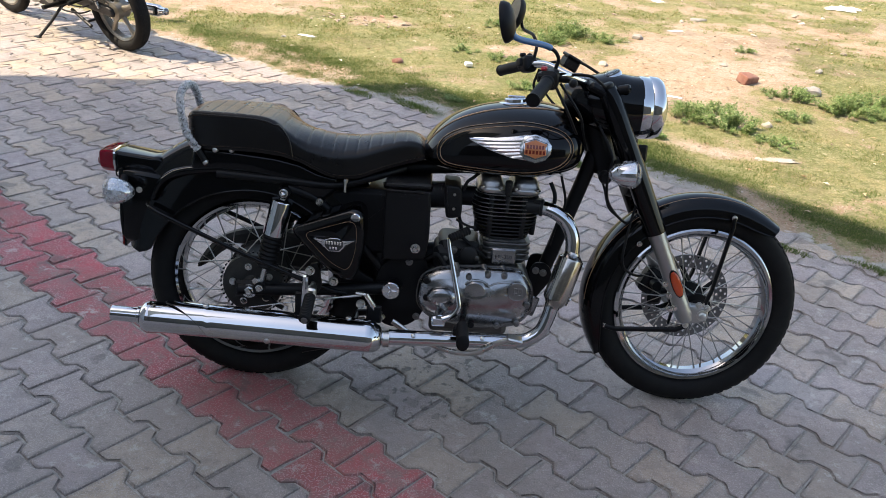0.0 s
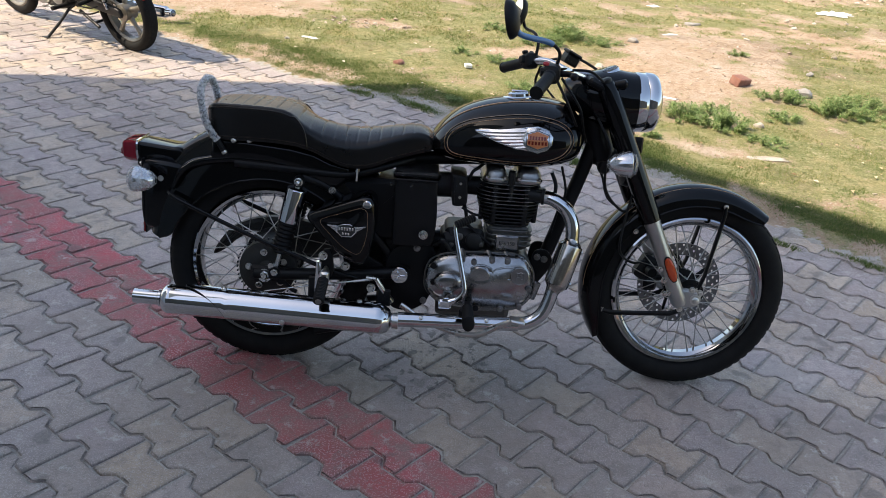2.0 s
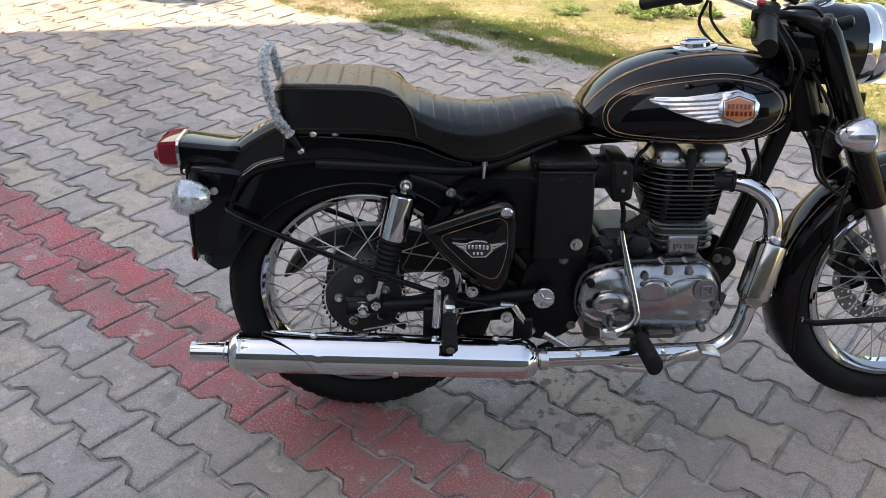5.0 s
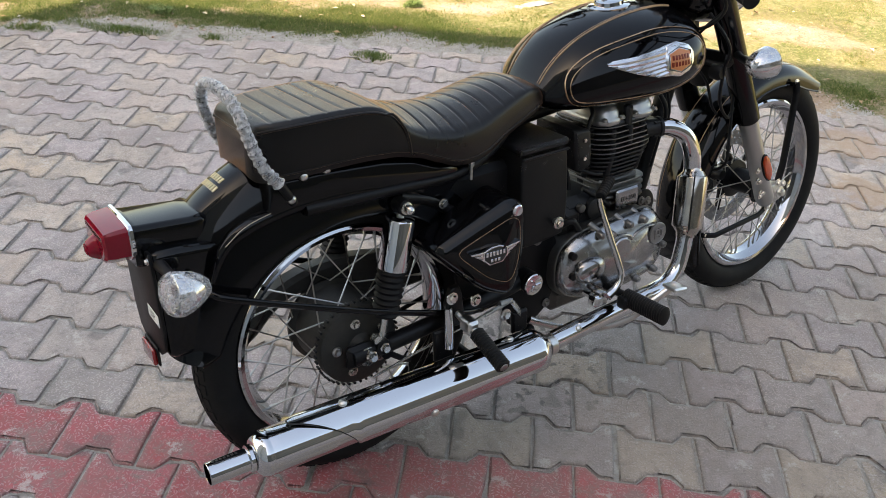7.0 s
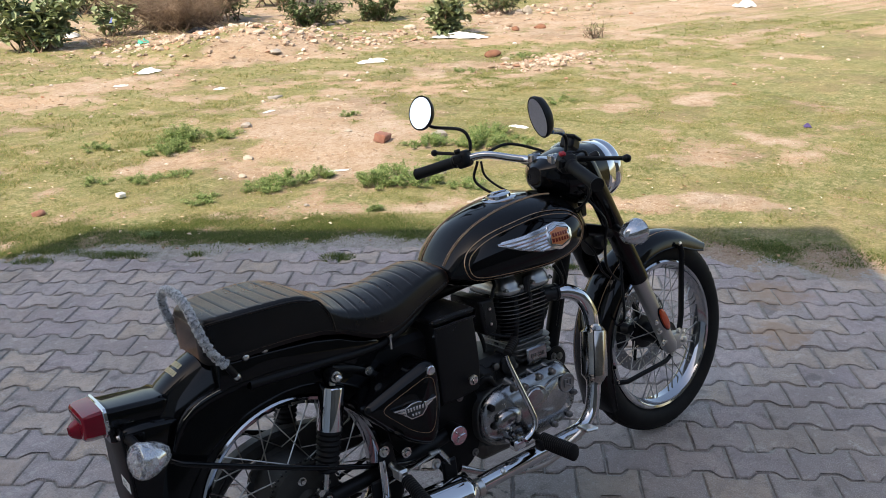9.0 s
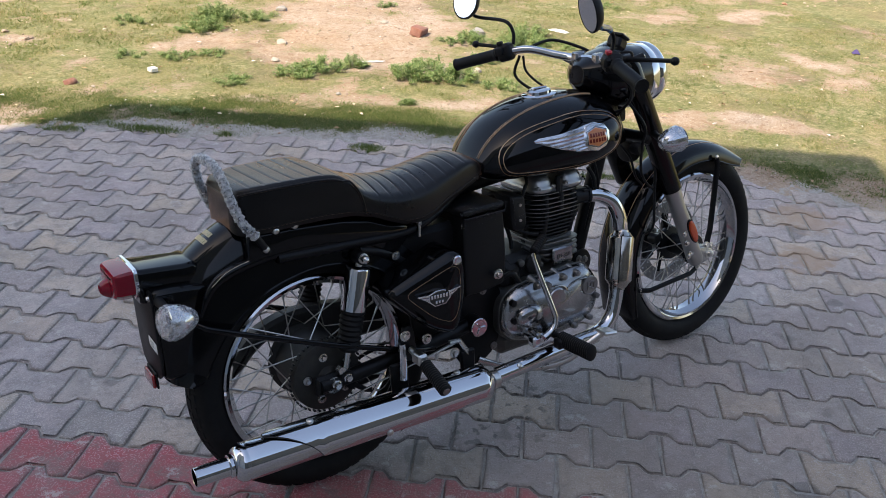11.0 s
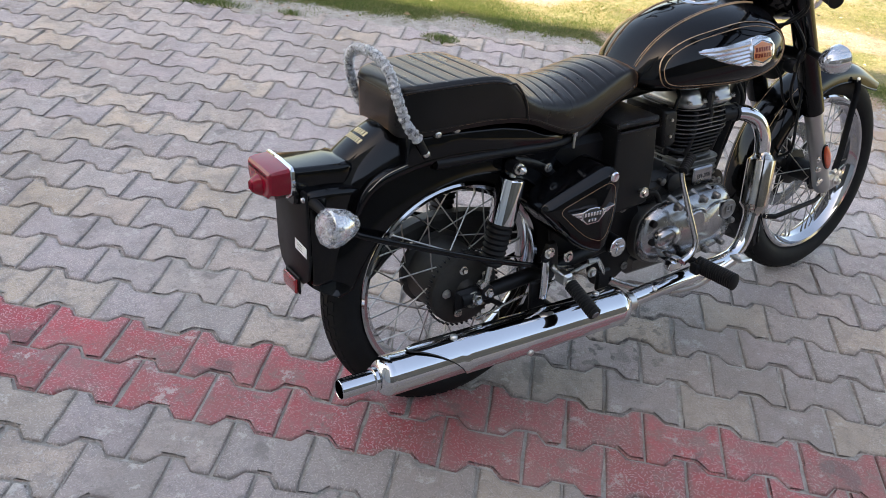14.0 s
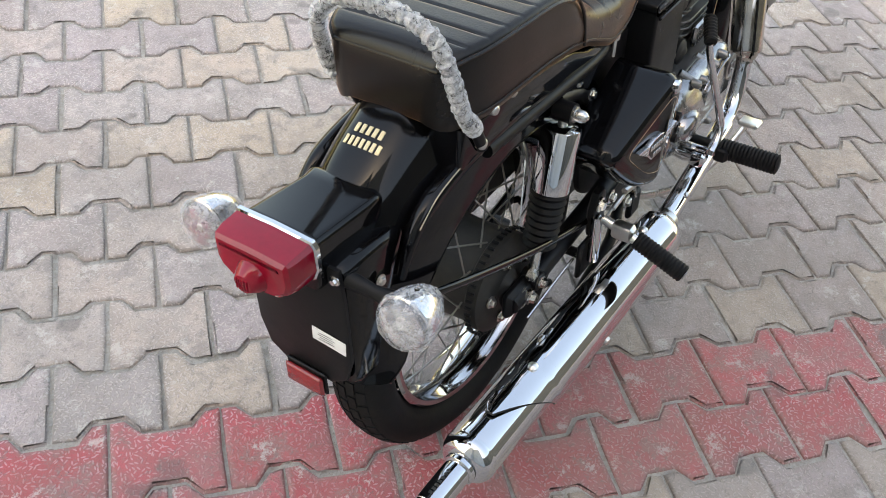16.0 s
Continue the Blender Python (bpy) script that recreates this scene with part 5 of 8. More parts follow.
# seat
SX = (-0.189, -0.183, -0.168, -0.12, -0.05, 0.02, 0.06, 0.085, 0.11, 0.145, 0.18, 0.235, 0.305, 0.375, 0.44, 0.478, 0.497, 0.503)
SC = (0.812, 0.834, 0.846, 0.848, 0.848, 0.845, 0.841, 0.831, 0.816, 0.802, 0.794, 0.786, 0.788, 0.799, 0.806, 0.798, 0.780, 0.768)
SE = (0.808, 0.828, 0.838, 0.843, 0.844, 0.842, 0.834, 0.818, 0.794, 0.771, 0.758, 0.748, 0.752, 0.772, 0.788, 0.784, 0.770, 0.760)
SB = (0.744, 0.738, 0.737, 0.738, 0.741, 0.741, 0.738, 0.736, 0.730, 0.720, 0.704, 0.683, 0.683, 0.708, 0.728, 0.738, 0.744, 0.746)
SW = (0.066, 0.082, 0.098, 0.114, 0.121, 0.124, 0.126, 0.127, 0.127, 0.127, 0.127, 0.126, 0.118, 0.104, 0.090, 0.080, 0.072, 0.066)


def seat_groove(x):
    if not -0.165 < x < 0.45:
        return 0.0
    f = ((x + 0.165) / 0.0345) % 1.0
    return 0.0030 * math.exp(-((f - 0.5) / 0.055) ** 2)


def seat_at(x):
    return [spline(SX, q, x) for q in (SC, SE, SB, SW)]


rings = []
n_ = 230
for k in range(n_ + 1):
    x = SX[0] + (SX[-1] - SX[0]) * k / n_
    zc, ze, zb, w = seat_at(x)
    half = [(0.0, zb + 0.006), (w * 0.80, zb + 0.004), (w * 0.97, zb), (w, zb + 0.008), (w * 1.004, zb + 0.012), (w * 0.998, zb + 0.016)]
    half += [(w * (1.0 + 0.012 * math.sin(math.pi * t)), zb + 0.016 + (ze - 0.014 - zb - 0.016) * t) for t in (0.3, 0.6, 0.9)]
    half += [(w * 0.997, ze - 0.010), (w * 0.985, ze - 0.003), (w * 0.955, ze + 0.003)]
    for t in (0.90, 0.82, 0.72, 0.6, 0.45, 0.3, 0.15, 0.0):
        z = ze + 0.004 + (zc - ze - 0.004) * (1 - t * t)
        half.append((w * t, z - seat_groove(x) * (1.0 if t < 0.85 else 0.5)))
    ring = [(x, -y, z) for y, z in half] + [(x, y, z) for y, z in reversed(half[1:-1])]
    rings.append(ring)
seat = bp("seat", loft(rings), VINYL, "stepped black vinyl dual seat with stitched ribs", smooth=70)
for side in (-1, 1):
    line = []
    for k in range(60):
        x = SX[1] + (0.12 - SX[1]) * k / 59
        zc, ze, zb, w = seat_at(x)
        line.append((x, side * w * 0.996, ze - 0.006))
    line = [q for q in line if q[0] < 0.070] + [(x, side * (spline(SX, SW, x) * 1.008 + 0.0005), z) for x, z in ((0.082, 0.824), (0.098, 0.806), (0.110, 0.786), (0.117, 0.760), (0.120, 0.735))]
    bp("piping", tube(curve(line, 2), 0.0028, 8), VINYL, "", seat)
    line = [(x, side * (seat_at(x)[3] * 1.004 + 0.0006), seat_at(x)[2] + 0.013) for x in np.linspace(SX[2], SX[-3], 80)]
    bp("stitching", tube(line, 0.0017, 6), VINYL, "", seat)
bp("piping", tube([(SX[1] - 0.001, y, spline(SX, SE, SX[1]) - 0.004) for y in np.linspace(-0.080, 0.080, 12)], 0.003, 8), VINYL, "", seat)
emb = []
for y in (-0.012, 0.0, 0.012):
    emb.append(box((SX[1] - 0.004, y, 0.795), (0.003, 0.008, 0.020), 0.001))
bp("embossed_mark", join(*emb), VINYL, "", seat)

# rear mudguard and tail
def r_crown(t):
    return 0.466 - 0.078 * max(0.0, (0.30 - t) / 0.30) ** 1.3


def r_edge(t):
    return 0.318 - 0.018 * min(1.0, t / 0.5) + 0.03 * max(0.0, (0.04 - t) / 0.04) ** 2


rows = guard_rows(RG, r_crown, r_edge, 0.0955, 165, 40, 64)
rear_fender = bp("rear_fender", thick(rows, 0.002), GLOSS, "gloss black rear mudguard with tail unit")
for s in (0, -1):
    bp("rolled_edge", tube([Vector(r[s]) for r in rows], 0.0030, 8), GLOSS, "", rear_fender)
LOOP = [(-0.292, 0.575), (-0.262, 0.632), (-0.215, 0.661), (-0.126, 0.678), (-0.041, 0.680), (0.044, 0.673), (0.113, 0.655), (0.166, 0.624), (0.225, 0.585)]
for side in (-1, 1):
    bp("side_band", pipe([(x, side * 0.092, z) for x, z in LOOP], [0.006, 0.011, 0.0135, 0.014, 0.014, 0.014, 0.013, 0.012, 0.010], 16), GLOSS, "", rear_fender)
    line = curve([(x, side * 0.1025, z + 0.0095) for x, z in LOOP[1:-1]], 6)
    bp("pinstripe", tube(line, 0.0009, 6), CREAM, "thin cream pinstripe", rear_fender)
    plate = [(-0.168, 0.738), (-0.05, 0.736), (0.07, 0.726), (0.14, 0.712), (0.19, 0.690), (0.25, 0.676), (0.245, 0.640), (0.205, 0.602), (0.166, 0.622), (0.113, 0.652), (0.044, 0.669), (-0.041, 0.676), (-0.126, 0.674), (-0.175, 0.668)]
    bp("seat_bracket", slab(plate if side < 0 else [(max(x, -0.12), z) for x, z in plate], side * 0.06, side * (0.1055 if side < 0 else 0.092), 0.010), GLOSS, "", rear_fender)
    for x, z in ((-0.102, 0.739), (-0.055, 0.742), (-0.130, 0.701)):
        bp("bolt", lathe([(-0.03, 0.0085), (0.004, 0.0085), (0.007, 0.007), (0.009, 0.003)], (x, side * 0.109, z), (0, side, 0), 16), STEEL, "domed steel bolt", rear_fender)
    bp("bolt", bolt((0.200, side * 0.113, 0.606), (0, side, 0), 0.0075, 0.008), STEEL, "", rear_fender)
    bp("fender_stay", pipe([(-0.305, side * 0.100, 0.560), (-0.27, side * 0.122, 0.545), (-0.10, side * 0.136, 0.475), (0.05, side * 0.140, 0.414), (0.22, side * 0.138, 0.352), (0.29, side * 0.125, 0.330)], 0.0072, 12, flat=0.75), GLOSS, "", rear_fender)


def rrect(y, z0, z1, b, n=4):
    out = []
    for sy, zz, a0 in ((1, z1 - b, 0), (-1, z1 - b, 90), (-1, z0 + b, 180), (1, z0 + b, 270)):
        for k in range(n + 1):
            a = radians(a0 + 90 * k / n)
            out.append((sy * (y - b) + b * math.cos(a), zz + b * math.sin(a)))
    return out


rings = [[(x, yy, zz) for yy, zz in rrect(y, z0, z1, 0.012)] for x, y, z0, z1 in ((-0.262, 0.048, 0.600, 0.676), (-0.274, 0.054, 0.600, 0.690), (-0.284, 0.057, 0.600, 0.6935), (-0.300, 0.056, 0.602, 0.6915), (-0.395, 0.0585, 0.622, 0.7015), (-0.404, 0.0595, 0.624, 0.703), (-0.408, 0.058, 0.626, 0.701))]
bp("tail_housing", loft(rings), GLOSS, "gloss black tail lamp housing", rear_fender)
def on_fender(a, y, lift):
    t = (165 - a) / 125
    e, k = r_edge(t), r_crown(t)
    r = e + (k - e) * (1 - abs(y / 0.0955) ** 3.0) ** 0.70 + lift
    return (RG[0] + r * math.cos(radians(a)), y, RG[1] + r * math.sin(radians(a)))


for a, hw, n_ in ((118.6, 0.024, 5), (121.0, 0.030, 7)):
    for k in range(n_):
        y0, y1 = -hw + 2 * hw * (k + 0.20) / n_, -hw + 2 * hw * (k + 0.78) / n_
        rings = [[on_fender(a + da, y, h) for da, y in ((-0.8, y0), (-0.8, y1), (0.8, y1), (0.8, y0))] for h in (-0.001, 0.0034)]
        bp("gold_mark", loft(rings), PALEGOLD, "", rear_fender)
pl = [(-0.076, 0.655), (0.076, 0.655), (0.080, 0.60), (0.080, 0.495), (0.068, 0.452), (0.040, 0.432), (-0.040, 0.432), (-0.068, 0.452), (-0.080, 0.495), (-0.080, 0.60)]
pl = [(y, z) for y, z in pl]
rings = [[(x, y, z) for y, z in inset(pl, d)] for x, d in ((-0.384, 0.004), (-0.386, 0.0), (-0.391, 0.0), (-0.393, 0.003))]
plate = bp("plate_holder", loft(rings), PLASTIC, "black number plate holder without a plate", rear_fender)
rings = [[(x, yy, zz) for yy, zz in rrect(y, z0, z1, b_)] for x, y, z0, z1, b_ in ((-0.3835, 0.078, 0.442, 0.652, 0.014), (-0.375, 0.0815, 0.436, 0.655, 0.016), (-0.340, 0.082, 0.434, 0.654, 0.016), (-0.305, 0.081, 0.446, 0.650, 0.016), (-0.275, 0.078, 0.490, 0.645, 0.016), (-0.25, 0.074, 0.540, 0.640, 0.016), (-0.22, 0.07, 0.58, 0.632, 0.014))]
bp("tail_valance", loft(rings), GLOSS, "", rear_fender)
bp("sticker", moved(box((0, 0, 0), (0.0012, 0.056, 0.024), 0.0005), Matrix.Translation((-0.3945, -0.048, 0.522)) @ pose(0, 0, 0, 4, 0, 0)), WHITE, "small white paper sticker", plate)
for k, (z, wd) in enumerate(((0.529, 0.030), (0.525, 0.036), (0.521, 0.028), (0.517, 0.034))):
    bp("sticker_line", box((-0.3954, -0.044, z), (0.0006, wd * 0.8, 0.0007), 0.0002), BLACKINK, "", plate)
for s in (-1, 1):
    bp("bolt", bolt((-0.3925, s * 0.070, 0.640), (-1, 0, 0), 0.005, 0.006), STEEL, "", plate)
bp("rear_reflector", join(box((-0.402, 0.0, 0.424), (0.008, 0.066, 0.034), 0.004)), DEEPRED, "red rectangular rear reflector", plate)
bp("reflector_backing", box((-0.3955, 0.0, 0.425), (0.005, 0.070, 0.040), 0.003), PLASTIC, "", plate)
g_out = [(-0.058, 0.708), (0.0, 0.710), (0.058, 0.708), (0.064, 0.700), (0.065, 0.668), (0.058, 0.650), (0.036, 0.634), (0.0, 0.627), (-0.036, 0.634), (-0.058, 0.650), (-0.065, 0.668), (-0.064, 0.700)]
rings = [[(x, y, z) for y, z in inset(g_out, d)] for x, d in ((-0.404, 0.003), (-0.405, 0.0), (-0.411, 0.0), (-0.413, 0.002))]
tail = bp("tail_light", loft(rings), CHROME, "red tail light on a bright rim")
rings = [[(x, y, z) for y, z in inset(g_out, d)] for x, d in ((-0.411, 0.0025), (-0.440, 0.004), (-0.452, 0.007), (-0.456, 0.012), (-0.457, 0.020))]
bp("tail_lens", loft(rings), RED, "ribbed red plastic lens", tail, 30)
bp("tail_bulb_cover", lathe([(0, 0.024), (0.006, 0.023), (0.016, 0.017), (0.021, 0.013), (0.0225, 0.004)], (-0.452, 0.0, 0.661), (-1, 0, 0), 28), RED, "", tail)
for k in range(5):
    bp("lens_rib", box((-0.474, -0.008 + 0.004 * k, 0.661), (0.003, 0.0015, 0.016), 0.0006), RED, "", tail)
for side in (-1, 1):
    c = Vector((-0.362, side * 0.165, 0.612))
    ind = bp("rear_indicator", lathe([(-0.042, 0.004), (-0.036, 0.014), (-0.024, 0.025), (-0.005, 0.034), (0.016, 0.038), (0.020, 0.0385), (0.022, 0.036)], c, (-1, 0, 0.04), 32), CHROME, "chrome rear indicator wrapped in clear plastic")
    bp("indicator_lens", lathe([(0.018, 0.036), (0.028, 0.034), (0.036, 0.024), (0.039, 0.006)], c, (-1, 0, 0.04), 32), GLASS, "clear lens", ind)
    bp("lamp_bulb", lathe([(0.004, 0.010), (0.016, 0.011), (0.024, 0.004)], c, (-1, 0, 0), 14), STEEL, "", ind)
    bp("indicator_stem", tube([(-0.375, side * 0.075, 0.632), (-0.370, side * 0.11, 0.625), (c.x, side * 0.135, 0.615)], [0.012, 0.009, 0.014], 12), PLASTIC, "", ind)
    rng = random.Random(3)
    wr = []
    for s, r in ((-0.040, 0.012), (-0.030, 0.021), (-0.018, 0.029), (0.0, 0.0355), (0.016, 0.0395), (0.028, 0.037), (0.038, 0.029), (0.044, 0.012)):
        wr.append([c + Vector((-s, (r + rng.uniform(-0.0006, 0.0022)) * math.cos(2 * math.pi * k / 28), (r + rng.uniform(-0.0006, 0.0022)) * math.sin(2 * math.pi * k / 28))) for k in range(28)])
    bp("plastic_wrap", loft(wr), THINWRAP, "crinkled clear plastic", ind, 0)
    bp("bolt", bolt((-0.330, side * 0.088, 0.600), (0, side, 0), 0.006, 0.006), STEEL, "", ind)

# grab rail in bubble wrap
RAIL = [(-0.125, -0.108, 0.692), (-0.150, -0.112, 0.735), (-0.178, -0.112, 0.775), (-0.196, -0.108, 0.830), (-0.204, -0.092, 0.876), (-0.206, -0.055, 0.898), (-0.207, -0.006, 0.903), (-0.206, 0.045, 0.896), (-0.204, 0.080, 0.872), (-0.196, 0.094, 0.830), (-0.178, 0.095, 0.775), (-0.150, 0.095, 0.735), (-0.125, 0.092, 0.690)]
rail = bp("grab_rail", pipe(RAIL, 0.0085, 14, 8), PLASTIC, "pillion grab rail wrapped in clear bubble wrap")
rng = random.Random(8)
line = curve(RAIL[1:-1], 16)
rw = []
for i, p in enumerate(line):
    rw.append(0.0109 + 0.0012 * math.sin(i * 1.35) + rng.uniform(-0.0008, 0.0012))
wrap = tube(line, rw, 18)
wv = [(v[0] + rng.uniform(-0.0008, 0.0008), v[1] + rng.uniform(-0.0008, 0.0008), v[2] + rng.uniform(-0.0008, 0.0008)) for v in wrap[0]]
bp("bubble_wrap", (wv, wrap[1]), WRAP, "crinkled bubble wrap", rail, 0)

# rear suspension, swinging arm, rear wheel
for side in (-1, 1):
    y = side * 0.118
    top, bot = Vector((0.099, y, 0.630)), Vector((0.030, y, 0.335))
    d = (bot - top).normalized()
    sh = bp("shock_absorber", tube([top + d * 0.012, bot], 0.008, 12), STEEL, "chrome-covered rear shock absorber with rubber bellows")
    bp("shock_cover", tube([top + d * 0.022, top + d * 0.026, top + d * 0.030, top + d * 0.132, top + d * 0.134], [0.020, 0.0300, 0.0318, 0.0318, 0.0300], 28), CHROME, "chrome shock cover", sh)
    pts, rr = [], []
    for k in range(33):
        pts.append(top + d * (0.132 + 0.105 * k / 32))
        rr.append(0.0318 - 0.0046 * (0.5 + 0.5 * math.cos(k * math.pi / 2)) - 0.003 * k / 32)
    bp("bellows", tube(pts, rr, 24), GRIP, "black rubber bellows", sh)
    for eye in (top, bot):
        bp("shock_eye", lathe([(-0.016, 0.017), (0.016, 0.017)], eye, (0, 1, 0), 20), SATIN, "", sh)
    bp("dome_nut", lathe([(0, 0.013), (0.003, 0.013), (0.004, 0.010), (0.014, 0.010), (0.020, 0.007), (0.024, 0.002)], top + Vector((0, side * 0.016, 0)), (0, side, 0), 16), STEEL, "zinc dome nut", sh)
    bp("dome_nut", lathe([(0, 0.012), (0.003, 0.012), (0.004, 0.009), (0.012, 0.008)], bot + Vector((0, side * 0.016, 0)), (0, side, 0), 6), STEEL, "", sh)
arm = []
for side in (-1, 1):
    arm.append(pipe([(0.435, side * 0.10, 0.352), (0.32, side * 0.112, 0.345), (0.10, side * 0.112, 0.328), (-0.035, side * 0.112, 0.322)], 0.019, 14))
    arm.append(box((-0.01, side * 0.112, 0.322), (0.075, 0.018, 0.052), 0.008))
arm.append(lathe([(-0.125, 0.026), (0.125, 0.026)], (0.428, 0, 0.353), (0, 1, 0), 24))
bp("swinging_arm", join(*arm), SATIN, "black tubular swinging arm")
cap = [lathe([(0, 0.026), (0.004, 0.026), (0.006, 0.024), (0.0065, 0.004)], (0.421, -0.141, 0.357), (0, -1, 0), 32)]
for k in range(3):
    cap.append(box((0.421 + 0.010 * math.cos(2.1 * k), -0.1485, 0.357 + 0.010 * math.sin(2.1 * k)), (0.016, 0.004, 0.005), 0.0015, pose(0, 0, 0, 0, 50 * k, 0)))
bp("pivot_cap", join(*cap), CHROME, "round chrome pivot cap")
hub_r = lathe([(-0.10, 0.018), (-0.088, 0.030), (-0.086, 0.080), (-0.080, 0.090), (-0.060, 0.092), (-0.056, 0.086), (0.040, 0.088), (0.050, 0.098), (0.060, 0.098), (0.066, 0.090), (0.068, 0.040), (0.09, 0.018)], (RW[0], 0, RW[1]), (0, 1, 0), 56)
rear_wheel = bp("rear_wheel", hub_r, COVER, "spoked rear wheel with black drum hub")
bp("tyre", tyre_vf(RW, 0.326, 0.052, 0), RUBBER, "black rubber tyre", rear_wheel)
bp("tread", tread_vf(RW, 0.326, 0.052, 60), RUBBER, "", rear_wheel, 0)
bp("rim", rim_vf(RW, 0.038), RIMCHROME, "chromed steel rim", rear_wheel)
wheel_spokes(RW, rear_wheel, 0.090, 0.050, 40)
teeth = []
for k in range(44):
    a = 2 * math.pi * k / 44
    teeth.append(box((RW[0] + 0.0975 * math.cos(a), -0.070, RW[1] + 0.0975 * math.sin(a)), (0.005, 0.012, 0.005), 0.001, pose(0, 0, 0, 0, -math.degrees(a), 0)))
bp("hub_ring", join(*teeth), SATIN, "", rear_wheel)
for k in range(5):
    a = 2 * math.pi * k / 5 + 0.5
    bp("bolt", bolt((RW[0] + 0.058 * math.cos(a), -0.089, RW[1] + 0.058 * math.sin(a)), (0, -1, 0), 0.0075, 0.010), STEEL, "", rear_wheel)
bp("axle_nut", join(lathe([(0, 0.022), (0.003, 0.022)], (RW[0] - 0.002, -0.121, RW[1] - 0.008), (0, -1, 0), 10), lathe([(0, 0.014), (0.012, 0.014), (0.014, 0.010), (0.022, 0.008)], (RW[0], -0.122, RW[1] - 0.004), (0, -1, 0), 6), lathe([(0, 0.012), (0.014, 0.010)], (RW[0] + 0.018, -0.118, RW[1] + 0.028), (0, -1, 0), 6)), STEEL, "zinc axle nut and adjuster", rear_wheel)
bp("sprocket", lathe([(0.062, 0.088), (0.067, 0.088)], (RW[0], 0, RW[1]), (0, 1, 0), 44), SATIN, "", rear_wheel)
bp("brake_arm", join(tube([(0.05, -0.105, 0.30), (0.085, -0.115, 0.275), (0.10, -0.118, 0.270)], 0.007, 8), lathe([(0, 0.014), (0.02, 0.013)], (0.048, -0.095, 0.302), (0, -1, 0), 14)), SATIN, "", rear_wheel)
gd = [(-0.205, 0.318), (-0.180, 0.372), (-0.125, 0.425), (-0.03, 0.455), (0.08, 0.452), (0.24, 0.418), (0.40, 0.400), (0.40, 0.340), (0.24, 0.332), (0.09, 0.335), (0.01, 0.37), (-0.06, 0.404), (-0.12, 0.378), (-0.165, 0.338)]
bp("chain_guard", slab(smooth_outline(gd, 4), 0.056, 0.104, 0.010, both=True), COVER, "dusty black chain guard")
bp("chain", join(tube([(0.0, 0.066, 0.411), (0.43, 0.066, 0.385)], 0.006, 8, flat=0.7), tube([(0.0, 0.066, 0.233), (0.43, 0.066, 0.325)], 0.006, 8, flat=0.7)), SATIN, "")

# frame
fr = [pipe([(0.958, 0, 0.935), (1.010, 0, 0.800), (1.035, 0, 0.735)], 0.034, 20), pipe([(1.000, 0, 0.790), (0.972, 0, 0.690), (0.935, 0, 0.570), (0.892, 0, 0.430), (0.862, 0, 0.350)], 0.0225, 16), pipe([(0.97, 0, 0.87), (0.80, 0, 0.735), (0.60, 0, 0.715), (0.42, 0, 0.700), (0.30, 0, 0.690)], 0.022, 14), pipe([(0.43, 0, 0.70), (0.415, 0, 0.55), (0.425, 0, 0.36), (0.44, 0, 0.25)], 0.020, 14)]
for side in (-1, 1):
    fr.append(pipe([(0.44, side * 0.03, 0.705), (0.34, side * 0.085, 0.68), (0.24, side * 0.098, 0.655), (0.10, side * 0.100, 0.660), (-0.10, side * 0.098, 0.668)], 0.0125, 12))
    fr.append(pipe([(0.105, side * 0.098, 0.640), (0.20, side * 0.095, 0.600), (0.32, side * 0.085, 0.48), (0.42, side * 0.075, 0.36)], 0.0125, 12))
    fr.append(slab(smooth_outline([(0.845, 0.435), (0.885, 0.44), (0.905, 0.40), (0.875, 0.345), (0.845, 0.31), (0.835, 0.37)], 4), side * 0.040, side * 0.048, 0.002, both=True))
    fr.append(slab(smooth_outline([(0.39, 0.42), (0.47, 0.46), (0.53, 0.42), (0.52, 0.28), (0.46, 0.225), (0.39, 0.24), (0.37, 0.33)], 4), side * 0.085, side * 0.095, 0.003, both=True))
frame_part = bp("frame", join(*fr), SATIN, "black tubular steel frame")
for p in ((0.855, -0.05, 0.418), (0.878, -0.05, 0.412), (0.845, -0.05, 0.335), (0.500, -0.097, 0.262), (0.47, -0.097, 0.435)):
    bp("bolt", bolt(p, (0, -1, 0), 0.0075, 0.008), ALLOY, "", frame_part)
bp("bolt", join(bolt((0.486, -0.146, 0.494), (0, -1, 0), 0.0095, 0.012), lathe([(0, 0.006), (0.05, 0.006)], (0.486, -0.10, 0.494), (0, -1, 0), 10)), STEEL, "", frame_part)
bp("bolt", join(lathe([(0, 0.0035), (0.045, 0.0035)], (0.272, -0.112, 0.640), (0.05, 0, 1), 8), lathe([(0.03, 0.007), (0.04, 0.007)], (0.272, -0.112, 0.640), (0.05, 0, 1), 6)), STEEL, "", frame_part)
bp("battery_box", join(box((0.330, 0, 0.545), (0.22, 0.17, 0.20), 0.015), box((0.44, 0, 0.50), (0.16, 0.15, 0.26), 0.012), box((0.46, 0.02, 0.36), (0.10, 0.12, 0.14), 0.012)), PLASTIC, "black battery box between the side panels")
bp("inner_fender", tube([(0.30, 0, 0.56), (0.355, 0, 0.45), (0.372, 0, 0.34), (0.365, 0, 0.25)], 0.075, 16, flat=0.25), PLASTIC, "")

bp("inner_panel", join(slab(smooth_outline([(0.255, 0.440), (0.330, 0.385), (0.365, 0.365), (0.360, 0.320), (0.300, 0.325), (0.258, 0.365)], 4), -0.070, -0.084, 0.004, both=True)), PLASTIC, "")

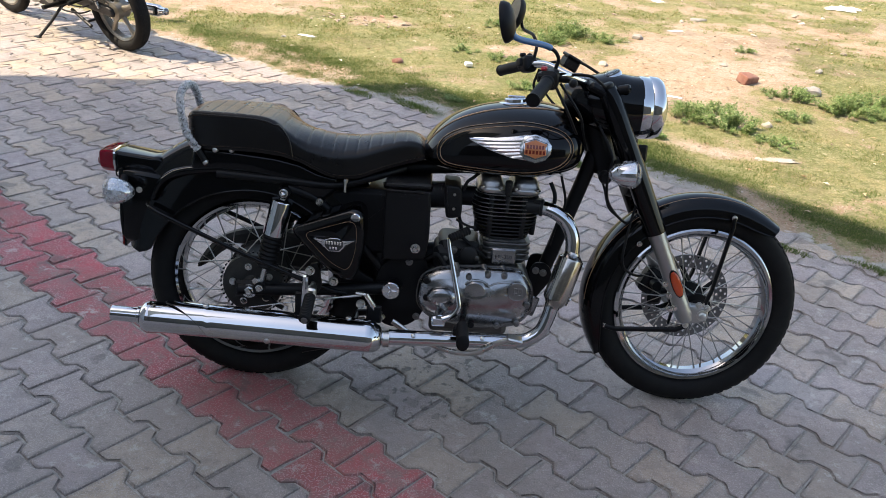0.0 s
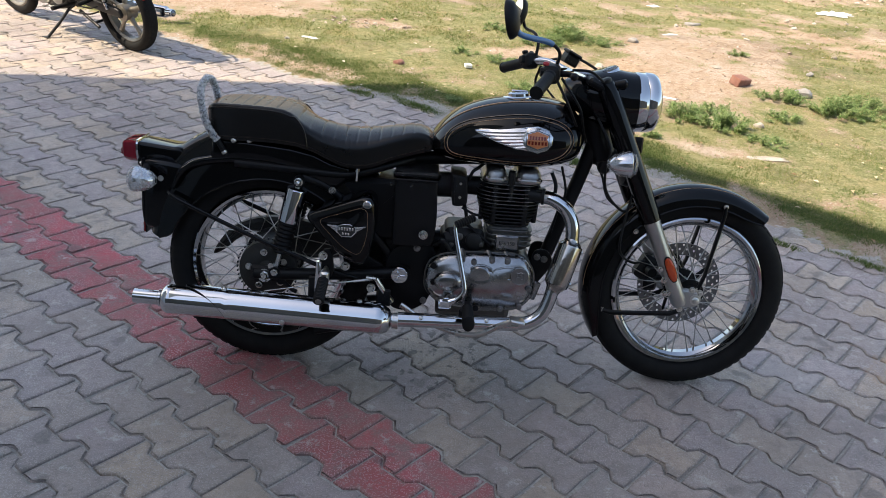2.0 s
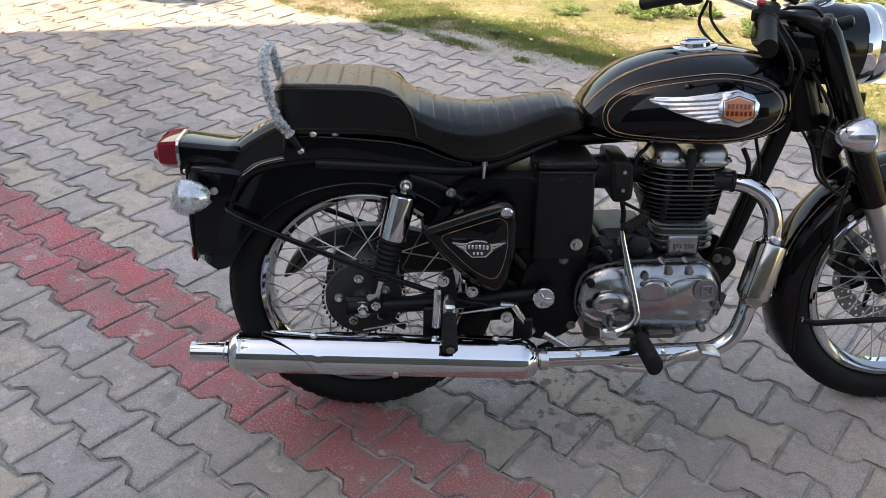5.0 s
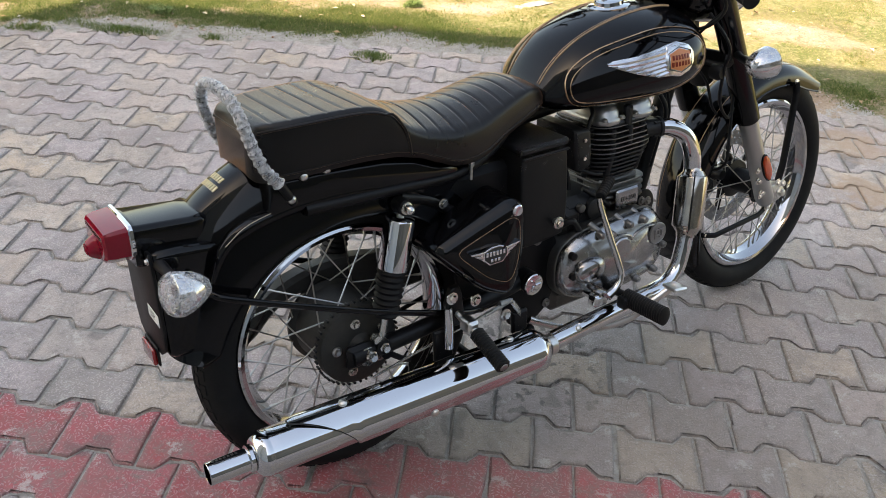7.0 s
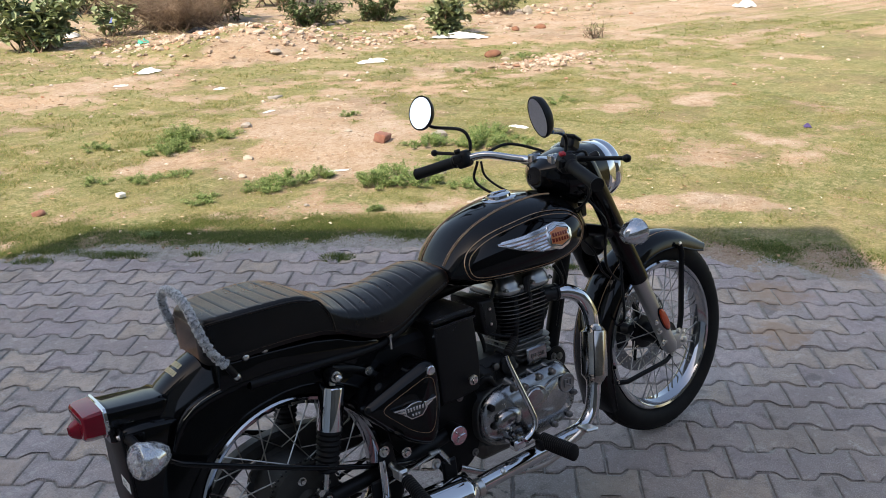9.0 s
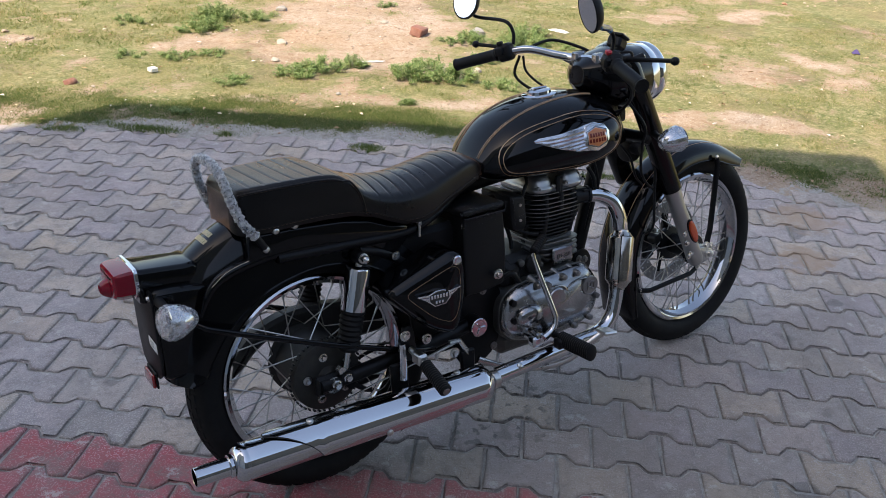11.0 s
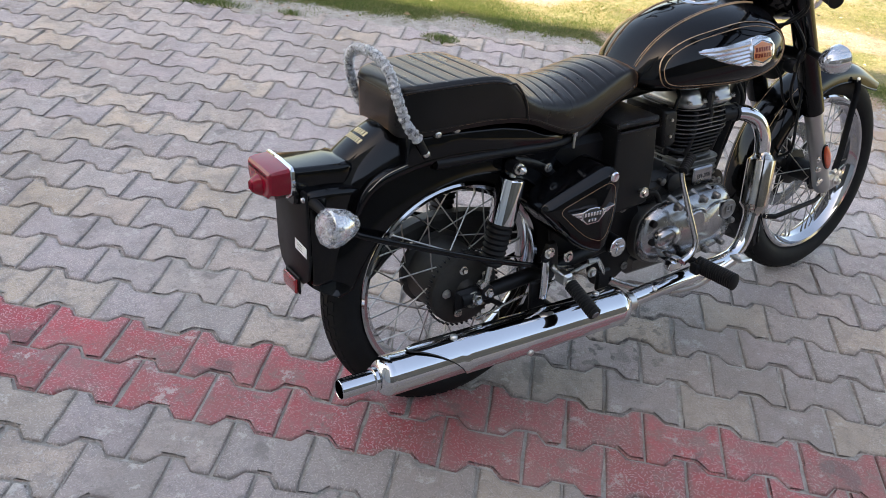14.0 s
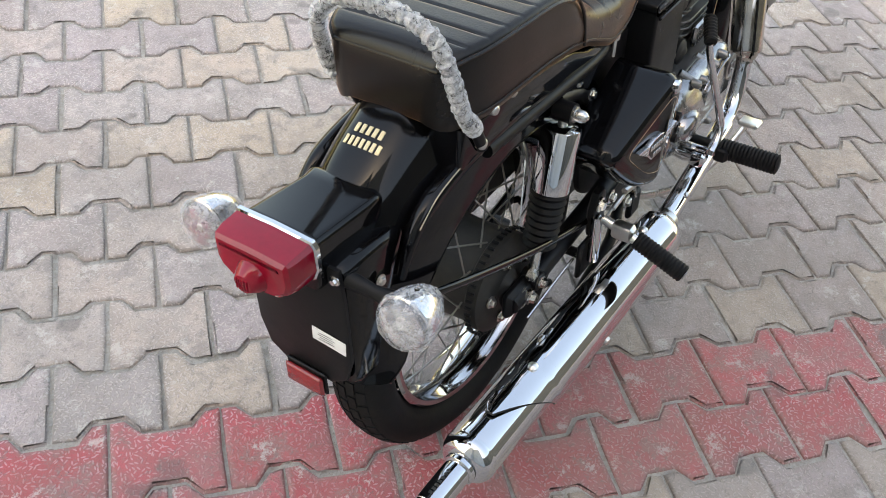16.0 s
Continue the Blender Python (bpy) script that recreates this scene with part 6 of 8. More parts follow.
# side panels
SIDE = [(0.139, 0.548), (0.164, 0.560), (0.273, 0.603), (0.309, 0.614), (0.332, 0.606), (0.341, 0.580), (0.341, 0.500), (0.324, 0.425), (0.304, 0.400), (0.279, 0.403), (0.229, 0.432), (0.159, 0.500), (0.134, 0.530)]
for side in (-1, 1):
    out = smooth_outline(SIDE, 5)
    cx, cz = 0.27, 0.52
    rings = [[(x, side * 0.105, z) for x, z in out]]
    for k in range(6):
        t = k / 5 * math.pi / 2
        rings.append([(x, side * (0.169 + 0.026 * math.sin(t) + 0.022 * (x - 0.14) / 0.2), z) for x, z in inset(out, 0.026 * (1 - math.cos(t)))])
    last = rings[-1]
    for f in (0.15, 0.4, 0.7, 0.95):
        rings.append([(x + (cx - x) * f, y + side * 0.006 * (1 - (1 - f) ** 2), z + (cz - z) * f) for x, y, z in last])
    pan = bp("side_panel", loft(rings), GLOSS, "gloss black triangular tool box panel with pinstripe and badge", smooth=50)
    def sy(x, d=0.0, side=side):
        return side * (0.195 + 0.022 * (x - 0.14) / 0.2 + 0.0028 + d)
    stripe = [(cx + (x - cx) * 0.68, cz + (z - cz) * 0.66) for x, z in out]
    keep = [(x, sy(x, 0.0004), z) for x, z in stripe]
    bp("pinstripe", tube(keep, 0.0004, 6, closed=True), GOLD, "", pan)
    bp("lock", join(lathe([(0, 0.013), (0.006, 0.013), (0.009, 0.010), (0.0085, 0.006)], (0.315, sy(0.315, -0.008), 0.594), (0, side, 0), 24), lathe([(0.006, 0.006), (0.008, 0.005)], (0.315, sy(0.315, -0.008), 0.594), (0, side, 0), 6)), CHROME, "chrome panel lock", pan)
    bp("lock_recess", lathe([(0, 0.020), (0.002, 0.019), (0.003, 0.014)], (0.311, sy(0.311, -0.0035), 0.570), (0, side, 0), 24), GLOSS, "", pan)
    bz, bx = 0.512, 0.256
    tilt = Matrix.Translation((bx, sy(bx), bz)) @ pose(0, 0, 0, 0, 0, side * math.degrees(math.atan(0.11))) @ Matrix.Translation((-bx, -sy(bx), -bz))
    grow = Matrix.Translation((bx, sy(bx), bz)) @ Matrix.Diagonal((0.93, 1.0, 0.96, 1.0)) @ Matrix.Translation((-bx, -sy(bx), -bz))

    def lean_(vf, t=tilt @ grow):
        return moved(vf, t)
    bd = bp("panel_badge", lean_(slab([(bx - 0.030, bz + 0.012), (bx - 0.010, bz + 0.020), (bx + 0.012, bz + 0.021), (bx + 0.032, bz + 0.014), (bx + 0.034, bz - 0.004), (bx + 0.020, bz - 0.020), (bx - 0.014, bz - 0.022), (bx - 0.030, bz - 0.008)], sy(bx, -0.002), sy(bx, 0.0068), 0.0012)), BADGE, "chrome winged panel badge", pan)
    bp("badge_inlay", lean_(slab([(bx - 0.027, bz + 0.010), (bx - 0.009, bz + 0.017), (bx + 0.011, bz + 0.018), (bx + 0.029, bz + 0.012), (bx + 0.030, bz - 0.003), (bx + 0.018, bz - 0.017), (bx - 0.013, bz - 0.019), (bx - 0.027, bz - 0.006)], sy(bx, 0.0062), sy(bx, 0.0072), 0.0003)), BLACKINK, "", bd)
    for k in range(6):
        bp("badge_bar", lean_(box((bx - 0.021 + 0.0086 * k, sy(bx, 0.0078), bz + 0.005), (0.0056, 0.0016, 0.0105), 0.0008)), BADGE, "", bd)
    for k in range(3):
        bp("badge_bar", lean_(box((bx - 0.009 + 0.0090 * k, sy(bx, 0.0078), bz - 0.0105), (0.0055, 0.0016, 0.0075), 0.0008)), BADGE, "", bd)
    for s, tip in ((-1, (bx - 0.062, bz + 0.014)), (1, (bx + 0.066, bz + 0.019))):
        for k in range(3):
            x0 = bx + s * 0.030
            bp("badge_feather", lean_(slab([(x0, bz + 0.013 - 0.008 * k), (tip[0] - s * 0.010 * k, tip[1] - 0.007 * k), (tip[0] - s * (0.004 + 0.012 * k), tip[1] - 0.0045 - 0.007 * k), (x0, bz + 0.006 - 0.008 * k)], sy(bx, -0.002), sy(bx, 0.0062), 0.0006)), BADGE, "", bd)

# intake
air = bp("air_box", slab(smooth_outline([(0.392, 0.664), (0.400, 0.668), (0.510, 0.668), (0.518, 0.660), (0.524, 0.540), (0.516, 0.470), (0.500, 0.455), (0.405, 0.450), (0.390, 0.470)], 4), 0.0, -0.134, 0.006), PLASTIC, "matt black air box under clinging film")
bp("air_box_lid", box((0.455, -0.055, 0.676), (0.135, 0.165, 0.018), 0.006), PLASTIC, "", air)
bp("lid_edge", box((0.455, -0.1385, 0.661), (0.128, 0.006, 0.006), 0.002), SATIN, "", air)
rng = random.Random(4)
fl = []
for i in range(15):
    row = []
    for j in range(13):
        x = 0.375 + 0.205 * i / 14
        y = -0.150 + 0.17 * j / 12
        z = 0.690 + rng.uniform(-0.004, 0.004) - 0.045 * max(0.0, (j < 1) * 1.0) - 0.020 * max(0.0, (x - 0.53) / 0.05)
        row.append((x, y, z))
    fl.append(row)
bp("cling_film", sheet(fl), CLING, "crinkled clear protective film", air, 0)
bp("throttle_body", join(slab(smooth_outline([(0.560, 0.674), (0.575, 0.680), (0.605, 0.676), (0.612, 0.650), (0.614, 0.600), (0.606, 0.586), (0.575, 0.582), (0.566, 0.600)], 4), 0.02, -0.112, 0.008), lathe([(-0.05, 0.030), (0.16, 0.030)], (0.545, -0.02, 0.632), (1, 0, 0), 24)), PLASTIC, "black throttle body cover")
for z in (0.655, 0.612):
    bp("screw", lathe([(0, 0.0045), (0.003, 0.004)], (0.590, -0.113, z), (0, -1, 0), 12), STEEL)
bp("intake_duct", tube([(0.515, -0.05, 0.630), (0.565, -0.05, 0.632)], 0.044, 24), CLING, "rubber intake duct in clear film")
bp("intake_rubber", tube([(0.515, -0.03, 0.630), (0.565, -0.03, 0.632)], 0.040, 24), PLASTIC)

# engine
FOOT = surface("grey_cylinder_foot", (0.17, 0.168, 0.163), 0.45, 0.8, vary=0.25, grain=0.0004, dust=0.05)
case = [(0.500, 0.332), (0.508, 0.398), (0.545, 0.428), (0.600, 0.440), (0.700, 0.446), (0.790, 0.444), (0.825, 0.415), (0.842, 0.375), (0.838, 0.312), (0.800, 0.272), (0.740, 0.258), (0.654, 0.256), (0.560, 0.272), (0.520, 0.295)]
engine = bp("engine", slab(smooth_outline([(x + 0.002, z - 0.008) for x, z in case], 4), 0.12, -0.125, 0.010, both=True), CASE, "air-cooled single-cylinder engine in cast alloy")
cover = smooth_outline(case, 5)
bp("clutch_cover", slab(cover, -0.120, -0.157, 0.028, dome=0.020), POLISH, "polished alloy clutch cover", engine, 50)
bp("cover_joint", slab([(x, z) for x, z in inset(cover, -0.003)], -0.121, -0.128, 0.002), CASE, "", engine)
ob_ = []
for s, h in ((1.0, 0.0), (0.97, 0.010), (0.86, 0.018), (0.62, 0.023), (0.3, 0.025)):
    ob_.append([(0.573 + 0.046 * s * math.cos(2 * math.pi * k / 40), -0.160 - h, 0.356 + 0.032 * s * math.sin(2 * math.pi * k / 40)) for k in range(40)])
bp("clutch_bulge", loft(ob_), POLISH, "", engine, 60)
bp("inspection_cap", lathe([(0, 0.032), (0.006, 0.032), (0.009, 0.029), (0.010, 0.010)], (0.668, -0.166, 0.380), (0, -1, 0), 36), POLISH, "", engine)
em = [lathe([(0, 0.028), (0.004, 0.028), (0.005, 0.026), (0.004, 0.025), (0.004, 0.004)], (0.792, -0.166, 0.388), (0, -1, 0), 36)]
for x, z, sx, sz in ((-0.010, 0.0, 0.005, 0.026), (0.002, 0.006, 0.005, 0.018), (0.013, 0.0, 0.005, 0.024), (0.010, 0.010, 0.012, 0.004), (0.010, -0.010, 0.012, 0.004), (-0.004, 0.010, 0.014, 0.004), (-0.002, -0.004, 0.012, 0.004)):
    em.append(box((0.792 + x, -0.1715, 0.388 + z), (sx, 0.003, sz), 0.001))
bp("emblem", join(*em), ALLOY, "round cast emblem", engine)
for x, z, rec in ((0.525, 0.402, 1), (0.527, 0.350, 1), (0.612, 0.430, 0), (0.648, 0.422, 0), (0.704, 0.432, 0), (0.752, 0.432, 0), (0.700, 0.400, 0), (0.825, 0.345, 0), (0.800, 0.284, 0), (0.742, 0.274, 0), (0.665, 0.272, 1), (0.640, 0.310, 1), (0.645, 0.398, 0), (0.680, 0.340, 0)):
    if rec:
        # recess drawn as a black disc, its shade put into the colour
        bp("recess_shade_disc", join(lathe([(0, 0.0100), (0.012, 0.0095), (0.0125, 0.0080)], (x, -0.152, z), (0, -1, 0), 18)), SATIN, "", engine)
    else:
        bp("screw_boss", join(lathe([(-0.01, 0.010), (0.006, 0.0085), (0.008, 0.007)], (x, -0.158, z), (0, -1, 0), 18), lathe([(0.008, 0.005), (0.010, 0.0045)], (x, -0.158, z), (0, -1, 0), 6)), ALLOY, "", engine)
for k, x in enumerate((0.618, 0.700, 0.755)):
    bp("cast_rib", tube([(x, -0.148, 0.430), (x - 0.01, -0.120, 0.446)], [0.008, 0.009], 10), ALLOY, "", engine)
bp("left_cover", slab(smooth_outline(case, 4), 0.115, 0.150, 0.014, dome=0.01), CASE, "", engine, 50)
bp("sump", box((0.66, 0, 0.235), (0.24, 0.15, 0.06), 0.015), CASE, "", engine)
bp("gear_housing", join(box((0.615, -0.01, 0.462), (0.125, 0.16, 0.085), 0.020), box((0.575, -0.035, 0.452), (0.070, 0.13, 0.075), 0.018), lathe([(0, 0.026), (0.014, 0.026), (0.018, 0.020)], (0.645, -0.088, 0.470), (0, -1, 0), 20)), FIN, "black upper gearbox housing", engine)
for x, z, r in ((0.600, 0.482, 0.011), (0.575, 0.455, 0.009), (0.668, 0.462, 0.009)):
    bp("housing_boss", lathe([(0, r), (0.012, r * 0.9), (0.014, r * 0.6)], (x, -0.092, z), (0, -1, 0), 14), CASE, "", engine)
# raised cast lines that divide the cover
rise = [(0.640, 0.404), (0.655, 0.413), (0.675, 0.416), (0.695, 0.410), (0.706, 0.398), (0.716, 0.385), (0.732, 0.378), (0.748, 0.378), (0.764, 0.374)]
bp("cast_line", pipe([(x, -0.1665, z) for x, z in rise], 0.0032, 8, 4), POLISH, "", engine)
rise = [(0.708, 0.398), (0.725, 0.408), (0.750, 0.414), (0.775, 0.414), (0.800, 0.408)]
bp("cast_line", pipe([(x, -0.1655, z) for x, z in rise], 0.0028, 8, 4), POLISH, "", engine)
bp("cable_bracket", box((0.848, -0.110, 0.325), (0.026, 0.010, 0.062), 0.004, pose(0, 0, 0, 0, 16, 0)), POLISH, "alloy bracket", engine)
bp("starter_motor", lathe([(-0.06, 0.034), (0.06, 0.034), (0.066, 0.028)], (0.50, 0.0, 0.43), (1, 0, 0.2), 24), SATIN, "", engine)


def fin_out(x0, x1, y0, y1, b):
    out = []
    for cx, cy, a0 in ((x1 - b, y1 - b, 0), (x0 + b, y1 - b, 90), (x0 + b, y0 + b, 180), (x1 - b, y0 + b, 270)):
        for k in range(6):
            a = radians(a0 + 18 * k)
            out.append((cx + b * math.cos(a), cy + b * math.sin(a)))
    return out


def fin(x0, x1, y0, y1, z, t, b=0.03):
    o = fin_out(x0, x1, y0, y1, b)
    return loft([[(x, y, z - t / 2) for x, y in o], [(x, y, z - t * 0.2) for x, y in inset(o, -0.001)], [(x, y, z + t * 0.2) for x, y in inset(o, -0.001)], [(x, y, z + t / 2) for x, y in o]])


barrel = bp("cylinder", join(lathe([(0.44, 0.060), (0.66, 0.060)], (0.745, 0, 0), (0, 0, 1), 32), box((0.745, 0, 0.60), (0.11, 0.11, 0.13), 0.01)), FIN, "finned black cylinder with alloy foot")
# each fin: height, half length, half width; the stack swells towards the head and closes again above it
for k in range(12):
    z = 0.522 + 0.0122 * k
    t = k / 11
    hx = 0.072 + 0.030 * math.sin(min(1.0, t * 1.25) * math.pi / 2) - 0.010 * max(0.0, (t - 0.8) / 0.2)
    hy = hx * 0.98 + 0.004
    o = (0.747 - hx, 0.747 + hx, -hy, hy)
    f_ = bp("cooling_fin", fin(*o, z, 0.0044, hx * 0.62), FIN, "", barrel)
    if k > 5:
        edge = inset(fin_out(*o, hx * 0.62), -0.0008)
        bp("fin_edge", tube([(x, y, z + 0.0008) for x, y in edge], 0.0014, 6, closed=True), FINEDGE, "machined bright fin edge", f_)
for x, y in ((0.700, -0.088), (0.796, -0.088), (0.664, -0.052), (0.832, -0.052)):
    bp("stud_column", pipe([(x, y + 0.016, 0.530), (x, y, 0.590), (x, y, 0.652)], 0.0085, 10), FIN, "", barrel)
bp("head_casting", loft([[(x, y, z) for x, y in fin_out(0.747 - h, 0.747 + h, -h, h, 0.05)] for h, z in ((0.088, 0.655), (0.090, 0.662), (0.086, 0.668))]), CASE, "", barrel)
for x0, x1 in ((0.662, 0.733), (0.760, 0.840)):
    dome = [[(x, y, z) for x, y in fin_out(x0 + d, x1 - d, -0.092 + d, 0.085 - d, 0.028 - d * 0.6)] for d, z in ((0.0, 0.662), (-0.003, 0.668), (-0.003, 0.675), (0.001, 0.678), (0.003, 0.690), (0.008, 0.700), (0.016, 0.707), (0.025, 0.710))]
    bp("rocker_cover", loft(dome), FORKALLOY, "domed alloy rocker cover", barrel, 60)
    for x in (x0 + 0.008, x1 - 0.008):
        bp("cover_bolt", bolt((x, -0.090, 0.676), (0, -0.3, 1), 0.0055, 0.007), STEEL, "", barrel)
bp("rocker_gap", join(box((0.7465, -0.088, 0.672), (0.021, 0.020, 0.060), 0.006), tube([(0.7465, -0.098, 0.655), (0.7465, -0.098, 0.61)], 0.007, 10)), FIN, "", barrel)
bp("cylinder_foot", join(box((0.752, 0, 0.482), (0.132, 0.158, 0.080), 0.018), *[fin(0.682, 0.828, -0.090, 0.09, 0.462 + 0.0155 * k, 0.005, 0.03) for k in range(4)]), FOOT, "", barrel)
efi = bp("engine_plate", box((0.748, -0.101, 0.472), (0.074, 0.010, 0.050), 0.006), POLISH, "polished plate with black lettering", barrel)
lettering("plate_lettering", "EFI-350", 0.0165, 0.0004, pose(0.748, -0.1066, 0.472, 90, 0, 0), BLACKINK, efi)
bp("exhaust_port", join(lathe([(-0.03, 0.022), (0.010, 0.022), (0.012, 0.0255), (0.019, 0.0255), (0.021, 0.0215)], (0.833, -0.088, 0.628), (1, -0.2, -0.02), 24), *[box((0.838, -0.080, 0.612 + 0.011 * k), (0.030, 0.055, 0.0045), 0.0015) for k in range(4)]), FIN, "", barrel)
for pts, r in (([(0.60, -0.02, 0.60), (0.62, -0.03, 0.52), (0.60, -0.05, 0.46)], 0.006), ([(0.52, -0.10, 0.45), (0.55, -0.12, 0.47), (0.575, -0.12, 0.44), (0.58, -0.12, 0.425)], 0.008), ([(0.62, -0.08, 0.52), (0.66, -0.09, 0.49), (0.70, -0.09, 0.46)], 0.0055), ([(0.60, -0.09, 0.575), (0.635, -0.10, 0.56), (0.66, -0.10, 0.555)], 0.004), ([(0.87, -0.07, 0.70), (0.885, -0.08, 0.66), (0.88, -0.08, 0.60)], 0.006), ([(0.90, -0.06, 0.72), (0.92, -0.06, 0.64), (0.905, -0.05, 0.58), (0.89, -0.04, 0.5)], 0.004), ([(0.66, -0.05, 0.71), (0.64, -0.08, 0.70), (0.625, -0.09, 0.69), (0.615, -0.09, 0.665)], 0.005)):
    bp("hose", pipe(pts, r, 10), PLASTIC, "", engine)
bp("hose_clip", lathe([(0, 0.010), (0.014, 0.010)], (0.58, -0.12, 0.418), (0, 0, 1), 14), STEEL, "", engine)
kick = bp("kick_lever", join(pipe([(0.580, -0.176, 0.540), (0.584, -0.180, 0.515), (0.600, -0.195, 0.450), (0.619, -0.215, 0.372), (0.621, -0.220, 0.345), (0.605, -0.222, 0.322), (0.578, -0.222, 0.308)], [0.0065, 0.0068, 0.0075, 0.0078, 0.008, 0.009, 0.011], 14), lathe([(-0.055, 0.017), (0.012, 0.017), (0.014, 0.013)], (0.572, -0.205, 0.303), (0, -1, 0), 18), box((0.566, -0.205, 0.298), (0.040, 0.030, 0.030), 0.006)), CHROME, "chrome kick-start lever, folded")
kp = [Vector((0.584, -0.176, 0.541)) + (Vector((0.638, -0.150, 0.562)) - Vector((0.584, -0.176, 0.541))) * k / 16 for k in range(17)]
bp("kick_rubber", tube(kp, [0.0115 + 0.0018 * (k % 2) for k in range(17)], 14), GRIP, "ribbed black rubber", kick)

# exhaust
header = bp("exhaust_header", pipe([(0.845, -0.090, 0.628), (0.880, -0.105, 0.623), (0.920, -0.117, 0.597), (0.943, -0.124, 0.550), (0.947, -0.128, 0.495)], 0.0215, 24, 10), CHROME, "chrome exhaust pipe with catalyst chamber")
ct, cb = Vector((0.948, -0.128, 0.508)), Vector((0.898, -0.166, 0.345))
ca = (cb - ct)
L_ = ca.length
bp("catalyst", lathe([(0, 0.0225), (0.010, 0.0235), (0.020, 0.0330), (0.0225, 0.0355), (0.026, 0.0362), (L_ - 0.030, 0.0362), (L_ - 0.027, 0.0352), (L_ - 0.024, 0.0325), (L_ - 0.012, 0.0235), (L_, 0.0225)], ct, ca, 36), CATSTEEL, "steel catalyst chamber", header)
a_, u_, w_ = ca.normalized(), Vector((0, -1, 0)), None
u_ = (u_ - a_ * u_.dot(a_)).normalized()
w_ = a_.cross(u_)
rowsh = []
for s, r in ((0.006, 0.027), (0.017, 0.0355), (0.020, 0.0395), (0.026, 0.0405), (L_ - 0.030, 0.0405), (L_ - 0.025, 0.0395), (L_ - 0.022, 0.0355), (L_ - 0.008, 0.027)):
    rowsh.append([ct + a_ * s + (u_ * math.cos(t) + w_ * math.sin(t)) * r for t in np.linspace(-1.5, 0.7, 16)])
bp("heat_shield", thick(rowsh, 0.0016), CATSTEEL, "polished heat shield", header)
# thin dark tubes stand in for the shade in the gap beside the shield
for q in (0.72, -1.52):
    bp("shield_gap_shade", tube([ct + a_ * s + (u_ * math.cos(q) + w_ * math.sin(q)) * 0.0378 for s in (0.018, 0.03, L_ * 0.5, L_ - 0.03, L_ - 0.02)], 0.0022, 6), FIN, "dark strip painting the gap's shade along the shield", header)
for s in (0.03, L_ - 0.04):
    q = ct + a_ * s + (u_ * math.cos(-1.5) + w_ * math.sin(-1.5)) * 0.039
    bp("shield_bolt", bolt(q, tuple((u_ * math.cos(-1.5) + w_ * math.sin(-1.5))), 0.006, 0.006), STEEL, "", header)
bp("lower_pipe", pipe([(0.898, -0.166, 0.350), (0.890, -0.168, 0.315), (0.872, -0.172, 0.272), (0.835, -0.176, 0.244), (0.790, -0.180, 0.237), (0.700, -0.187, 0.235), (0.550, -0.196, 0.233), (0.400, -0.205, 0.231)], 0.0208, 24, 8), CHROME, "chrome lower exhaust pipe", header)
rsh = []
for x in np.linspace(0.425, 0.800, 24):
    c = Vector((x, -0.196 + 0.060 * (x - 0.55), 0.2335))
    rsh.append([c + Vector((0, -math.cos(t), math.sin(t))) * 0.0232 for t in np.linspace(-0.7, 2.0, 16)])
bp("pipe_shield", thick(rsh, -0.0012), CHROME, "", header)
for x in (0.497, 0.70):
    bp("shield_bolt", lathe([(0, 0.007), (0.003, 0.0065), (0.005, 0.003)], (x, -0.196 + 0.060 * (x - 0.55) - 0.0235 * 0.75, 0.2335 + 0.0235 * 0.66), (0, -0.75, 0.66), 14), STEEL, "", header)
M0, M1 = Vector((0.405, -0.207, 0.230)), Vector((-0.300, -0.192, 0.2475))
ma = (M1 - M0)
ML = ma.length
muff = bp("silencer", lathe([(0, 0.021), (0.004, 0.030), (0.010, 0.038), (0.022, 0.0430), (0.036, 0.0452), (ML - 0.050, 0.0452), (ML - 0.030, 0.0452), (ML - 0.027, 0.0448), (ML - 0.024, 0.0460), (ML - 0.014, 0.0440), (ML - 0.006, 0.0395), (ML - 0.001, 0.033), (ML + 0.002, 0.0255), (ML + 0.002, 0.0225)], M0, ma, 48), CHROME, "long chrome silencer with a slim tail pipe")
bp("tail_pipe", join(lathe([(0, 0.0225), (0.088, 0.0225), (0.089, 0.0215), (0.088, 0.0200), (0.03, 0.0200)], M1, ma, 36, caps=False)), CHROME, "slim chrome tail pipe", muff)
bp("pipe_bore", lathe([(0.031, 0.0199), (0.032, 0.001)], M1, ma, 24), FIN, "dark inner bore", muff)
bp("collar", lathe([(0.001, 0.0225), (0.003, 0.0270), (0.010, 0.0270), (0.013, 0.0225)], M1, ma, 36), CHROME, "", muff)
for k in range(7):
    a0 = radians(95)
    q = M1 + ma.normalized() * (0.030 + 0.0075 * k) + Vector((0, -math.cos(a0), math.sin(a0))) * 0.0225
    bp("stamped_mark", box(q, (0.0045, 0.006, 0.0008), 0.0003, pose(0, 0, 0, -5, 0, 0)), BLACKINK, "", muff)
md = ma.normalized()
rsh = []
for k in range(50):
    t = k / 49
    s = 0.010 + (ML - 0.085) * t
    r = 0.0528 if 0.04 < t else 0.0528 - 0.018 * (1 - t / 0.04) ** 2
    lo = -0.50 + 1.95 * max(0.0, (t - 0.80) / 0.20) ** 0.62
    hi = 1.95 - 0.30 * max(0.0, (t - 0.94) / 0.06) ** 2
    rsh.append([M0 + md * s + Vector((0, -math.cos(q), math.sin(q))) * r for q in np.linspace(lo, hi, 22)])
bp("silencer_shield", thick(rsh, 0.0022), CHROME, "chrome heat shield along the silencer", muff, 50)
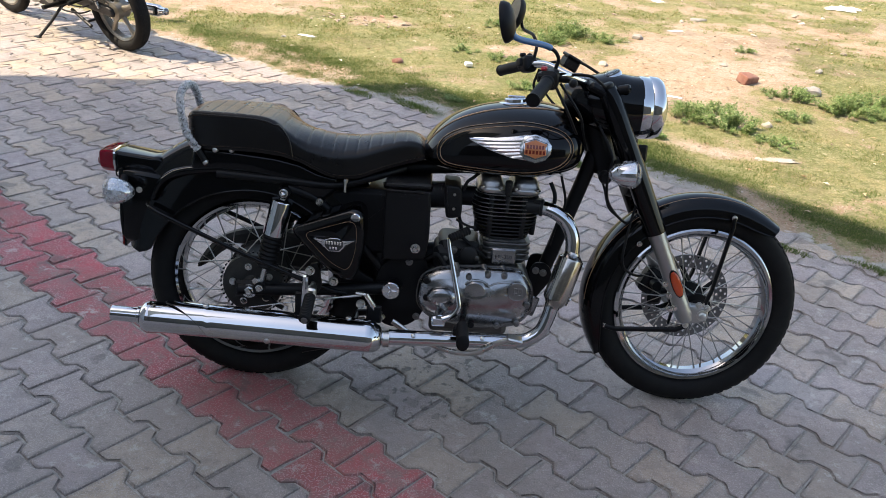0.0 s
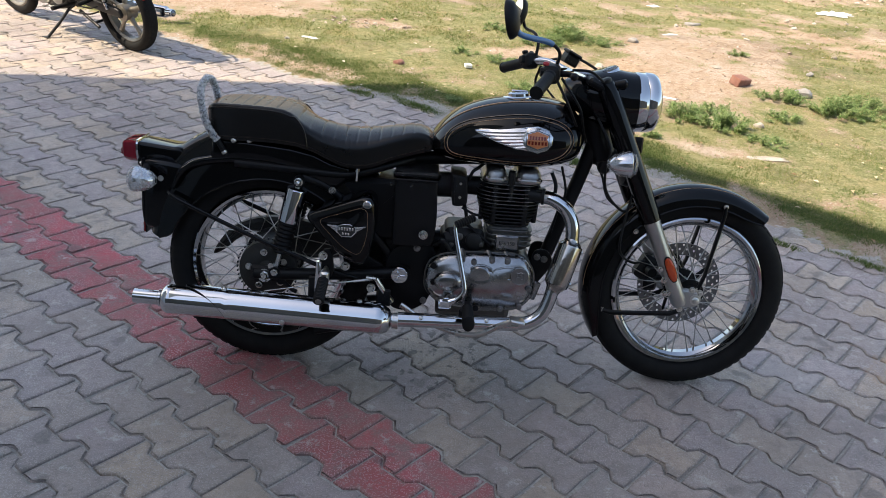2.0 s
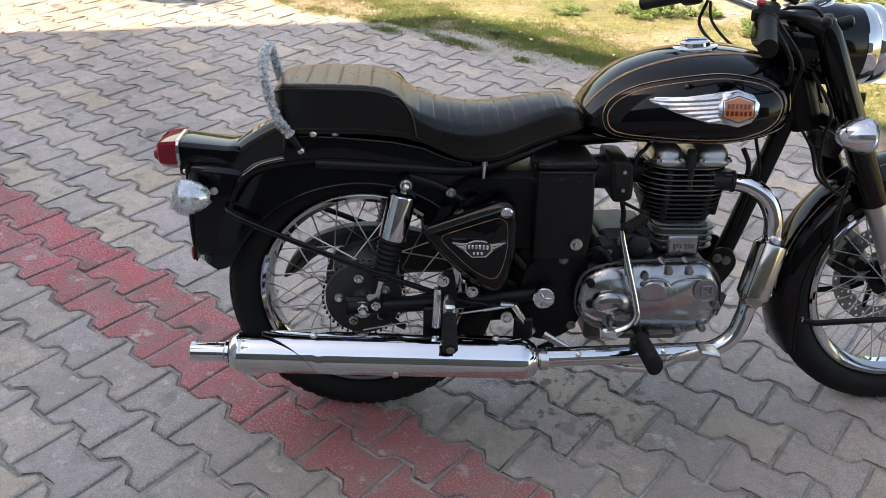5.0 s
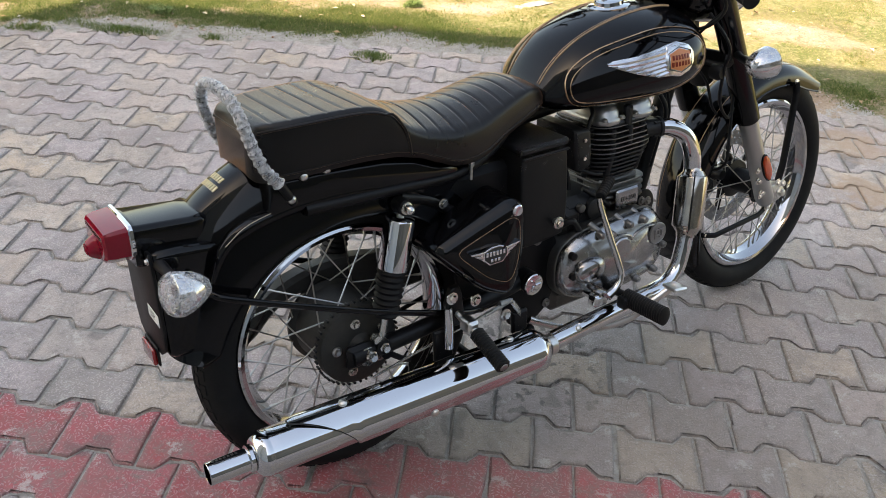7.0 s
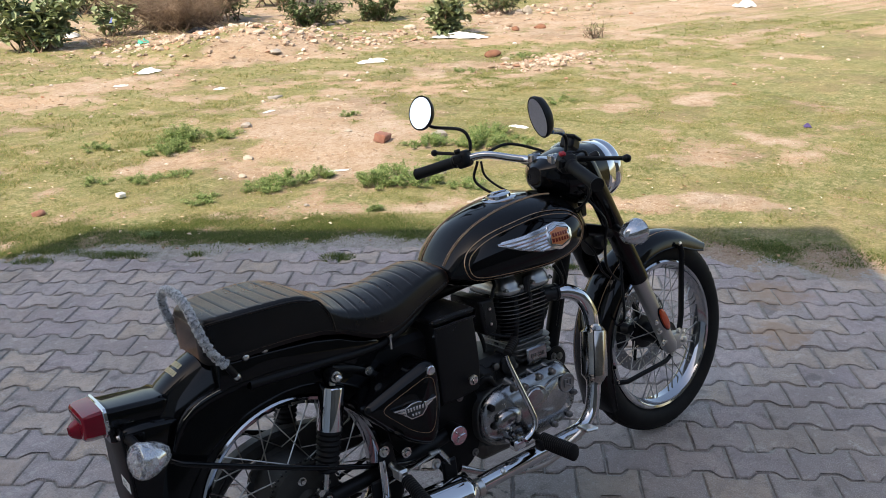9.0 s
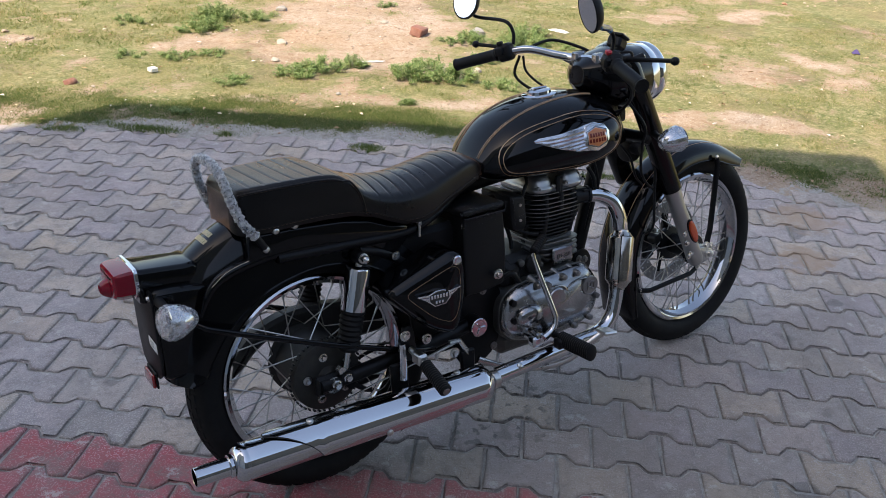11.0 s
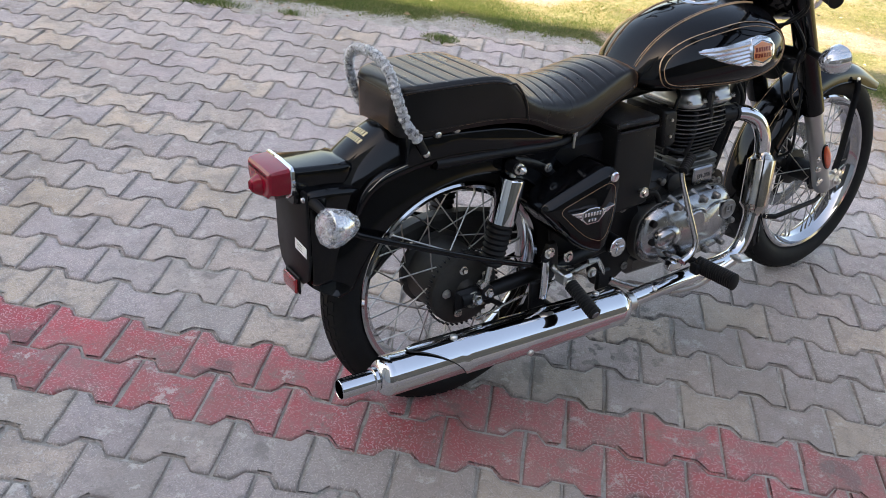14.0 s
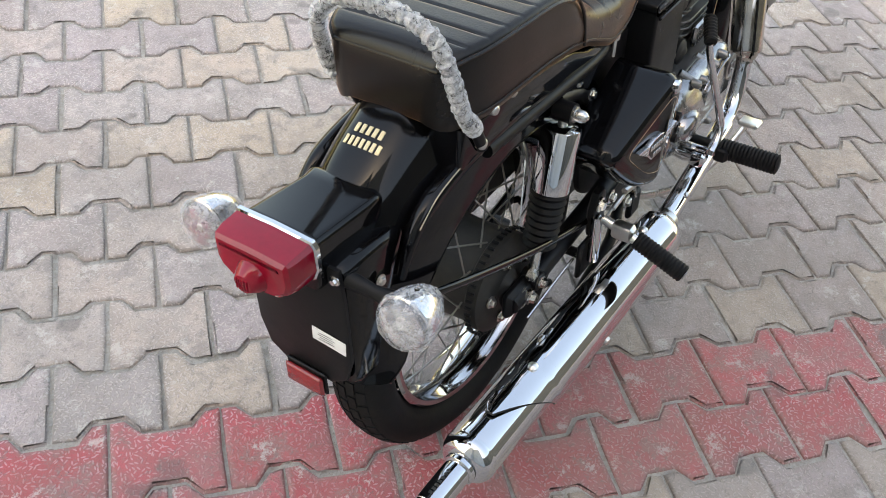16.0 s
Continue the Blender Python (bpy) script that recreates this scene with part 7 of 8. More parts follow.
# dark tubes stand in for the shade beneath the shield's rims
for pick in ([r[-1] for r in rsh], [r[0] for r in rsh[6:]], rsh[-1]):
    ax = [M0 + md * (Vector(p) - M0).dot(md) for p in pick]
    bp("shield_gap_shade", tube([a + (Vector(p) - a) * 0.955 for a, p in zip(ax, pick)], 0.0021, 6), FIN, "dark strip painting the shade under the shield's edge", muff)
for s, an in ((0.330, -0.42), (0.515, 1.45), (0.10, 1.6)):
    q = M0 + md * s + Vector((0, -math.cos(an), math.sin(an))) * 0.0528
    bp("shield_bolt", lathe([(-0.002, 0.0085), (0.003, 0.0085), (0.005, 0.006), (0.0065, 0.003)], q, (0, -math.cos(an), math.sin(an)), 16), STEEL, "", muff)
bp("silencer_clamp", lathe([(-0.022, 0.0245), (-0.004, 0.0245)], M0, ma, 24), STEEL, "", muff)
bp("hanger", box((0.165, -0.150, 0.300), (0.050, 0.010, 0.075), 0.004), SATIN, "", muff)
bp("hanger", box((0.375, -0.150, 0.282), (0.045, 0.012, 0.055), 0.005), SATIN, "", muff)

# foot rests, pedal, stands
peg = bp("footrest", join(tube([(0.640, -0.08, 0.285), (0.640, -0.235, 0.288)], 0.010, 12), box((0.625, -0.235, 0.283), (0.03, 0.03, 0.03), 0.006)), SATIN, "rider's folding footrest with ribbed rubber")
kp = [Vector((0.636, -0.225 - 0.125 * k / 34, 0.288 + 0.004 * k / 34)) for k in range(35)]
bp("footrest_rubber", tube(kp, [(0.0235 if k % 2 else 0.0212) if 0 < k < 34 else 0.014 for k in range(35)], 18, flat=0.78), GRIP, "ribbed black rubber", peg)
peg2 = bp("pillion_footrest", join(tube([(0.196, -0.165, 0.372), (0.194, -0.235, 0.352)], 0.009, 12), box((0.196, -0.205, 0.362), (0.026, 0.040, 0.030), 0.006)), STEEL, "pillion footrest with ribbed rubber")
e0, e1 = Vector((0.195, -0.230, 0.356)), Vector((0.193, -0.325, 0.322))
bp("footrest_rubber", tube([e0 + (e1 - e0) * k / 30 for k in range(31)], [(0.0170 if k % 2 else 0.0152) if 0 < k < 30 else 0.0140 for k in range(31)], 18), GRIP, "ribbed black rubber", peg2)
bp("rubber_end", lathe([(0, 0.0095), (0.0015, 0.009)], e1 + (e1 - e0).normalized() * 0.0005, tuple(e1 - e0), 20), ALLOY, "", peg2)
bp("footrest_hanger", join(slab([(0.172, 0.395), (0.185, 0.428), (0.205, 0.432), (0.212, 0.415), (0.218, 0.360), (0.205, 0.335), (0.178, 0.338)], -0.140, -0.158, 0.004, both=True)), SATIN, "", peg2)
bp("hanger_tube", tube([(0.172, -0.162, 0.392), (0.171, -0.164, 0.345), (0.169, -0.165, 0.296)], [0.0095, 0.0105, 0.0105], 16), CHROME, "chrome footrest tube", peg2)
for p in ((0.252, -0.150, 0.378), (0.184, -0.160, 0.41), (0.335, -0.150, 0.312)):
    bp("bolt", bolt(p, (0, -1, 0), 0.0095, 0.010), STEEL, "", peg2)
pedal = bp("brake_pedal", join(pipe([(0.780, -0.232, 0.264), (0.735, -0.222, 0.240), (0.690, -0.205, 0.205), (0.640, -0.185, 0.190), (0.580, -0.165, 0.192), (0.50, -0.14, 0.215), (0.43, -0.12, 0.25)], [0.010, 0.009, 0.0085, 0.0085, 0.0085, 0.009, 0.010], 12, flat=0.7), tube([(0.40, -0.135, 0.262), (0.378, -0.150, 0.300), (0.350, -0.155, 0.345)], [0.012, 0.010, 0.008], 10, flat=0.5), tube([(0.350, -0.155, 0.345), (0.320, -0.150, 0.345)], 0.007, 8)), STEEL, "bare steel rear brake pedal")
bp("pedal_pad", box((0.790, -0.240, 0.270), (0.046, 0.044, 0.010), 0.004, pose(0, 0, 0, 0, 10, 0)), STEEL, "steel pedal pad", pedal)
bp("brake_rod", join(tube([(0.335, -0.150, 0.340), (0.10, -0.135, 0.292), (0.0, -0.13, 0.270)], 0.0028, 8), tube([(0.335, -0.15, 0.34), (0.28, -0.148, 0.329)], 0.0045, 8)), STEEL, "", pedal)
bp("side_stand", join(pipe([(0.58, 0.09, 0.215), (0.62, 0.16, 0.150), (0.655, 0.255, 0.060)], [0.014, 0.012, 0.011], 12), box((0.660, 0.272, 0.052), (0.070, 0.050, 0.010), 0.004, pose(0, 0, 0, 9, 0, 0))), SATIN, "black side stand, down")
bp("centre_stand", join(pipe([(0.46, -0.09, 0.205), (0.36, -0.12, 0.180), (0.22, -0.13, 0.160), (0.16, -0.14, 0.150)], 0.012, 12), pipe([(0.46, 0.09, 0.205), (0.36, 0.12, 0.180), (0.22, 0.13, 0.160), (0.16, 0.14, 0.150)], 0.012, 12), tube([(0.30, -0.12, 0.17), (0.30, 0.12, 0.17)], 0.011, 12)), SATIN, "black centre stand, folded up")
bp("left_footrest", join(tube([(0.640, 0.08, 0.285), (0.640, 0.33, 0.288)], [0.011, 0.018], 14)), GRIP)


# ---- things lying about the waste ground ----
STONE = surface("pale_stone", (0.42, 0.375, 0.32), 0.85, vary=0.25, big=20.0, fine=160.0, grain=0.002)
BRICK = surface("broken_red_brick", (0.26, 0.115, 0.085), 0.9, vary=0.25, big=22.0, fine=180.0, grain=0.002, dust=0.35)
CEMENT = surface("grey_cement_lump", (0.33, 0.31, 0.29), 0.9, vary=0.25, big=18.0, fine=140.0, grain=0.002, dust=0.3)
BROWNROCK = surface("brown_clod", (0.23, 0.11, 0.07), 0.95, vary=0.25, big=12.0, fine=90.0, grain=0.004)
LITTER = surface("white_litter", (0.74, 0.74, 0.72), 0.55, vary=0.10, big=12.0)
BLUEBAG = surface("blue_plastic_bag", (0.06, 0.12, 0.38), 0.4, vary=0.2)
GREENBAG = surface("turquoise_plastic_bag", (0.06, 0.48, 0.36), 0.4, vary=0.2)
PURPLE = surface("purple_rag", (0.07, 0.05, 0.17), 0.8, vary=0.2)
BLACKBAG = surface("black_plastic_bag", (0.02, 0.02, 0.022), 0.35, vary=0.2)


def lump(seed, size, rough=0.3, flat=1.0, cuts=2):
    """An uneven stone: a ball pushed about, with broken flats."""
    bm = bmesh.new()
    bmesh.ops.create_icosphere(bm, subdivisions=cuts, radius=0.5)
    rng = random.Random(seed)
    off = Vector((rng.uniform(-9, 9), rng.uniform(-9, 9), rng.uniform(-9, 9)))
    planes = [(Vector((rng.gauss(0, 1), rng.gauss(0, 1), rng.gauss(0, 1))).normalized(), rng.uniform(0.28, 0.42)) for _ in range(7)]
    for v in bm.verts:
        p = v.co.copy()
        for n, d in planes:
            over = p.dot(n) - d
            if over > 0:
                p -= n * over * 0.9
        p *= 1 + rough * noise.noise(p * 3.0 + off)
        v.co = Vector((p.x * size[0], p.y * size[1], p.z * size[2] * flat))
    vf = ([tuple(v.co) for v in bm.verts], [tuple(q.index for q in f.verts) for f in bm.faces])
    bm.free()
    return vf


def stone(name, x, y, size, mat, label, category, turn=0.0, tilt=0.0, group="", sink=0.25, rough=0.25, z0=None):
    ob = new(name, mesh_of(name, lump(int(abs(x * 91 + y * 37) * 10), size, rough), 38))
    ob.data.materials.append(mat)
    ob.matrix_basis = pose(x, y, (ground_z(x, y) if z0 is None else z0) + size[2] * (0.42 - sink), tilt, 0, turn)
    return tagged(ob, label, category, group)


def broken_brick(x, y, size, turn, tilt, mat, label):
    vf = box((0, 0, 0), size, 0.006)
    rng = random.Random(int(x * 100))
    vs = []
    for v in vf[0]:
        p = Vector(v)
        if p.x > size[0] * 0.2:
            p.x -= 0.03 * (0.5 + noise.noise(p * 25)) + 0.02 * (p.z / size[2])
        p += Vector((1, 1, 1)) * 0.003 * noise.noise(p * 60)
        vs.append(p)
    ob = new("brick", mesh_of("brick", (vs, vf[1]), 38))
    ob.data.materials.append(mat)
    ob.matrix_basis = pose(x, y, ground_z(x, y) + size[2] * 0.42, tilt, 4, turn)
    return tagged(ob, label, "brick", "broken bricks")


broken_brick(2.901, 3.85, (0.145, 0.091, 0.068), 35, 14, BRICK, "broken red brick lying tilted on bare soil")
broken_brick(0.271, 6.37, (0.191, 0.096, 0.07), 10, 0, BRICK, "whole red brick lying in dry grass")
broken_brick(0.422, 6.43, (0.087, 0.087, 0.069), 70, 8, BRICK, "broken red brick lying in dry grass")
broken_brick(-0.749, 7.72, (0.169, 0.093, 0.076), -20, 5, BRICK, "dusty red brick in dry grass")
broken_brick(-1.451, 8.06, (0.151, 0.092, 0.075), 40, 5, BRICK, "dusty red brick in dry grass")
for nm, x, y, s, mat, lab in (
        ("stone", 3.304, 3.658, (0.218, 0.145, 0.109), CEMENT, "pale grey cement lump among weeds"), ("stone", 0.371, 3.795, (0.11, 0.083, 0.069), BRICK, "small orange stone on the grass"),
        ("stone", 2.339, 5.02, (0.142, 0.107, 0.08), CEMENT, "grey stone on bare soil"), ("stone", 3.126, 6, (0.225, 0.138, 0.052), CEMENT, "flat grey stone in dry grass"),
        ("stone", 6.23, 6.39, (0.302, 0.218, 0.151), BROWNROCK, "dark brown clod of earth"), ("stone", 9.52, 9.32, (0.268, 0.191, 0.23), STONE, "white stone at the edge of scrub"),
        ("stone", 2.835, 4.236, (0.081, 0.063, 0.045), STONE, "small stone on bare soil"), ("stone", 1.886, 4.072, (0.118, 0.082, 0.055), STONE, "small pale stone by the weeds"),
        ("stone", 1.666, 3.727, (0.092, 0.064, 0.046), STONE, "small pale stone by the weeds"), ("stone", 2.728, 2.901, (0.092, 0.074, 0.065), STONE, "small pale stone beside green weeds"),
        ("stone", 3.599, 4.272, (0.089, 0.072, 0.054), CEMENT, "small grey stone on bare soil"), ("stone", 4.383, 8.33, (0.367, 0.179, 0.098), CEMENT, "grey slab of rubble on a sand heap"),
        ("stone", 1.689, 2.902, (0.047, 0.037, 0.028), CEMENT, "tiny dark stone in the grass"), ("stone", -0.504, 4.322, (0.064, 0.046, 0.036), CEMENT, "small dark stone in the grass"),
        ("stone", 8.43, 7.87, (0.239, 0.16, 0.128), BROWNROCK, "brown clod of earth"), ("stone", 8.03, 7.95, (0.176, 0.16, 0.112), BROWNROCK, "small brown clod of earth")):
    stone(nm, x, y, tuple(q * 0.82 for q in s), mat, lab, "stone", turn=(x * 57) % 180, group="stones")


def scrap(name, x, y, size, mat, label, category="litter", turn=0.0, lift=0.0, seed=1):
    """A crumpled piece of plastic or paper lying on the ground."""
    rng = random.Random(seed + int(x * 10))
    rows = []
    for i in range(9):
        row = []
        for j in range(9):
            u, v = i / 8 - 0.5, j / 8 - 0.5
            e = 1 - max(abs(u), abs(v)) * 2
            row.append((u * size[0] * (1 + 0.2 * rng.uniform(-1, 1)), v * size[1] * (1 + 0.2 * rng.uniform(-1, 1)), size[2] * (0.15 + 0.85 * e) * rng.uniform(0.35, 1.0)))
        rows.append(row)
    ob = new(name, mesh_of(name, thick(rows, 0.002), 30))
    ob.data.materials.append(mat)
    ob.matrix_basis = pose(x, y, ground_z(x, y) + lift, 0, 0, turn)
    return tagged(ob, label, category, "litter")


ob = new("litter_carton", mesh_of("litter_carton", box((0, 0, 0.014), (0.052, 0.040, 0.026), 0.004), 40))
ob.data.materials.append(LITTER)
ob.matrix_basis = pose(0.875, 3.819, ground_z(0.875, 3.819) + 0.008, 6, 4, 20)
tagged(ob, "small crushed white carton on the grass", "litter", "litter")
for nm, x, y, s, mat, lab in (
        ("litter_sheet", -0.335, 4.372, (0.127, 0.045, 0.011), LITTER, "white scrap lying on the grass"), ("litter_sheet", -1.088, 8.01, (0.52, 0.185, 0.05), LITTER, "white plastic sheet in dry grass"),
        ("litter_bag", 4.925, 7.06, (0.284, 0.15, 0.058), LITTER, "crumpled white bag in dry grass"), ("litter_bag", 2.758, 8.25, (0.28, 0.165, 0.074), LITTER, "crumpled white bag in dry grass"),
        ("litter_bag", 3.894, 12.59, (0.25, 0.221, 0.25), BLUEBAG, "blue plastic bag caught in scrub"), ("litter_bag", 3.603, 10.68, (0.201, 0.155, 0.093), GREENBAG, "turquoise plastic bag on the ground"),
        ("litter_bag", 5.06, 7.13, (0.25, 0.117, 0.042), LITTER, "white scrap in dry grass"), ("rag", 5.66, 1.988, (0.062, 0.055, 0.045), PURPLE, "small purple rag on the grass"),
        ("litter_sheet", 2.933, 6.79, (0.111, 0.085, 0.026), LITTER, "white scrap in dry grass"), ("litter_sheet", 4.013, 3.533, (0.154, 0.063, 0.027), LITTER, "white scrap beside weeds"),
        ("litter_bag", 12.58, 7.28, (0.328, 0.235, 0.203), LITTER, "white bag on bare ground"), ("litter_sheet", 2.569, 2.283, (0.215, 0.061, 0.019), STONE, "flat pale chip of stone on the grass"),
        ("litter_sheet", 2.231, 3.444, (0.184, 0.032, 0.011), LITTER, "thin pale stick beside weeds"), ("litter_bag", 4.646, 11.2, (0.319, 0.19, 0.121), BLACKBAG, "black plastic bag on rubble"),
        ("litter_bag", 6.93, 7.88, (0.727, 0.202, 0.113), LITTER, "white sacking under a leafy plant"), ("litter_bag", 3.068, 12.05, (0.225, 0.187, 0.15), LITTER, "white bag in the scrub"),
        ("litter_sheet", 2.235, 7.67, (0.134, 0.084, 0.025), LITTER, "white scrap in dry grass"), ("litter_sheet", 2.773, 5.44, (0.141, 0.035, 0.018), LITTER, "pale stick on the soil")):
    scrap(nm, x, y, s, mat, lab, turn=(x * 71) % 180)


def scatter(name, count, seed, place, size, mats, label, category, cuts=1):
    """Many small stones in one sheet of rubble."""
    rng = random.Random(seed)
    vs, fs = [], []
    kinds = [lump(seed + k, (1, 1, 1), 0.3, 0.7, cuts) for k in range(5)]
    made = 0
    while made < count:
        q = place(rng)
        if q is None:
            continue
        x, y = q
        s = size[0] + (size[1] - size[0]) * rng.random() ** 2.5
        m = pose(x, y, ground_z(x, y) + s * 0.12, rng.uniform(-20, 20), rng.uniform(-20, 20), rng.uniform(0, 360))
        kv, kf = kinds[made % 5]
        k = len(vs)
        sx, sy = s * rng.uniform(0.7, 1.4), s * rng.uniform(0.7, 1.2)
        vs.extend(tuple(m @ Vector((v[0] * sx, v[1] * sy, v[2] * s * 0.8))) for v in kv)
        fs.extend(tuple(i + k for i in f) for f in kf)
        made += 1
    me = bpy.data.meshes.new(name)
    me.from_pydata(vs, [], fs)
    me.materials.append(mats)
    return tagged(new(name, me), label, category, kind="stuff")


m, nt, b = tree("mixed_rubble")
geo = nt.nodes.new("ShaderNodeNewGeometry")
col = ramp(nt, geo.outputs["Random Per Island"], [(0.0, (0.25, 0.18, 0.13)), (0.35, (0.40, 0.31, 0.24)), (0.6, (0.54, 0.47, 0.40)), (0.8, (0.50, 0.36, 0.27)), (0.93, (0.40, 0.20, 0.13)), (1.0, (0.72, 0.70, 0.66))])
nn = noise_tex(nt, geo.outputs["Position"], 90.0, 4.0)
link(nt, mix(nt, remap(nt, nn, 0.4, 0.7, 0.0, 0.35), col, (0.25, 0.20, 0.16)), b.inputs["Base Color"])
b.inputs["Roughness"].default_value = 0.9
RUBBLE = m


def in_soil(rng):
    x, y = rng.uniform(-2.2, 5.2), rng.uniform(0.4, 7.5)
    if edge_gap(x, y) < 0.03 or rng.random() > bare(x, y) ** 2:
        return None
    return x, y


def in_heap(cx, cy, a, c):
    return lambda rng: (cx + rng.gauss(0, a), cy + rng.gauss(0, c))


scatter("pebbles", 2200, 11, in_soil, (0.005, 0.024), RUBBLE, "small stones strewn over bare soil", "pebbles")
scatter("rubble", 1100, 12, in_heap(4.539, 10.01, 0.797, 0.629), (0.03, 0.13), RUBBLE, "heap of broken pale masonry", "rubble")
scatter("rubble", 300, 13, in_heap(6.5, 5.66, 0.455, 0.182), (0.02, 0.10), RUBBLE, "strip of broken pale masonry", "rubble")
scatter("rubble", 260, 14, in_heap(5.8, 8.57, 0.774, 0.344), (0.02, 0.10), RUBBLE, "scattered pale masonry chips", "rubble")
scatter("rubble", 60, 15, in_heap(0.041, 5.04, 0.173, 0.096), (0.015, 0.06), RUBBLE, "few pale chips in the grass", "rubble")
scatter("rubble", 110, 16, in_heap(9.16, 9.26, 1.32, 0.743), (0.04, 0.18), RUBBLE, "scattered pale masonry chips", "rubble")


def anywhere(rng):
    x, y = rng.uniform(-3.5, 9.0), rng.uniform(0.5, 13.0)
    return None if edge_gap(x, y) < 0.05 else (x, y)


def far_field(rng):
    x, y = rng.uniform(0.5, 17.0), rng.uniform(3.0, 17.0)
    return None if y + 0.55 * x < 7.0 or edge_gap(x, y) < 0.3 else (x, y)


scatter("debris", 1500, 17, far_field, (0.015, 0.07), RUBBLE, "broken stones and clods strewn over the far ground", "debris")


# dead leaves and paper flecks
rng = random.Random(21)
vs, fs = [], []
while len(fs) < 3000:
    q = anywhere(rng)
    if q is None:
        continue
    s = rng.uniform(0.006, 0.022) * (1.6 if q[1] > 7 else 1.0)
    a = rng.uniform(0, math.tau)
    z = ground_z(*q) + 0.012
    k = len(vs)
    for u, v, h in ((-1, 0, 0.0), (0, -0.45, 0.25), (1, 0, 0.0), (0, 0.45, rng.uniform(0, 0.5))):
        vs.append((q[0] + s * (u * math.cos(a) - v * math.sin(a)), q[1] + s * (u * math.sin(a) + v * math.cos(a)), z + s * h))
    fs.append((k, k + 1, k + 2, k + 3))
me = bpy.data.meshes.new("dead_leaves")
me.from_pydata(vs, [], fs)
m, nt, b = tree("dead_leaf")
geo = nt.nodes.new("ShaderNodeNewGeometry")
link(nt, ramp(nt, geo.outputs["Random Per Island"], [(0.0, (0.16, 0.09, 0.045)), (0.35, (0.34, 0.22, 0.12)), (0.7, (0.50, 0.39, 0.24)), (0.95, (0.58, 0.50, 0.38)), (1.0, (0.74, 0.72, 0.68))]), b.inputs["Base Color"])
b.inputs["Roughness"].default_value = 0.8
me.materials.append(m)
tagged(new("dead_leaves", me), "dead leaves and scraps strewn over the grass", "leaf litter", kind="stuff")


def leaf_material(name, stops):
    m, nt, b = tree(name)
    geo = nt.nodes.new("ShaderNodeNewGeometry")
    link(nt, ramp(nt, geo.outputs["Random Per Island"], stops), b.inputs["Base Color"])
    b.inputs["Roughness"].default_value = 0.55
    b.inputs["Specular IOR Level"].default_value = 0.3
    return m


WEED = leaf_material("weed_leaf", [(0.0, (0.085, 0.155, 0.045)), (0.4, (0.15, 0.235, 0.072)), (0.8, (0.235, 0.31, 0.115)), (1.0, (0.35, 0.37, 0.17))])
SHRUB = leaf_material("shrub_leaf", [(0.0, (0.04, 0.075, 0.03)), (0.5, (0.075, 0.115, 0.045)), (1.0, (0.13, 0.17, 0.075))])
BROADLEAF = leaf_material("milkweed_leaf", [(0.0, (0.11, 0.16, 0.075)), (0.5, (0.22, 0.27, 0.14)), (1.0, (0.40, 0.43, 0.27))])
TWIG = leaf_material("dry_twig", [(0.0, (0.10, 0.065, 0.045)), (0.5, (0.17, 0.115, 0.08)), (1.0, (0.27, 0.20, 0.14))])


def leaf(vs, fs, base, way, up, length, width, fold=0.25):
    side = way.cross(up)
    side = side.normalized() if side.length > 1e-6 else Vector((1, 0, 0))
    up = side.cross(way).normalized()
    k = len(vs)
    p = [base, base + way * length * 0.35 + side * width * 0.5 + up * fold * width, base + way * length * 0.75 + side * width * 0.38 + up * fold * width * 0.5, base + way * length - up * length * 0.1,
         base + way * length * 0.75 - side * width * 0.38 + up * fold * width * 0.5, base + way * length * 0.35 - side * width * 0.5 + up * fold * width, base + way * length * 0.5]
    vs.extend(tuple(q) for q in p)
    fs.extend([(k, k + 1, k + 6), (k + 1, k + 2, k + 6), (k + 2, k + 3, k + 6), (k + 3, k + 4, k + 6), (k + 4, k + 5, k + 6), (k + 5, k, k + 6)])


def weed(x, y, radius, height, count, seed, label):
    rng = random.Random(seed)
    root = holder("weed", pose(x, y, ground_z(x, y)), label, "weed", "weeds")
    vs, fs, tv = [], [], []
    for _ in range(max(8, count // 7)):
        a, r = rng.uniform(0, math.tau), radius * rng.random() ** 0.55
        tip = Vector((r * math.cos(a), r * math.sin(a), height * 1.15 * rng.uniform(0.45, 1.0) * (1.05 - 0.55 * (r / radius) ** 2)))
        foot = Vector((r * 0.6 * math.cos(a), r * 0.6 * math.sin(a), -0.01))
        tv.append(tube([foot, (foot + tip) / 2 + Vector((0, 0, 0.01)), tip], [0.0022, 0.0018, 0.0010], 5))
        for k in range(84):
            t = rng.uniform(0.15, 1.0) ** 0.8
            p = foot + (tip - foot) * t + Vector((rng.gauss(0, 0.012), rng.gauss(0, 0.012), rng.gauss(0, 0.006)))
            w = Vector((rng.gauss(0, 1), rng.gauss(0, 1), rng.uniform(0.0, 1.1))).normalized()
            leaf(vs, fs, p, w, Vector((0, 0, 1)), rng.uniform(0.008, 0.018) * (0.8 + height * 2.0), rng.uniform(0.005, 0.010) * (0.8 + height * 2.0))
    sv, sf = join(*tv)
    k = len(vs)
    vs.extend(tuple(v) for v in sv)
    fs.extend(tuple(j + k for j in f) for f in sf)
    me = bpy.data.meshes.new("foliage")
    me.from_pydata(vs, [], fs)
    me.materials.append(WEED)
    ob = tagged(new("foliage", me), "", kind="stuff")
    ob.parent = root
    return root


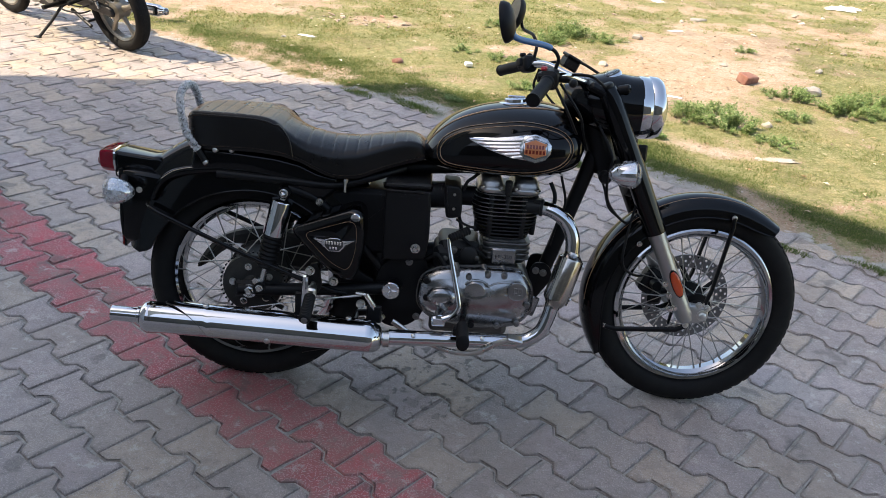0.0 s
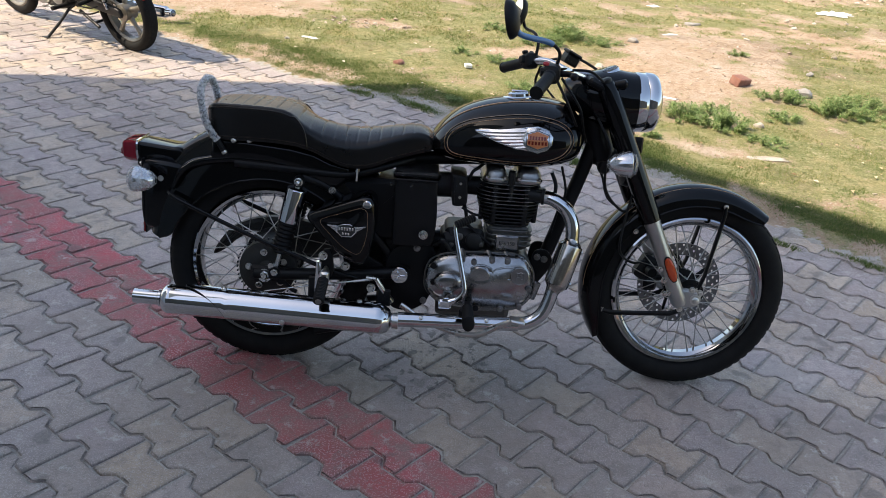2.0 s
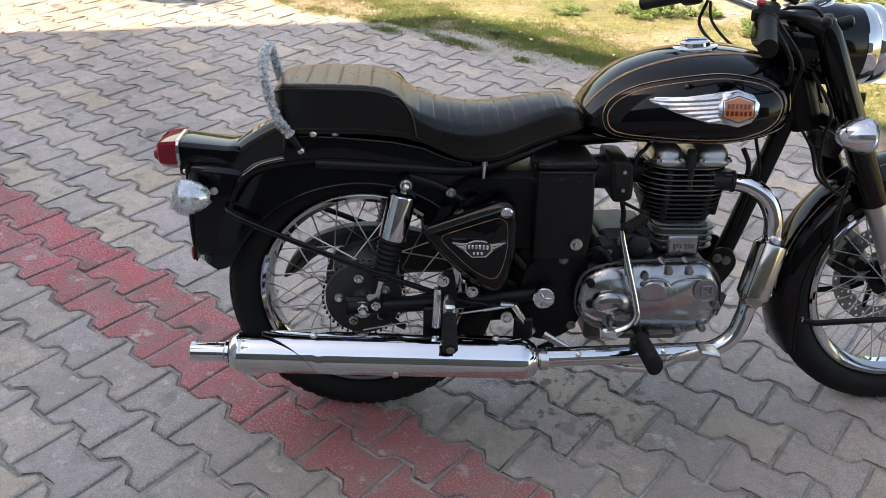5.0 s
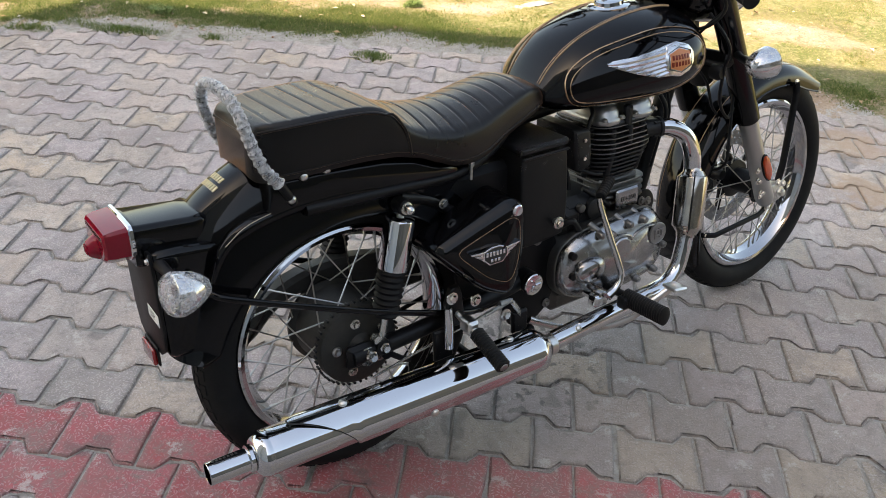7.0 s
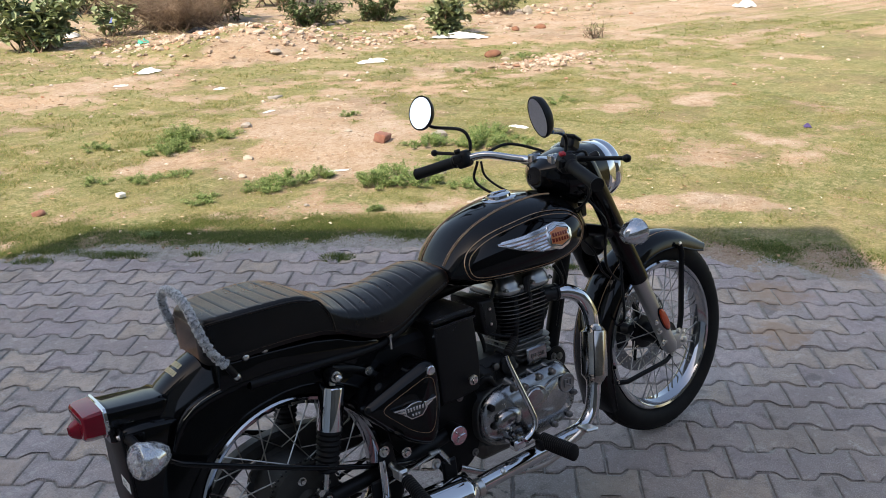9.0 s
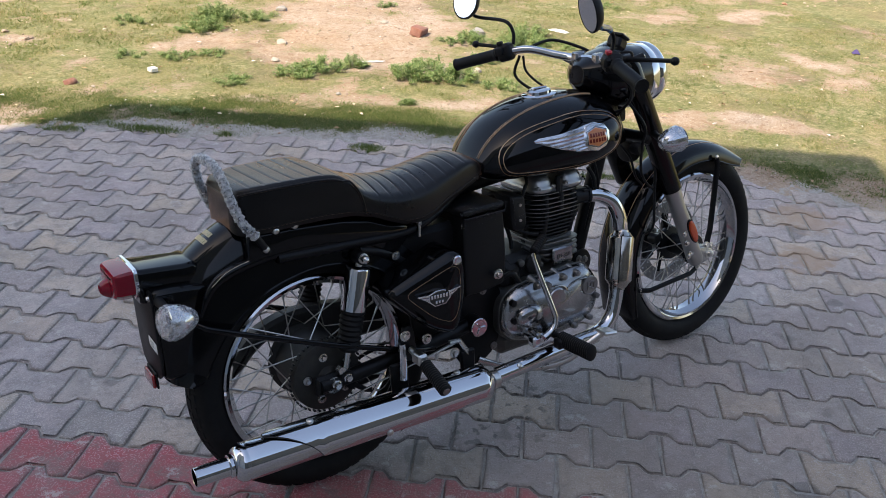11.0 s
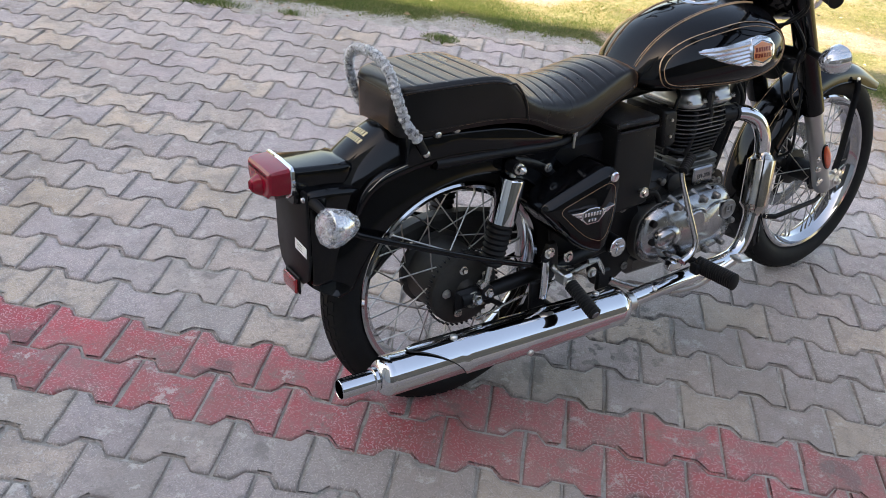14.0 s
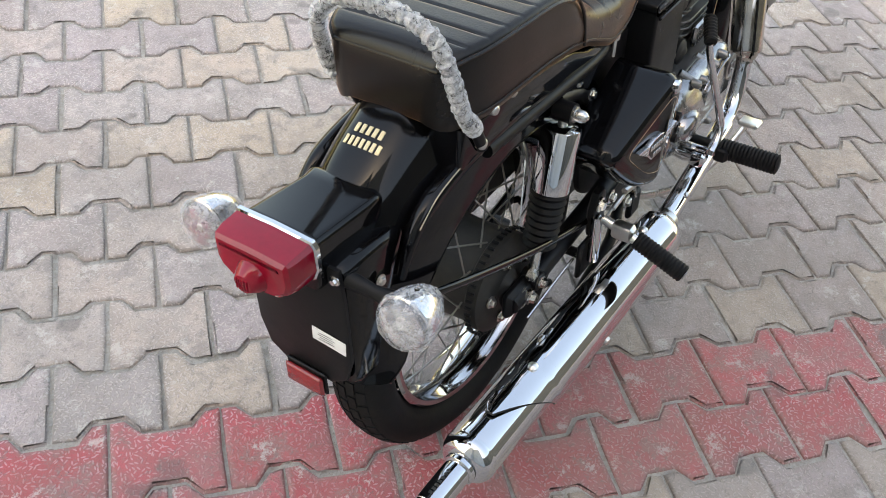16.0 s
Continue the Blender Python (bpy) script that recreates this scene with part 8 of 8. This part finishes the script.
for i, (x, y, r, h, n) in enumerate(((1.522, 4.669, 0.18, 0.09, 260), (1.749, 4.958, 0.179, 0.125, 300), (2.043, 4.789, 0.179, 0.054, 120), (1.254, 3.421, 0.13, 0.037, 110), (1.648, 3.376, 0.166, 0.046, 160), (1.833, 3.402, 0.166, 0.074, 200), (2.057, 3.383, 0.111, 0.074, 130),
                                     (2.258, 2.974, 0.186, 0.093, 260), (2.471, 2.811, 0.186, 0.102, 280), (2.494, 3.134, 0.148, 0.065, 160), (1.131, 4.086, 0.128, 0.046, 90), (1.353, 4.032, 0.091, 0.037, 60), (3.101, 3.546, 0.2, 0.073, 240), (3.407, 3.326, 0.201, 0.109, 280), (3.694, 3.543, 0.181, 0.082, 180),
                                     (3.627, 3.193, 0.201, 0.055, 150), (2.943, 3.062, 0.147, 0.046, 120), (1.935, 2.539, 0.047, 0.033, 36), (0.742, 2.994, 0.056, 0.028, 40), (1.176, 5.17, 0.143, 0.045, 90), (2.642, 2.539, 0.13, 0.047, 110),
                                     (5.34, 5.83, 0.137, 0.06, 70), (6.37, 6.01, 0.211, 0.059, 110), (0.87, 4.251, 0.109, 0.036, 60), (3.167, 4.736, 0.107, 0.036, 60), (4.961, 4.008, 0.177, 0.044, 70))):
    weed(x, y, r, h, n, 40 + i, "low clump of green broad-leaved weed" if r > 0.1 else "tiny green weed at the paving's edge")


def tuft(x, y, rx, ry, turn, count, seed):
    """A flat mat of short green blades grown up between blocks."""
    rng = random.Random(seed)
    vs, fs = [], []
    for _ in range(count):
        a, r = rng.uniform(0, math.tau), rng.random() ** 0.6
        u, v = rx * r * math.cos(a), ry * r * math.sin(a)
        px_, py_ = u * math.cos(turn) - v * math.sin(turn), u * math.sin(turn) + v * math.cos(turn)
        th, h = rng.uniform(0, math.tau), rng.uniform(0.008, 0.024) * (1.2 - r * 0.6)
        k = len(vs)
        vs += [(px_ - 0.002 * math.cos(th), py_ - 0.002 * math.sin(th), -0.006), (px_ + 0.002 * math.cos(th), py_ + 0.002 * math.sin(th), -0.006), (px_ + rng.gauss(0, 0.010), py_ + rng.gauss(0, 0.010), h)]
        fs.append((k, k + 1, k + 2))
    me = bpy.data.meshes.new("grass_tuft")
    me.from_pydata(vs, [], fs)
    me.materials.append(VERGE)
    ob = new("grass_tuft", me)
    ob.matrix_basis = pose(x, y, 0.0)
    return tagged(ob, "small flat tuft of green grass between paving blocks", "grass", "grass tufts")


for i, (x, y, rx, ry, n) in enumerate(((1.395, 2.085, 0.099, 0.059, 900), (0.295, 3.13, 0.194, 0.049, 1300), (0.534, 2.876, 0.235, 0.054, 1600), (0.85, 2.612, 0.069, 0.039, 420), (0.143, 3.085, 0.117, 0.049, 700), (2.212, 1.188, 0.159, 0.03, 600), (2.588, 0.998, 0.199, 0.035, 700))):
    tuft(x, y, rx, ry, -0.72, n, 300 + i)


def branchy(name, x, y, width, height, stems, twigs, leaves, leafsize, bark, leafmat, label, seed, droop=0.0):
    """A shrub: tapered stems that fork into twigs, and leaves along them."""
    rng = random.Random(seed)
    root = holder(name, pose(x, y, ground_z(x, y)), label, "shrub", "shrubs")
    wood, vs, fs = [], [], []
    for _ in range(stems):
        a = rng.uniform(0, math.tau)
        foot = Vector((rng.gauss(0, width * 0.12), rng.gauss(0, width * 0.12), -0.03))
        tip = Vector((width * 0.5 * rng.random() ** 0.5 * math.cos(a), width * 0.5 * rng.random() ** 0.5 * math.sin(a), height * rng.uniform(0.45, 1.0)))
        mid = (foot + tip) * 0.5 + Vector((rng.gauss(0, 0.06), rng.gauss(0, 0.06), height * 0.1))
        r = (0.008 + 0.010 * height) * (0.42 if leaves == 0 else 0.8)
        wood.append(tube([foot, mid, tip], [r, r * 0.6, r * 0.2], 5))
        for _ in range(twigs):
            t = rng.uniform(0.2, 1.0)
            p = foot * (1 - t) ** 2 + mid * 2 * t * (1 - t) + tip * t * t
            w = Vector((rng.gauss(0, 1), rng.gauss(0, 1), rng.gauss(0.3 - droop, 0.7))).normalized()
            e = p + w * rng.uniform(0.12, 0.32) * height
            wood.append(tube([p, (p + e) / 2 + Vector((0, 0, 0.02)), e], [r * 0.32, r * 0.22, r * 0.1], 3, caps=False))
            for _ in range(leaves):
                q = p + (e - p) * rng.uniform(0.2, 1.0)
                d = Vector((rng.gauss(0, 1), rng.gauss(0, 1), rng.gauss(0.3, 0.6))).normalized()
                leaf(vs, fs, q, d, Vector((0, 0, 1)), leafsize * rng.uniform(0.6, 1.2), leafsize * rng.uniform(0.4, 0.7))
    tagged(part("brushwood", join(*wood), bark, root), "", kind="stuff")
    if fs:
        me = bpy.data.meshes.new("foliage")
        me.from_pydata(vs, [], fs)
        me.materials.append(leafmat)
        ob = new("foliage", me)
        ob.parent = root
    return root


branchy("thorn_bush", 4.638, 11.97, 2.678, 0.744, 230, 34, 0, 0.03, TWIG, SHRUB, "leafless tangle of brown thorn scrub", 71)
branchy("shrub", 5.48, 12.28, 1.321, 0.808, 26, 12, 7, 0.07, TWIG, SHRUB, "low green shrub beside the thorn scrub", 72)
branchy("shrub", 6.28, 10.7, 1.292, 0.418, 26, 10, 8, 0.06, TWIG, SHRUB, "low spreading green shrub", 73)
branchy("shrub", 7.29, 10.47, 0.986, 0.417, 22, 10, 8, 0.06, TWIG, SHRUB, "low spreading green shrub", 74)
branchy("leafy_plant", 2.363, 11.05, 1.235, 0.772, 26, 9, 7, 0.15, TWIG, BROADLEAF, "tall grey-green broad-leaved plant in scrub", 75)
branchy("leafy_plant", 3.614, 11.78, 0.677, 0.414, 9, 5, 5, 0.14, TWIG, BROADLEAF, "grey-green broad-leaved plant in scrub", 76)
branchy("leafy_plant", 6.93, 8.16, 0.602, 0.578, 26, 6, 7, 0.13, TWIG, BROADLEAF, "bright broad-leaved plant on sandy ground", 77)
branchy("shrub", 9.14, 9.71, 1.218, 0.457, 20, 8, 6, 0.06, TWIG, SHRUB, "low green shrub at the edge of rubble", 78)
branchy("thorn_bush", 3.16, 10.7, 1.163, 0.271, 26, 8, 0, 0.03, TWIG, SHRUB, "low dry brown brush", 79)
branchy("thorn_bush", 8.18, 6.58, 0.411, 0.205, 14, 6, 1, 0.03, TWIG, SHRUB, "small dry brown bush", 80)
branchy("shrub", 0.844, 13.25, 2.203, 0.661, 26, 10, 7, 0.07, TWIG, SHRUB, "low green shrub in far scrub", 81)
branchy("shrub", 7.57, 13.7, 2.09, 0.836, 28, 10, 7, 0.08, TWIG, SHRUB, "green shrub in far scrub", 82)
branchy("shrub", 4.269, 15.41, 2.719, 1.088, 34, 10, 7, 0.09, TWIG, SHRUB, "green shrub in far scrub", 83)


# ---- the second motorcycle, parked in the sun ----
TWO = pose(-1.494, 3.753, 0.0, 0, 0, 143.2) @ pose(0, 0, 0, -9.0, 0, 0) @ Matrix.Scale(0.92, 4)
two = holder("motorcycle", TWO, "small black and silver commuter motorcycle on its side stand", "motorcycle")
GREYALLOY = surface("bronze_grey_wheel", (0.24, 0.22, 0.19), 0.4, 0.6, vary=0.15, dust=0.2)
DULLALLOY = surface("dusty_engine_alloy", (0.34, 0.34, 0.33), 0.36, 0.85, vary=0.25, grain=0.0005, dust=0.15)
DUSTY = surface("dusty_black_plastic", (0.010, 0.010, 0.011), 0.40, vary=0.3, dust=0.012, spec=0.3)
R2, F2 = (0.0, 0.300), (1.50, 0.305)


def tp_(name, vf, mat, label="", parent=None, smooth=40.0):
    # all but the wheels is drawn out along the machine
    return part(name, ([(v[0] * 1.19 if v[0] > 0 else v[0], v[1], v[2]) for v in vf[0]], vf[1]), mat, parent or two, label, smooth)


def wheel_part(name, vf, mat, label="", parent=None, smooth=40.0):
    return part(name, vf, mat, parent or two, label, smooth)


for nm, c, w, lab in (("rear_wheel", R2, 0.058, "cast rear wheel with black tyre"), ("front_wheel", F2, 0.040, "cast front wheel with black tyre")):
    hub = wheel_part(nm, join(lathe([(-0.07, 0.02), (-0.05, 0.065), (0.05, 0.065), (0.07, 0.02)], (c[0], 0, c[1]), (0, 1, 0), 30)), GREYALLOY, lab)
    rubber = wheel_part("tyre", tyre_vf(c, 0.302, w, 0), RUBBER, "dusty black tyre", hub, 0)
    tagged(wheel_part("tread", tread_vf(c, 0.302, w, 40), RUBBER, "", hub, 0), "", kind="stuff")
    wheel_part("rim", ringz(c, [(-0.03, 0.235), (-0.032, 0.222), (-0.02, 0.205), (0.02, 0.205), (0.032, 0.222), (0.03, 0.235), (0.018, 0.228), (-0.018, 0.228)], 64), GREYALLOY, "", hub)
    for k in range(5):
        a = 2 * math.pi * k / 5 + 0.3
        d = Vector((math.cos(a), 0, math.sin(a)))
        cc = Vector((c[0], 0, c[1]))
        wheel_part("wheel_spoke", tube([cc + d * 0.05, cc + d * 0.13, cc + d * 0.212], [0.024, 0.017, 0.026], 10, flat=0.8), GREYALLOY, "", hub)
for side in (-1, 1):
    tp_("fork_leg", tube([(1.245, side * 0.085, 0.30), (1.14, side * 0.085, 0.56), (1.00, side * 0.085, 0.92)], [0.026, 0.024, 0.017], 16), DULLALLOY, "silver front fork leg")
    tp_("swinging_arm", tube([(0.0, side * 0.09, 0.30), (0.42, side * 0.08, 0.34)], 0.020, 10), DUSTY)
    sh = tp_("shock_absorber", tube([(0.06, side * 0.115, 0.33), (0.17, side * 0.115, 0.64)], 0.011, 10), STEEL, "rear shock absorber with black spring")
    sp = [Vector((0.075, side * 0.115, 0.375)) + Vector((0.075, 0, 0.215)) * (k / 90) + Vector((math.cos(k * 0.56) * 0.022, math.sin(k * 0.56) * 0.022, 0)) for k in range(91)]
    tp_("spring", tube(sp, 0.0045, 6), DUSTY, "", sh)
    ind = tp_("indicator", lathe([(-0.03, 0.012), (0.0, 0.024), (0.018, 0.026), (0.024, 0.02)], (-0.235, side * 0.150, 0.610), (-1, 0, 0), 20), DUSTY, "black round rear indicator")
    tp_("indicator_lens", lathe([(0.02, 0.022), (0.028, 0.014)], (-0.235, side * 0.150, 0.610), (-1, 0, 0), 20), DUSTY, "", ind)
    tp_("indicator_stem", tube([(-0.21, side * 0.06, 0.62), (-0.225, side * 0.14, 0.61)], 0.008, 8), DUSTY, "", ind)
    tp_("side_panel", slab(smooth_outline([(0.16, 0.70), (0.44, 0.68), (0.47, 0.55), (0.36, 0.47), (0.24, 0.52)], 4), side * 0.07, side * 0.125, 0.02), DUSTY, "black side panel")
wheel_part("front_fender", thick(guard_rows(F2, 0.330, 0.302, 0.055, 30, 175, 30), 0.002), GLOSS, "black front mudguard")
tp_("rear_fender", thick(guard_rows(R2, 0.40, 0.345, 0.060, 140, 60, 30), 0.002), DUSTY, "black rear mudguard")
tp_("tail_unit", loft([[(x, y, z) for y, z in rrect(w, z0, z1, 0.018)] for x, w, z0, z1 in ((0.42, 0.10, 0.66, 0.74), (0.16, 0.105, 0.67, 0.755), (-0.06, 0.085, 0.69, 0.785), (-0.20, 0.062, 0.715, 0.80), (-0.225, 0.05, 0.73, 0.79))]), GLOSS, "black tail fairing")
tp_("tail_light", loft([[(x, y, z) for y, z in rrect(w, z0, z1, 0.012)] for x, w, z0, z1 in ((-0.21, 0.056, 0.690, 0.750), (-0.245, 0.050, 0.695, 0.745), (-0.258, 0.038, 0.702, 0.738))]), SATIN, "dark tail lamp in a black housing")
plate2 = tp_("number_plate", moved(box((0, 0, 0), (0.004, 0.20, 0.145), 0.003), pose(-0.272, 0, 0.570, 0, 14, 0)), WHITE, "white number plate with two lines of black bars")
for z, n_ in ((0.030, 4), (-0.028, 5)):
    for k in range(n_):
        y = (k - (n_ - 1) / 2) * 0.034
        tp_("plate_bar", moved(box((-0.0035, y, z), (0.002, 0.022, 0.040), 0.001), pose(-0.272, 0, 0.570, 0, 14, 0)), BLACKINK, "", plate2)
tp_("plate_bracket", box((-0.262, 0, 0.59), (0.012, 0.12, 0.17), 0.004, pose(0, 0, 0, 0, 14, 0)), DUSTY, "", plate2)
tp_("rear_reflector", box((-0.268, 0.0, 0.455), (0.012, 0.070, 0.035), 0.005), DEEPRED, "red rear reflector")
tp_("seat", loft([[(x, y, z) for y, z in rrect(w, z0, z1, 0.025)] for x, w, z0, z1 in ((-0.12, 0.09, 0.775, 0.835), (0.05, 0.12, 0.755, 0.825), (0.30, 0.13, 0.735, 0.79), (0.52, 0.10, 0.735, 0.79), (0.58, 0.08, 0.745, 0.785))]), DUSTY, "long black seat")
tp_("grab_rail", pipe([(0.05, -0.12, 0.79), (-0.12, -0.12, 0.83), (-0.22, -0.06, 0.855), (-0.235, 0, 0.86), (-0.22, 0.06, 0.855), (-0.12, 0.12, 0.83), (0.05, 0.12, 0.79)], 0.010, 10), STEEL, "silver grab rail")
tp_("fuel_tank", loft([[(x, y, z) for y, z in rrect(w, z0, z1, 0.045, 6)] for x, w, z0, z1 in ((0.55, 0.09, 0.72, 0.80), (0.62, 0.13, 0.71, 0.89), (0.76, 0.155, 0.71, 0.94), (0.88, 0.15, 0.74, 0.93), (0.95, 0.10, 0.80, 0.89))]), GLOSS, "gloss black fuel tank", smooth=60)
tp_("head_lamp", lathe([(-0.10, 0.05), (-0.02, 0.085), (0.05, 0.085), (0.07, 0.06)], (1.08, 0, 0.90), (1, 0, 0), 30), GLOSS, "headlamp cowl")
bar2 = tp_("handlebar", pipe([(0.86, -0.36, 1.02), (0.92, -0.24, 1.04), (0.98, -0.08, 1.00), (0.98, 0.08, 1.00), (0.92, 0.24, 1.04), (0.86, 0.36, 1.02)], 0.011, 10), SATIN, "handlebar with mirrors")
for side in (-1, 1):
    tp_("mirror", join(tube([(0.93, side * 0.22, 1.04), (0.92, side * 0.27, 1.14), (0.90, side * 0.31, 1.18)], 0.006, 8), lathe([(0, 0.01), (0.015, 0.05), (0.03, 0.055)], (0.92, side * 0.33, 1.20), (-1, 0, 0), 20)), DUSTY, "black mirror", bar2)
    tp_("grip", tube([(0.86, side * 0.36, 1.02), (0.91, side * 0.26, 1.037)], 0.017, 12), GRIP, "", bar2)
eng2 = tp_("engine", join(slab(smooth_outline([(0.46, 0.40), (0.62, 0.44), (0.80, 0.42), (0.86, 0.34), (0.78, 0.25), (0.60, 0.22), (0.47, 0.27)], 5), -0.11, 0.135, 0.02, both=True), box((0.80, 0, 0.52), (0.15, 0.17, 0.19), 0.02, pose(0, 0, 0, 0, 18, 0))), DUSTY, "black engine with silver side covers")
tp_("engine_cover", lathe([(0, 0.105), (0.02, 0.105), (0.034, 0.085), (0.04, 0.03)], (0.74, 0.130, 0.345), (0, 1, 0), 36), DULLALLOY, "silver flywheel cover", eng2)
tp_("engine_cover", lathe([(0, 0.065), (0.02, 0.065), (0.03, 0.04)], (0.56, 0.130, 0.335), (0, 1, 0), 30), DULLALLOY, "", eng2)
for k in range(7):
    tp_("cooling_fin", fin(0.725 - 0.01 * 0, 0.885, -0.095, 0.095, 0.455 + 0.024 * k, 0.006), DUSTY, "", eng2)
tp_("carburettor", lathe([(-0.05, 0.03), (0.05, 0.03)], (0.64, 0.02, 0.56), (1, 0, 0), 16), DUSTY, "", eng2)
tp_("frame", join(tube([(1.02, 0, 0.82), (0.92, 0, 0.40)], 0.022, 12), tube([(1.0, 0, 0.85), (0.45, 0, 0.66)], 0.022, 12), tube([(0.45, 0.07, 0.66), (0.42, 0.06, 0.30)], 0.018, 12), tube([(0.45, -0.07, 0.66), (0.42, -0.06, 0.30)], 0.018, 12), tube([(0.45, 0.08, 0.67), (-0.15, 0.07, 0.72)], 0.014, 10), tube([(0.45, -0.08, 0.67), (-0.15, -0.07, 0.72)], 0.014, 10)), DUSTY, "black frame")
tp_("chain_case", slab(smooth_outline([(-0.06, 0.32), (0.0, 0.355), (0.40, 0.385), (0.46, 0.36), (0.42, 0.32), (0.0, 0.285), (-0.06, 0.29)], 5), 0.075, 0.11, 0.01, both=True), DUSTY, "black chain case")
ex2 = tp_("silencer", tube([(0.45, -0.135, 0.25), (0.40, -0.14, 0.255), (0.05, -0.15, 0.275), (-0.26, -0.155, 0.298), (-0.28, -0.155, 0.300)], [0.022, 0.038, 0.044, 0.042, 0.030], 24), CHROME, "chrome silencer")
tp_("tail_pipe", join(lathe([(0, 0.030), (0.07, 0.028), (0.071, 0.024), (0.02, 0.022)], (-0.27, -0.155, 0.299), (-1, 0, 0.075), 24, caps=False), lathe([(0.02, 0.022), (0.021, 0.001)], (-0.27, -0.155, 0.299), (-1, 0, 0.075), 16)), CHROME, "", ex2)
tp_("exhaust_pipe", pipe([(0.86, -0.05, 0.50), (0.93, -0.09, 0.40), (0.86, -0.13, 0.25), (0.66, -0.14, 0.235), (0.45, -0.135, 0.27)], 0.018, 14), CHROME, "", ex2)
tp_("footrest", tube([(0.47, 0.08, 0.285), (0.47, 0.27, 0.29)], 0.016, 12), GRIP, "black rubber footrest")
tp_("footrest", tube([(0.22, 0.10, 0.37), (0.20, 0.25, 0.37)], 0.014, 12), GRIP, "black rubber footrest")
tp_("gear_lever", join(tube([(0.52, 0.15, 0.26), (0.68, 0.16, 0.235)], 0.006, 8), tube([(0.68, 0.15, 0.235), (0.68, 0.20, 0.24)], 0.009, 8)), STEEL, "steel gear lever")
gl = tp_("sari_guard", pipe([(0.14, 0.13, 0.30), (0.16, 0.21, 0.30), (0.32, 0.225, 0.30), (0.36, 0.14, 0.31)], 0.006, 8), SATIN, "black footboard loop")
tp_("guard_bar", pipe([(0.15, 0.12, 0.335), (0.18, 0.17, 0.33), (0.30, 0.18, 0.33), (0.34, 0.13, 0.33)], 0.006, 8), SATIN, "", gl)
tp_("guard_bar", tube([(0.34, 0.13, 0.36), (0.10, 0.15, 0.46), (-0.10, 0.12, 0.52)], 0.008, 8), SATIN, "", gl)
tp_("side_stand", join(tube([(0.50, 0.09, 0.25), (0.53, 0.20, 0.14), (0.56, 0.30, 0.052)], 0.011, 10), box((0.565, 0.312, 0.052), (0.06, 0.03, 0.008), 0.003, pose(0, 0, 0, 9, 0, 0))), DUSTY, "black side stand, down")
tp_("centre_stand", join(tube([(0.40, 0.09, 0.24), (0.20, 0.11, 0.16)], 0.013, 10), tube([(0.40, -0.09, 0.24), (0.20, -0.11, 0.16)], 0.013, 10), tube([(0.25, 0.10, 0.18), (0.25, -0.10, 0.18)], 0.01, 8)), DUSTY, "black centre stand, up")

# hoses, leads and small castings about the engine
for pts, r in (([(0.60, 0.10, 0.62), (0.66, 0.13, 0.52), (0.70, 0.12, 0.44)], 0.008), ([(0.72, 0.08, 0.70), (0.78, 0.13, 0.60), (0.84, 0.12, 0.50), (0.86, 0.10, 0.42)], 0.007), ([(0.50, 0.12, 0.52), (0.58, 0.14, 0.48), (0.66, 0.14, 0.46)], 0.010), ([(0.95, 0.06, 0.80), (0.96, 0.10, 0.62), (0.92, 0.09, 0.46)], 0.007)):
    tp_("hose", pipe(pts, r, 8), DUSTY, "", eng2)
tp_("sprocket_cover", slab(smooth_outline([(0.42, 0.44), (0.52, 0.46), (0.58, 0.40), (0.52, 0.34), (0.43, 0.34)], 4), 0.10, 0.150, 0.008), DUSTY, "black sprocket cover", eng2)
tp_("panel_accent", slab([(0.20, 0.665), (0.42, 0.648), (0.44, 0.625), (0.40, 0.622), (0.24, 0.640)], 0.120, 0.128, 0.001), DULLALLOY, "silver flash on the side panel")
tp_("leg_guard", join(pipe([(0.96, 0.02, 0.62), (0.98, 0.20, 0.60), (0.97, 0.26, 0.50), (0.95, 0.22, 0.40), (0.92, 0.03, 0.36)], 0.011, 10), pipe([(0.96, -0.02, 0.62), (0.98, -0.20, 0.60), (0.97, -0.26, 0.50), (0.95, -0.22, 0.40), (0.92, -0.03, 0.36)], 0.011, 10)), DUSTY, "black leg guard")


# ---- the nearest paving blocks, one by one ----
for i, (r, c, m) in enumerate(PAVER_LIST[:near_left]):
    ob = new("paver", RED_ME[(i * 3) % 5] if r in (0, 1) else GREY_ME[(i * 7) % 9])
    ob.parent = pavement
    ob.matrix_basis = m
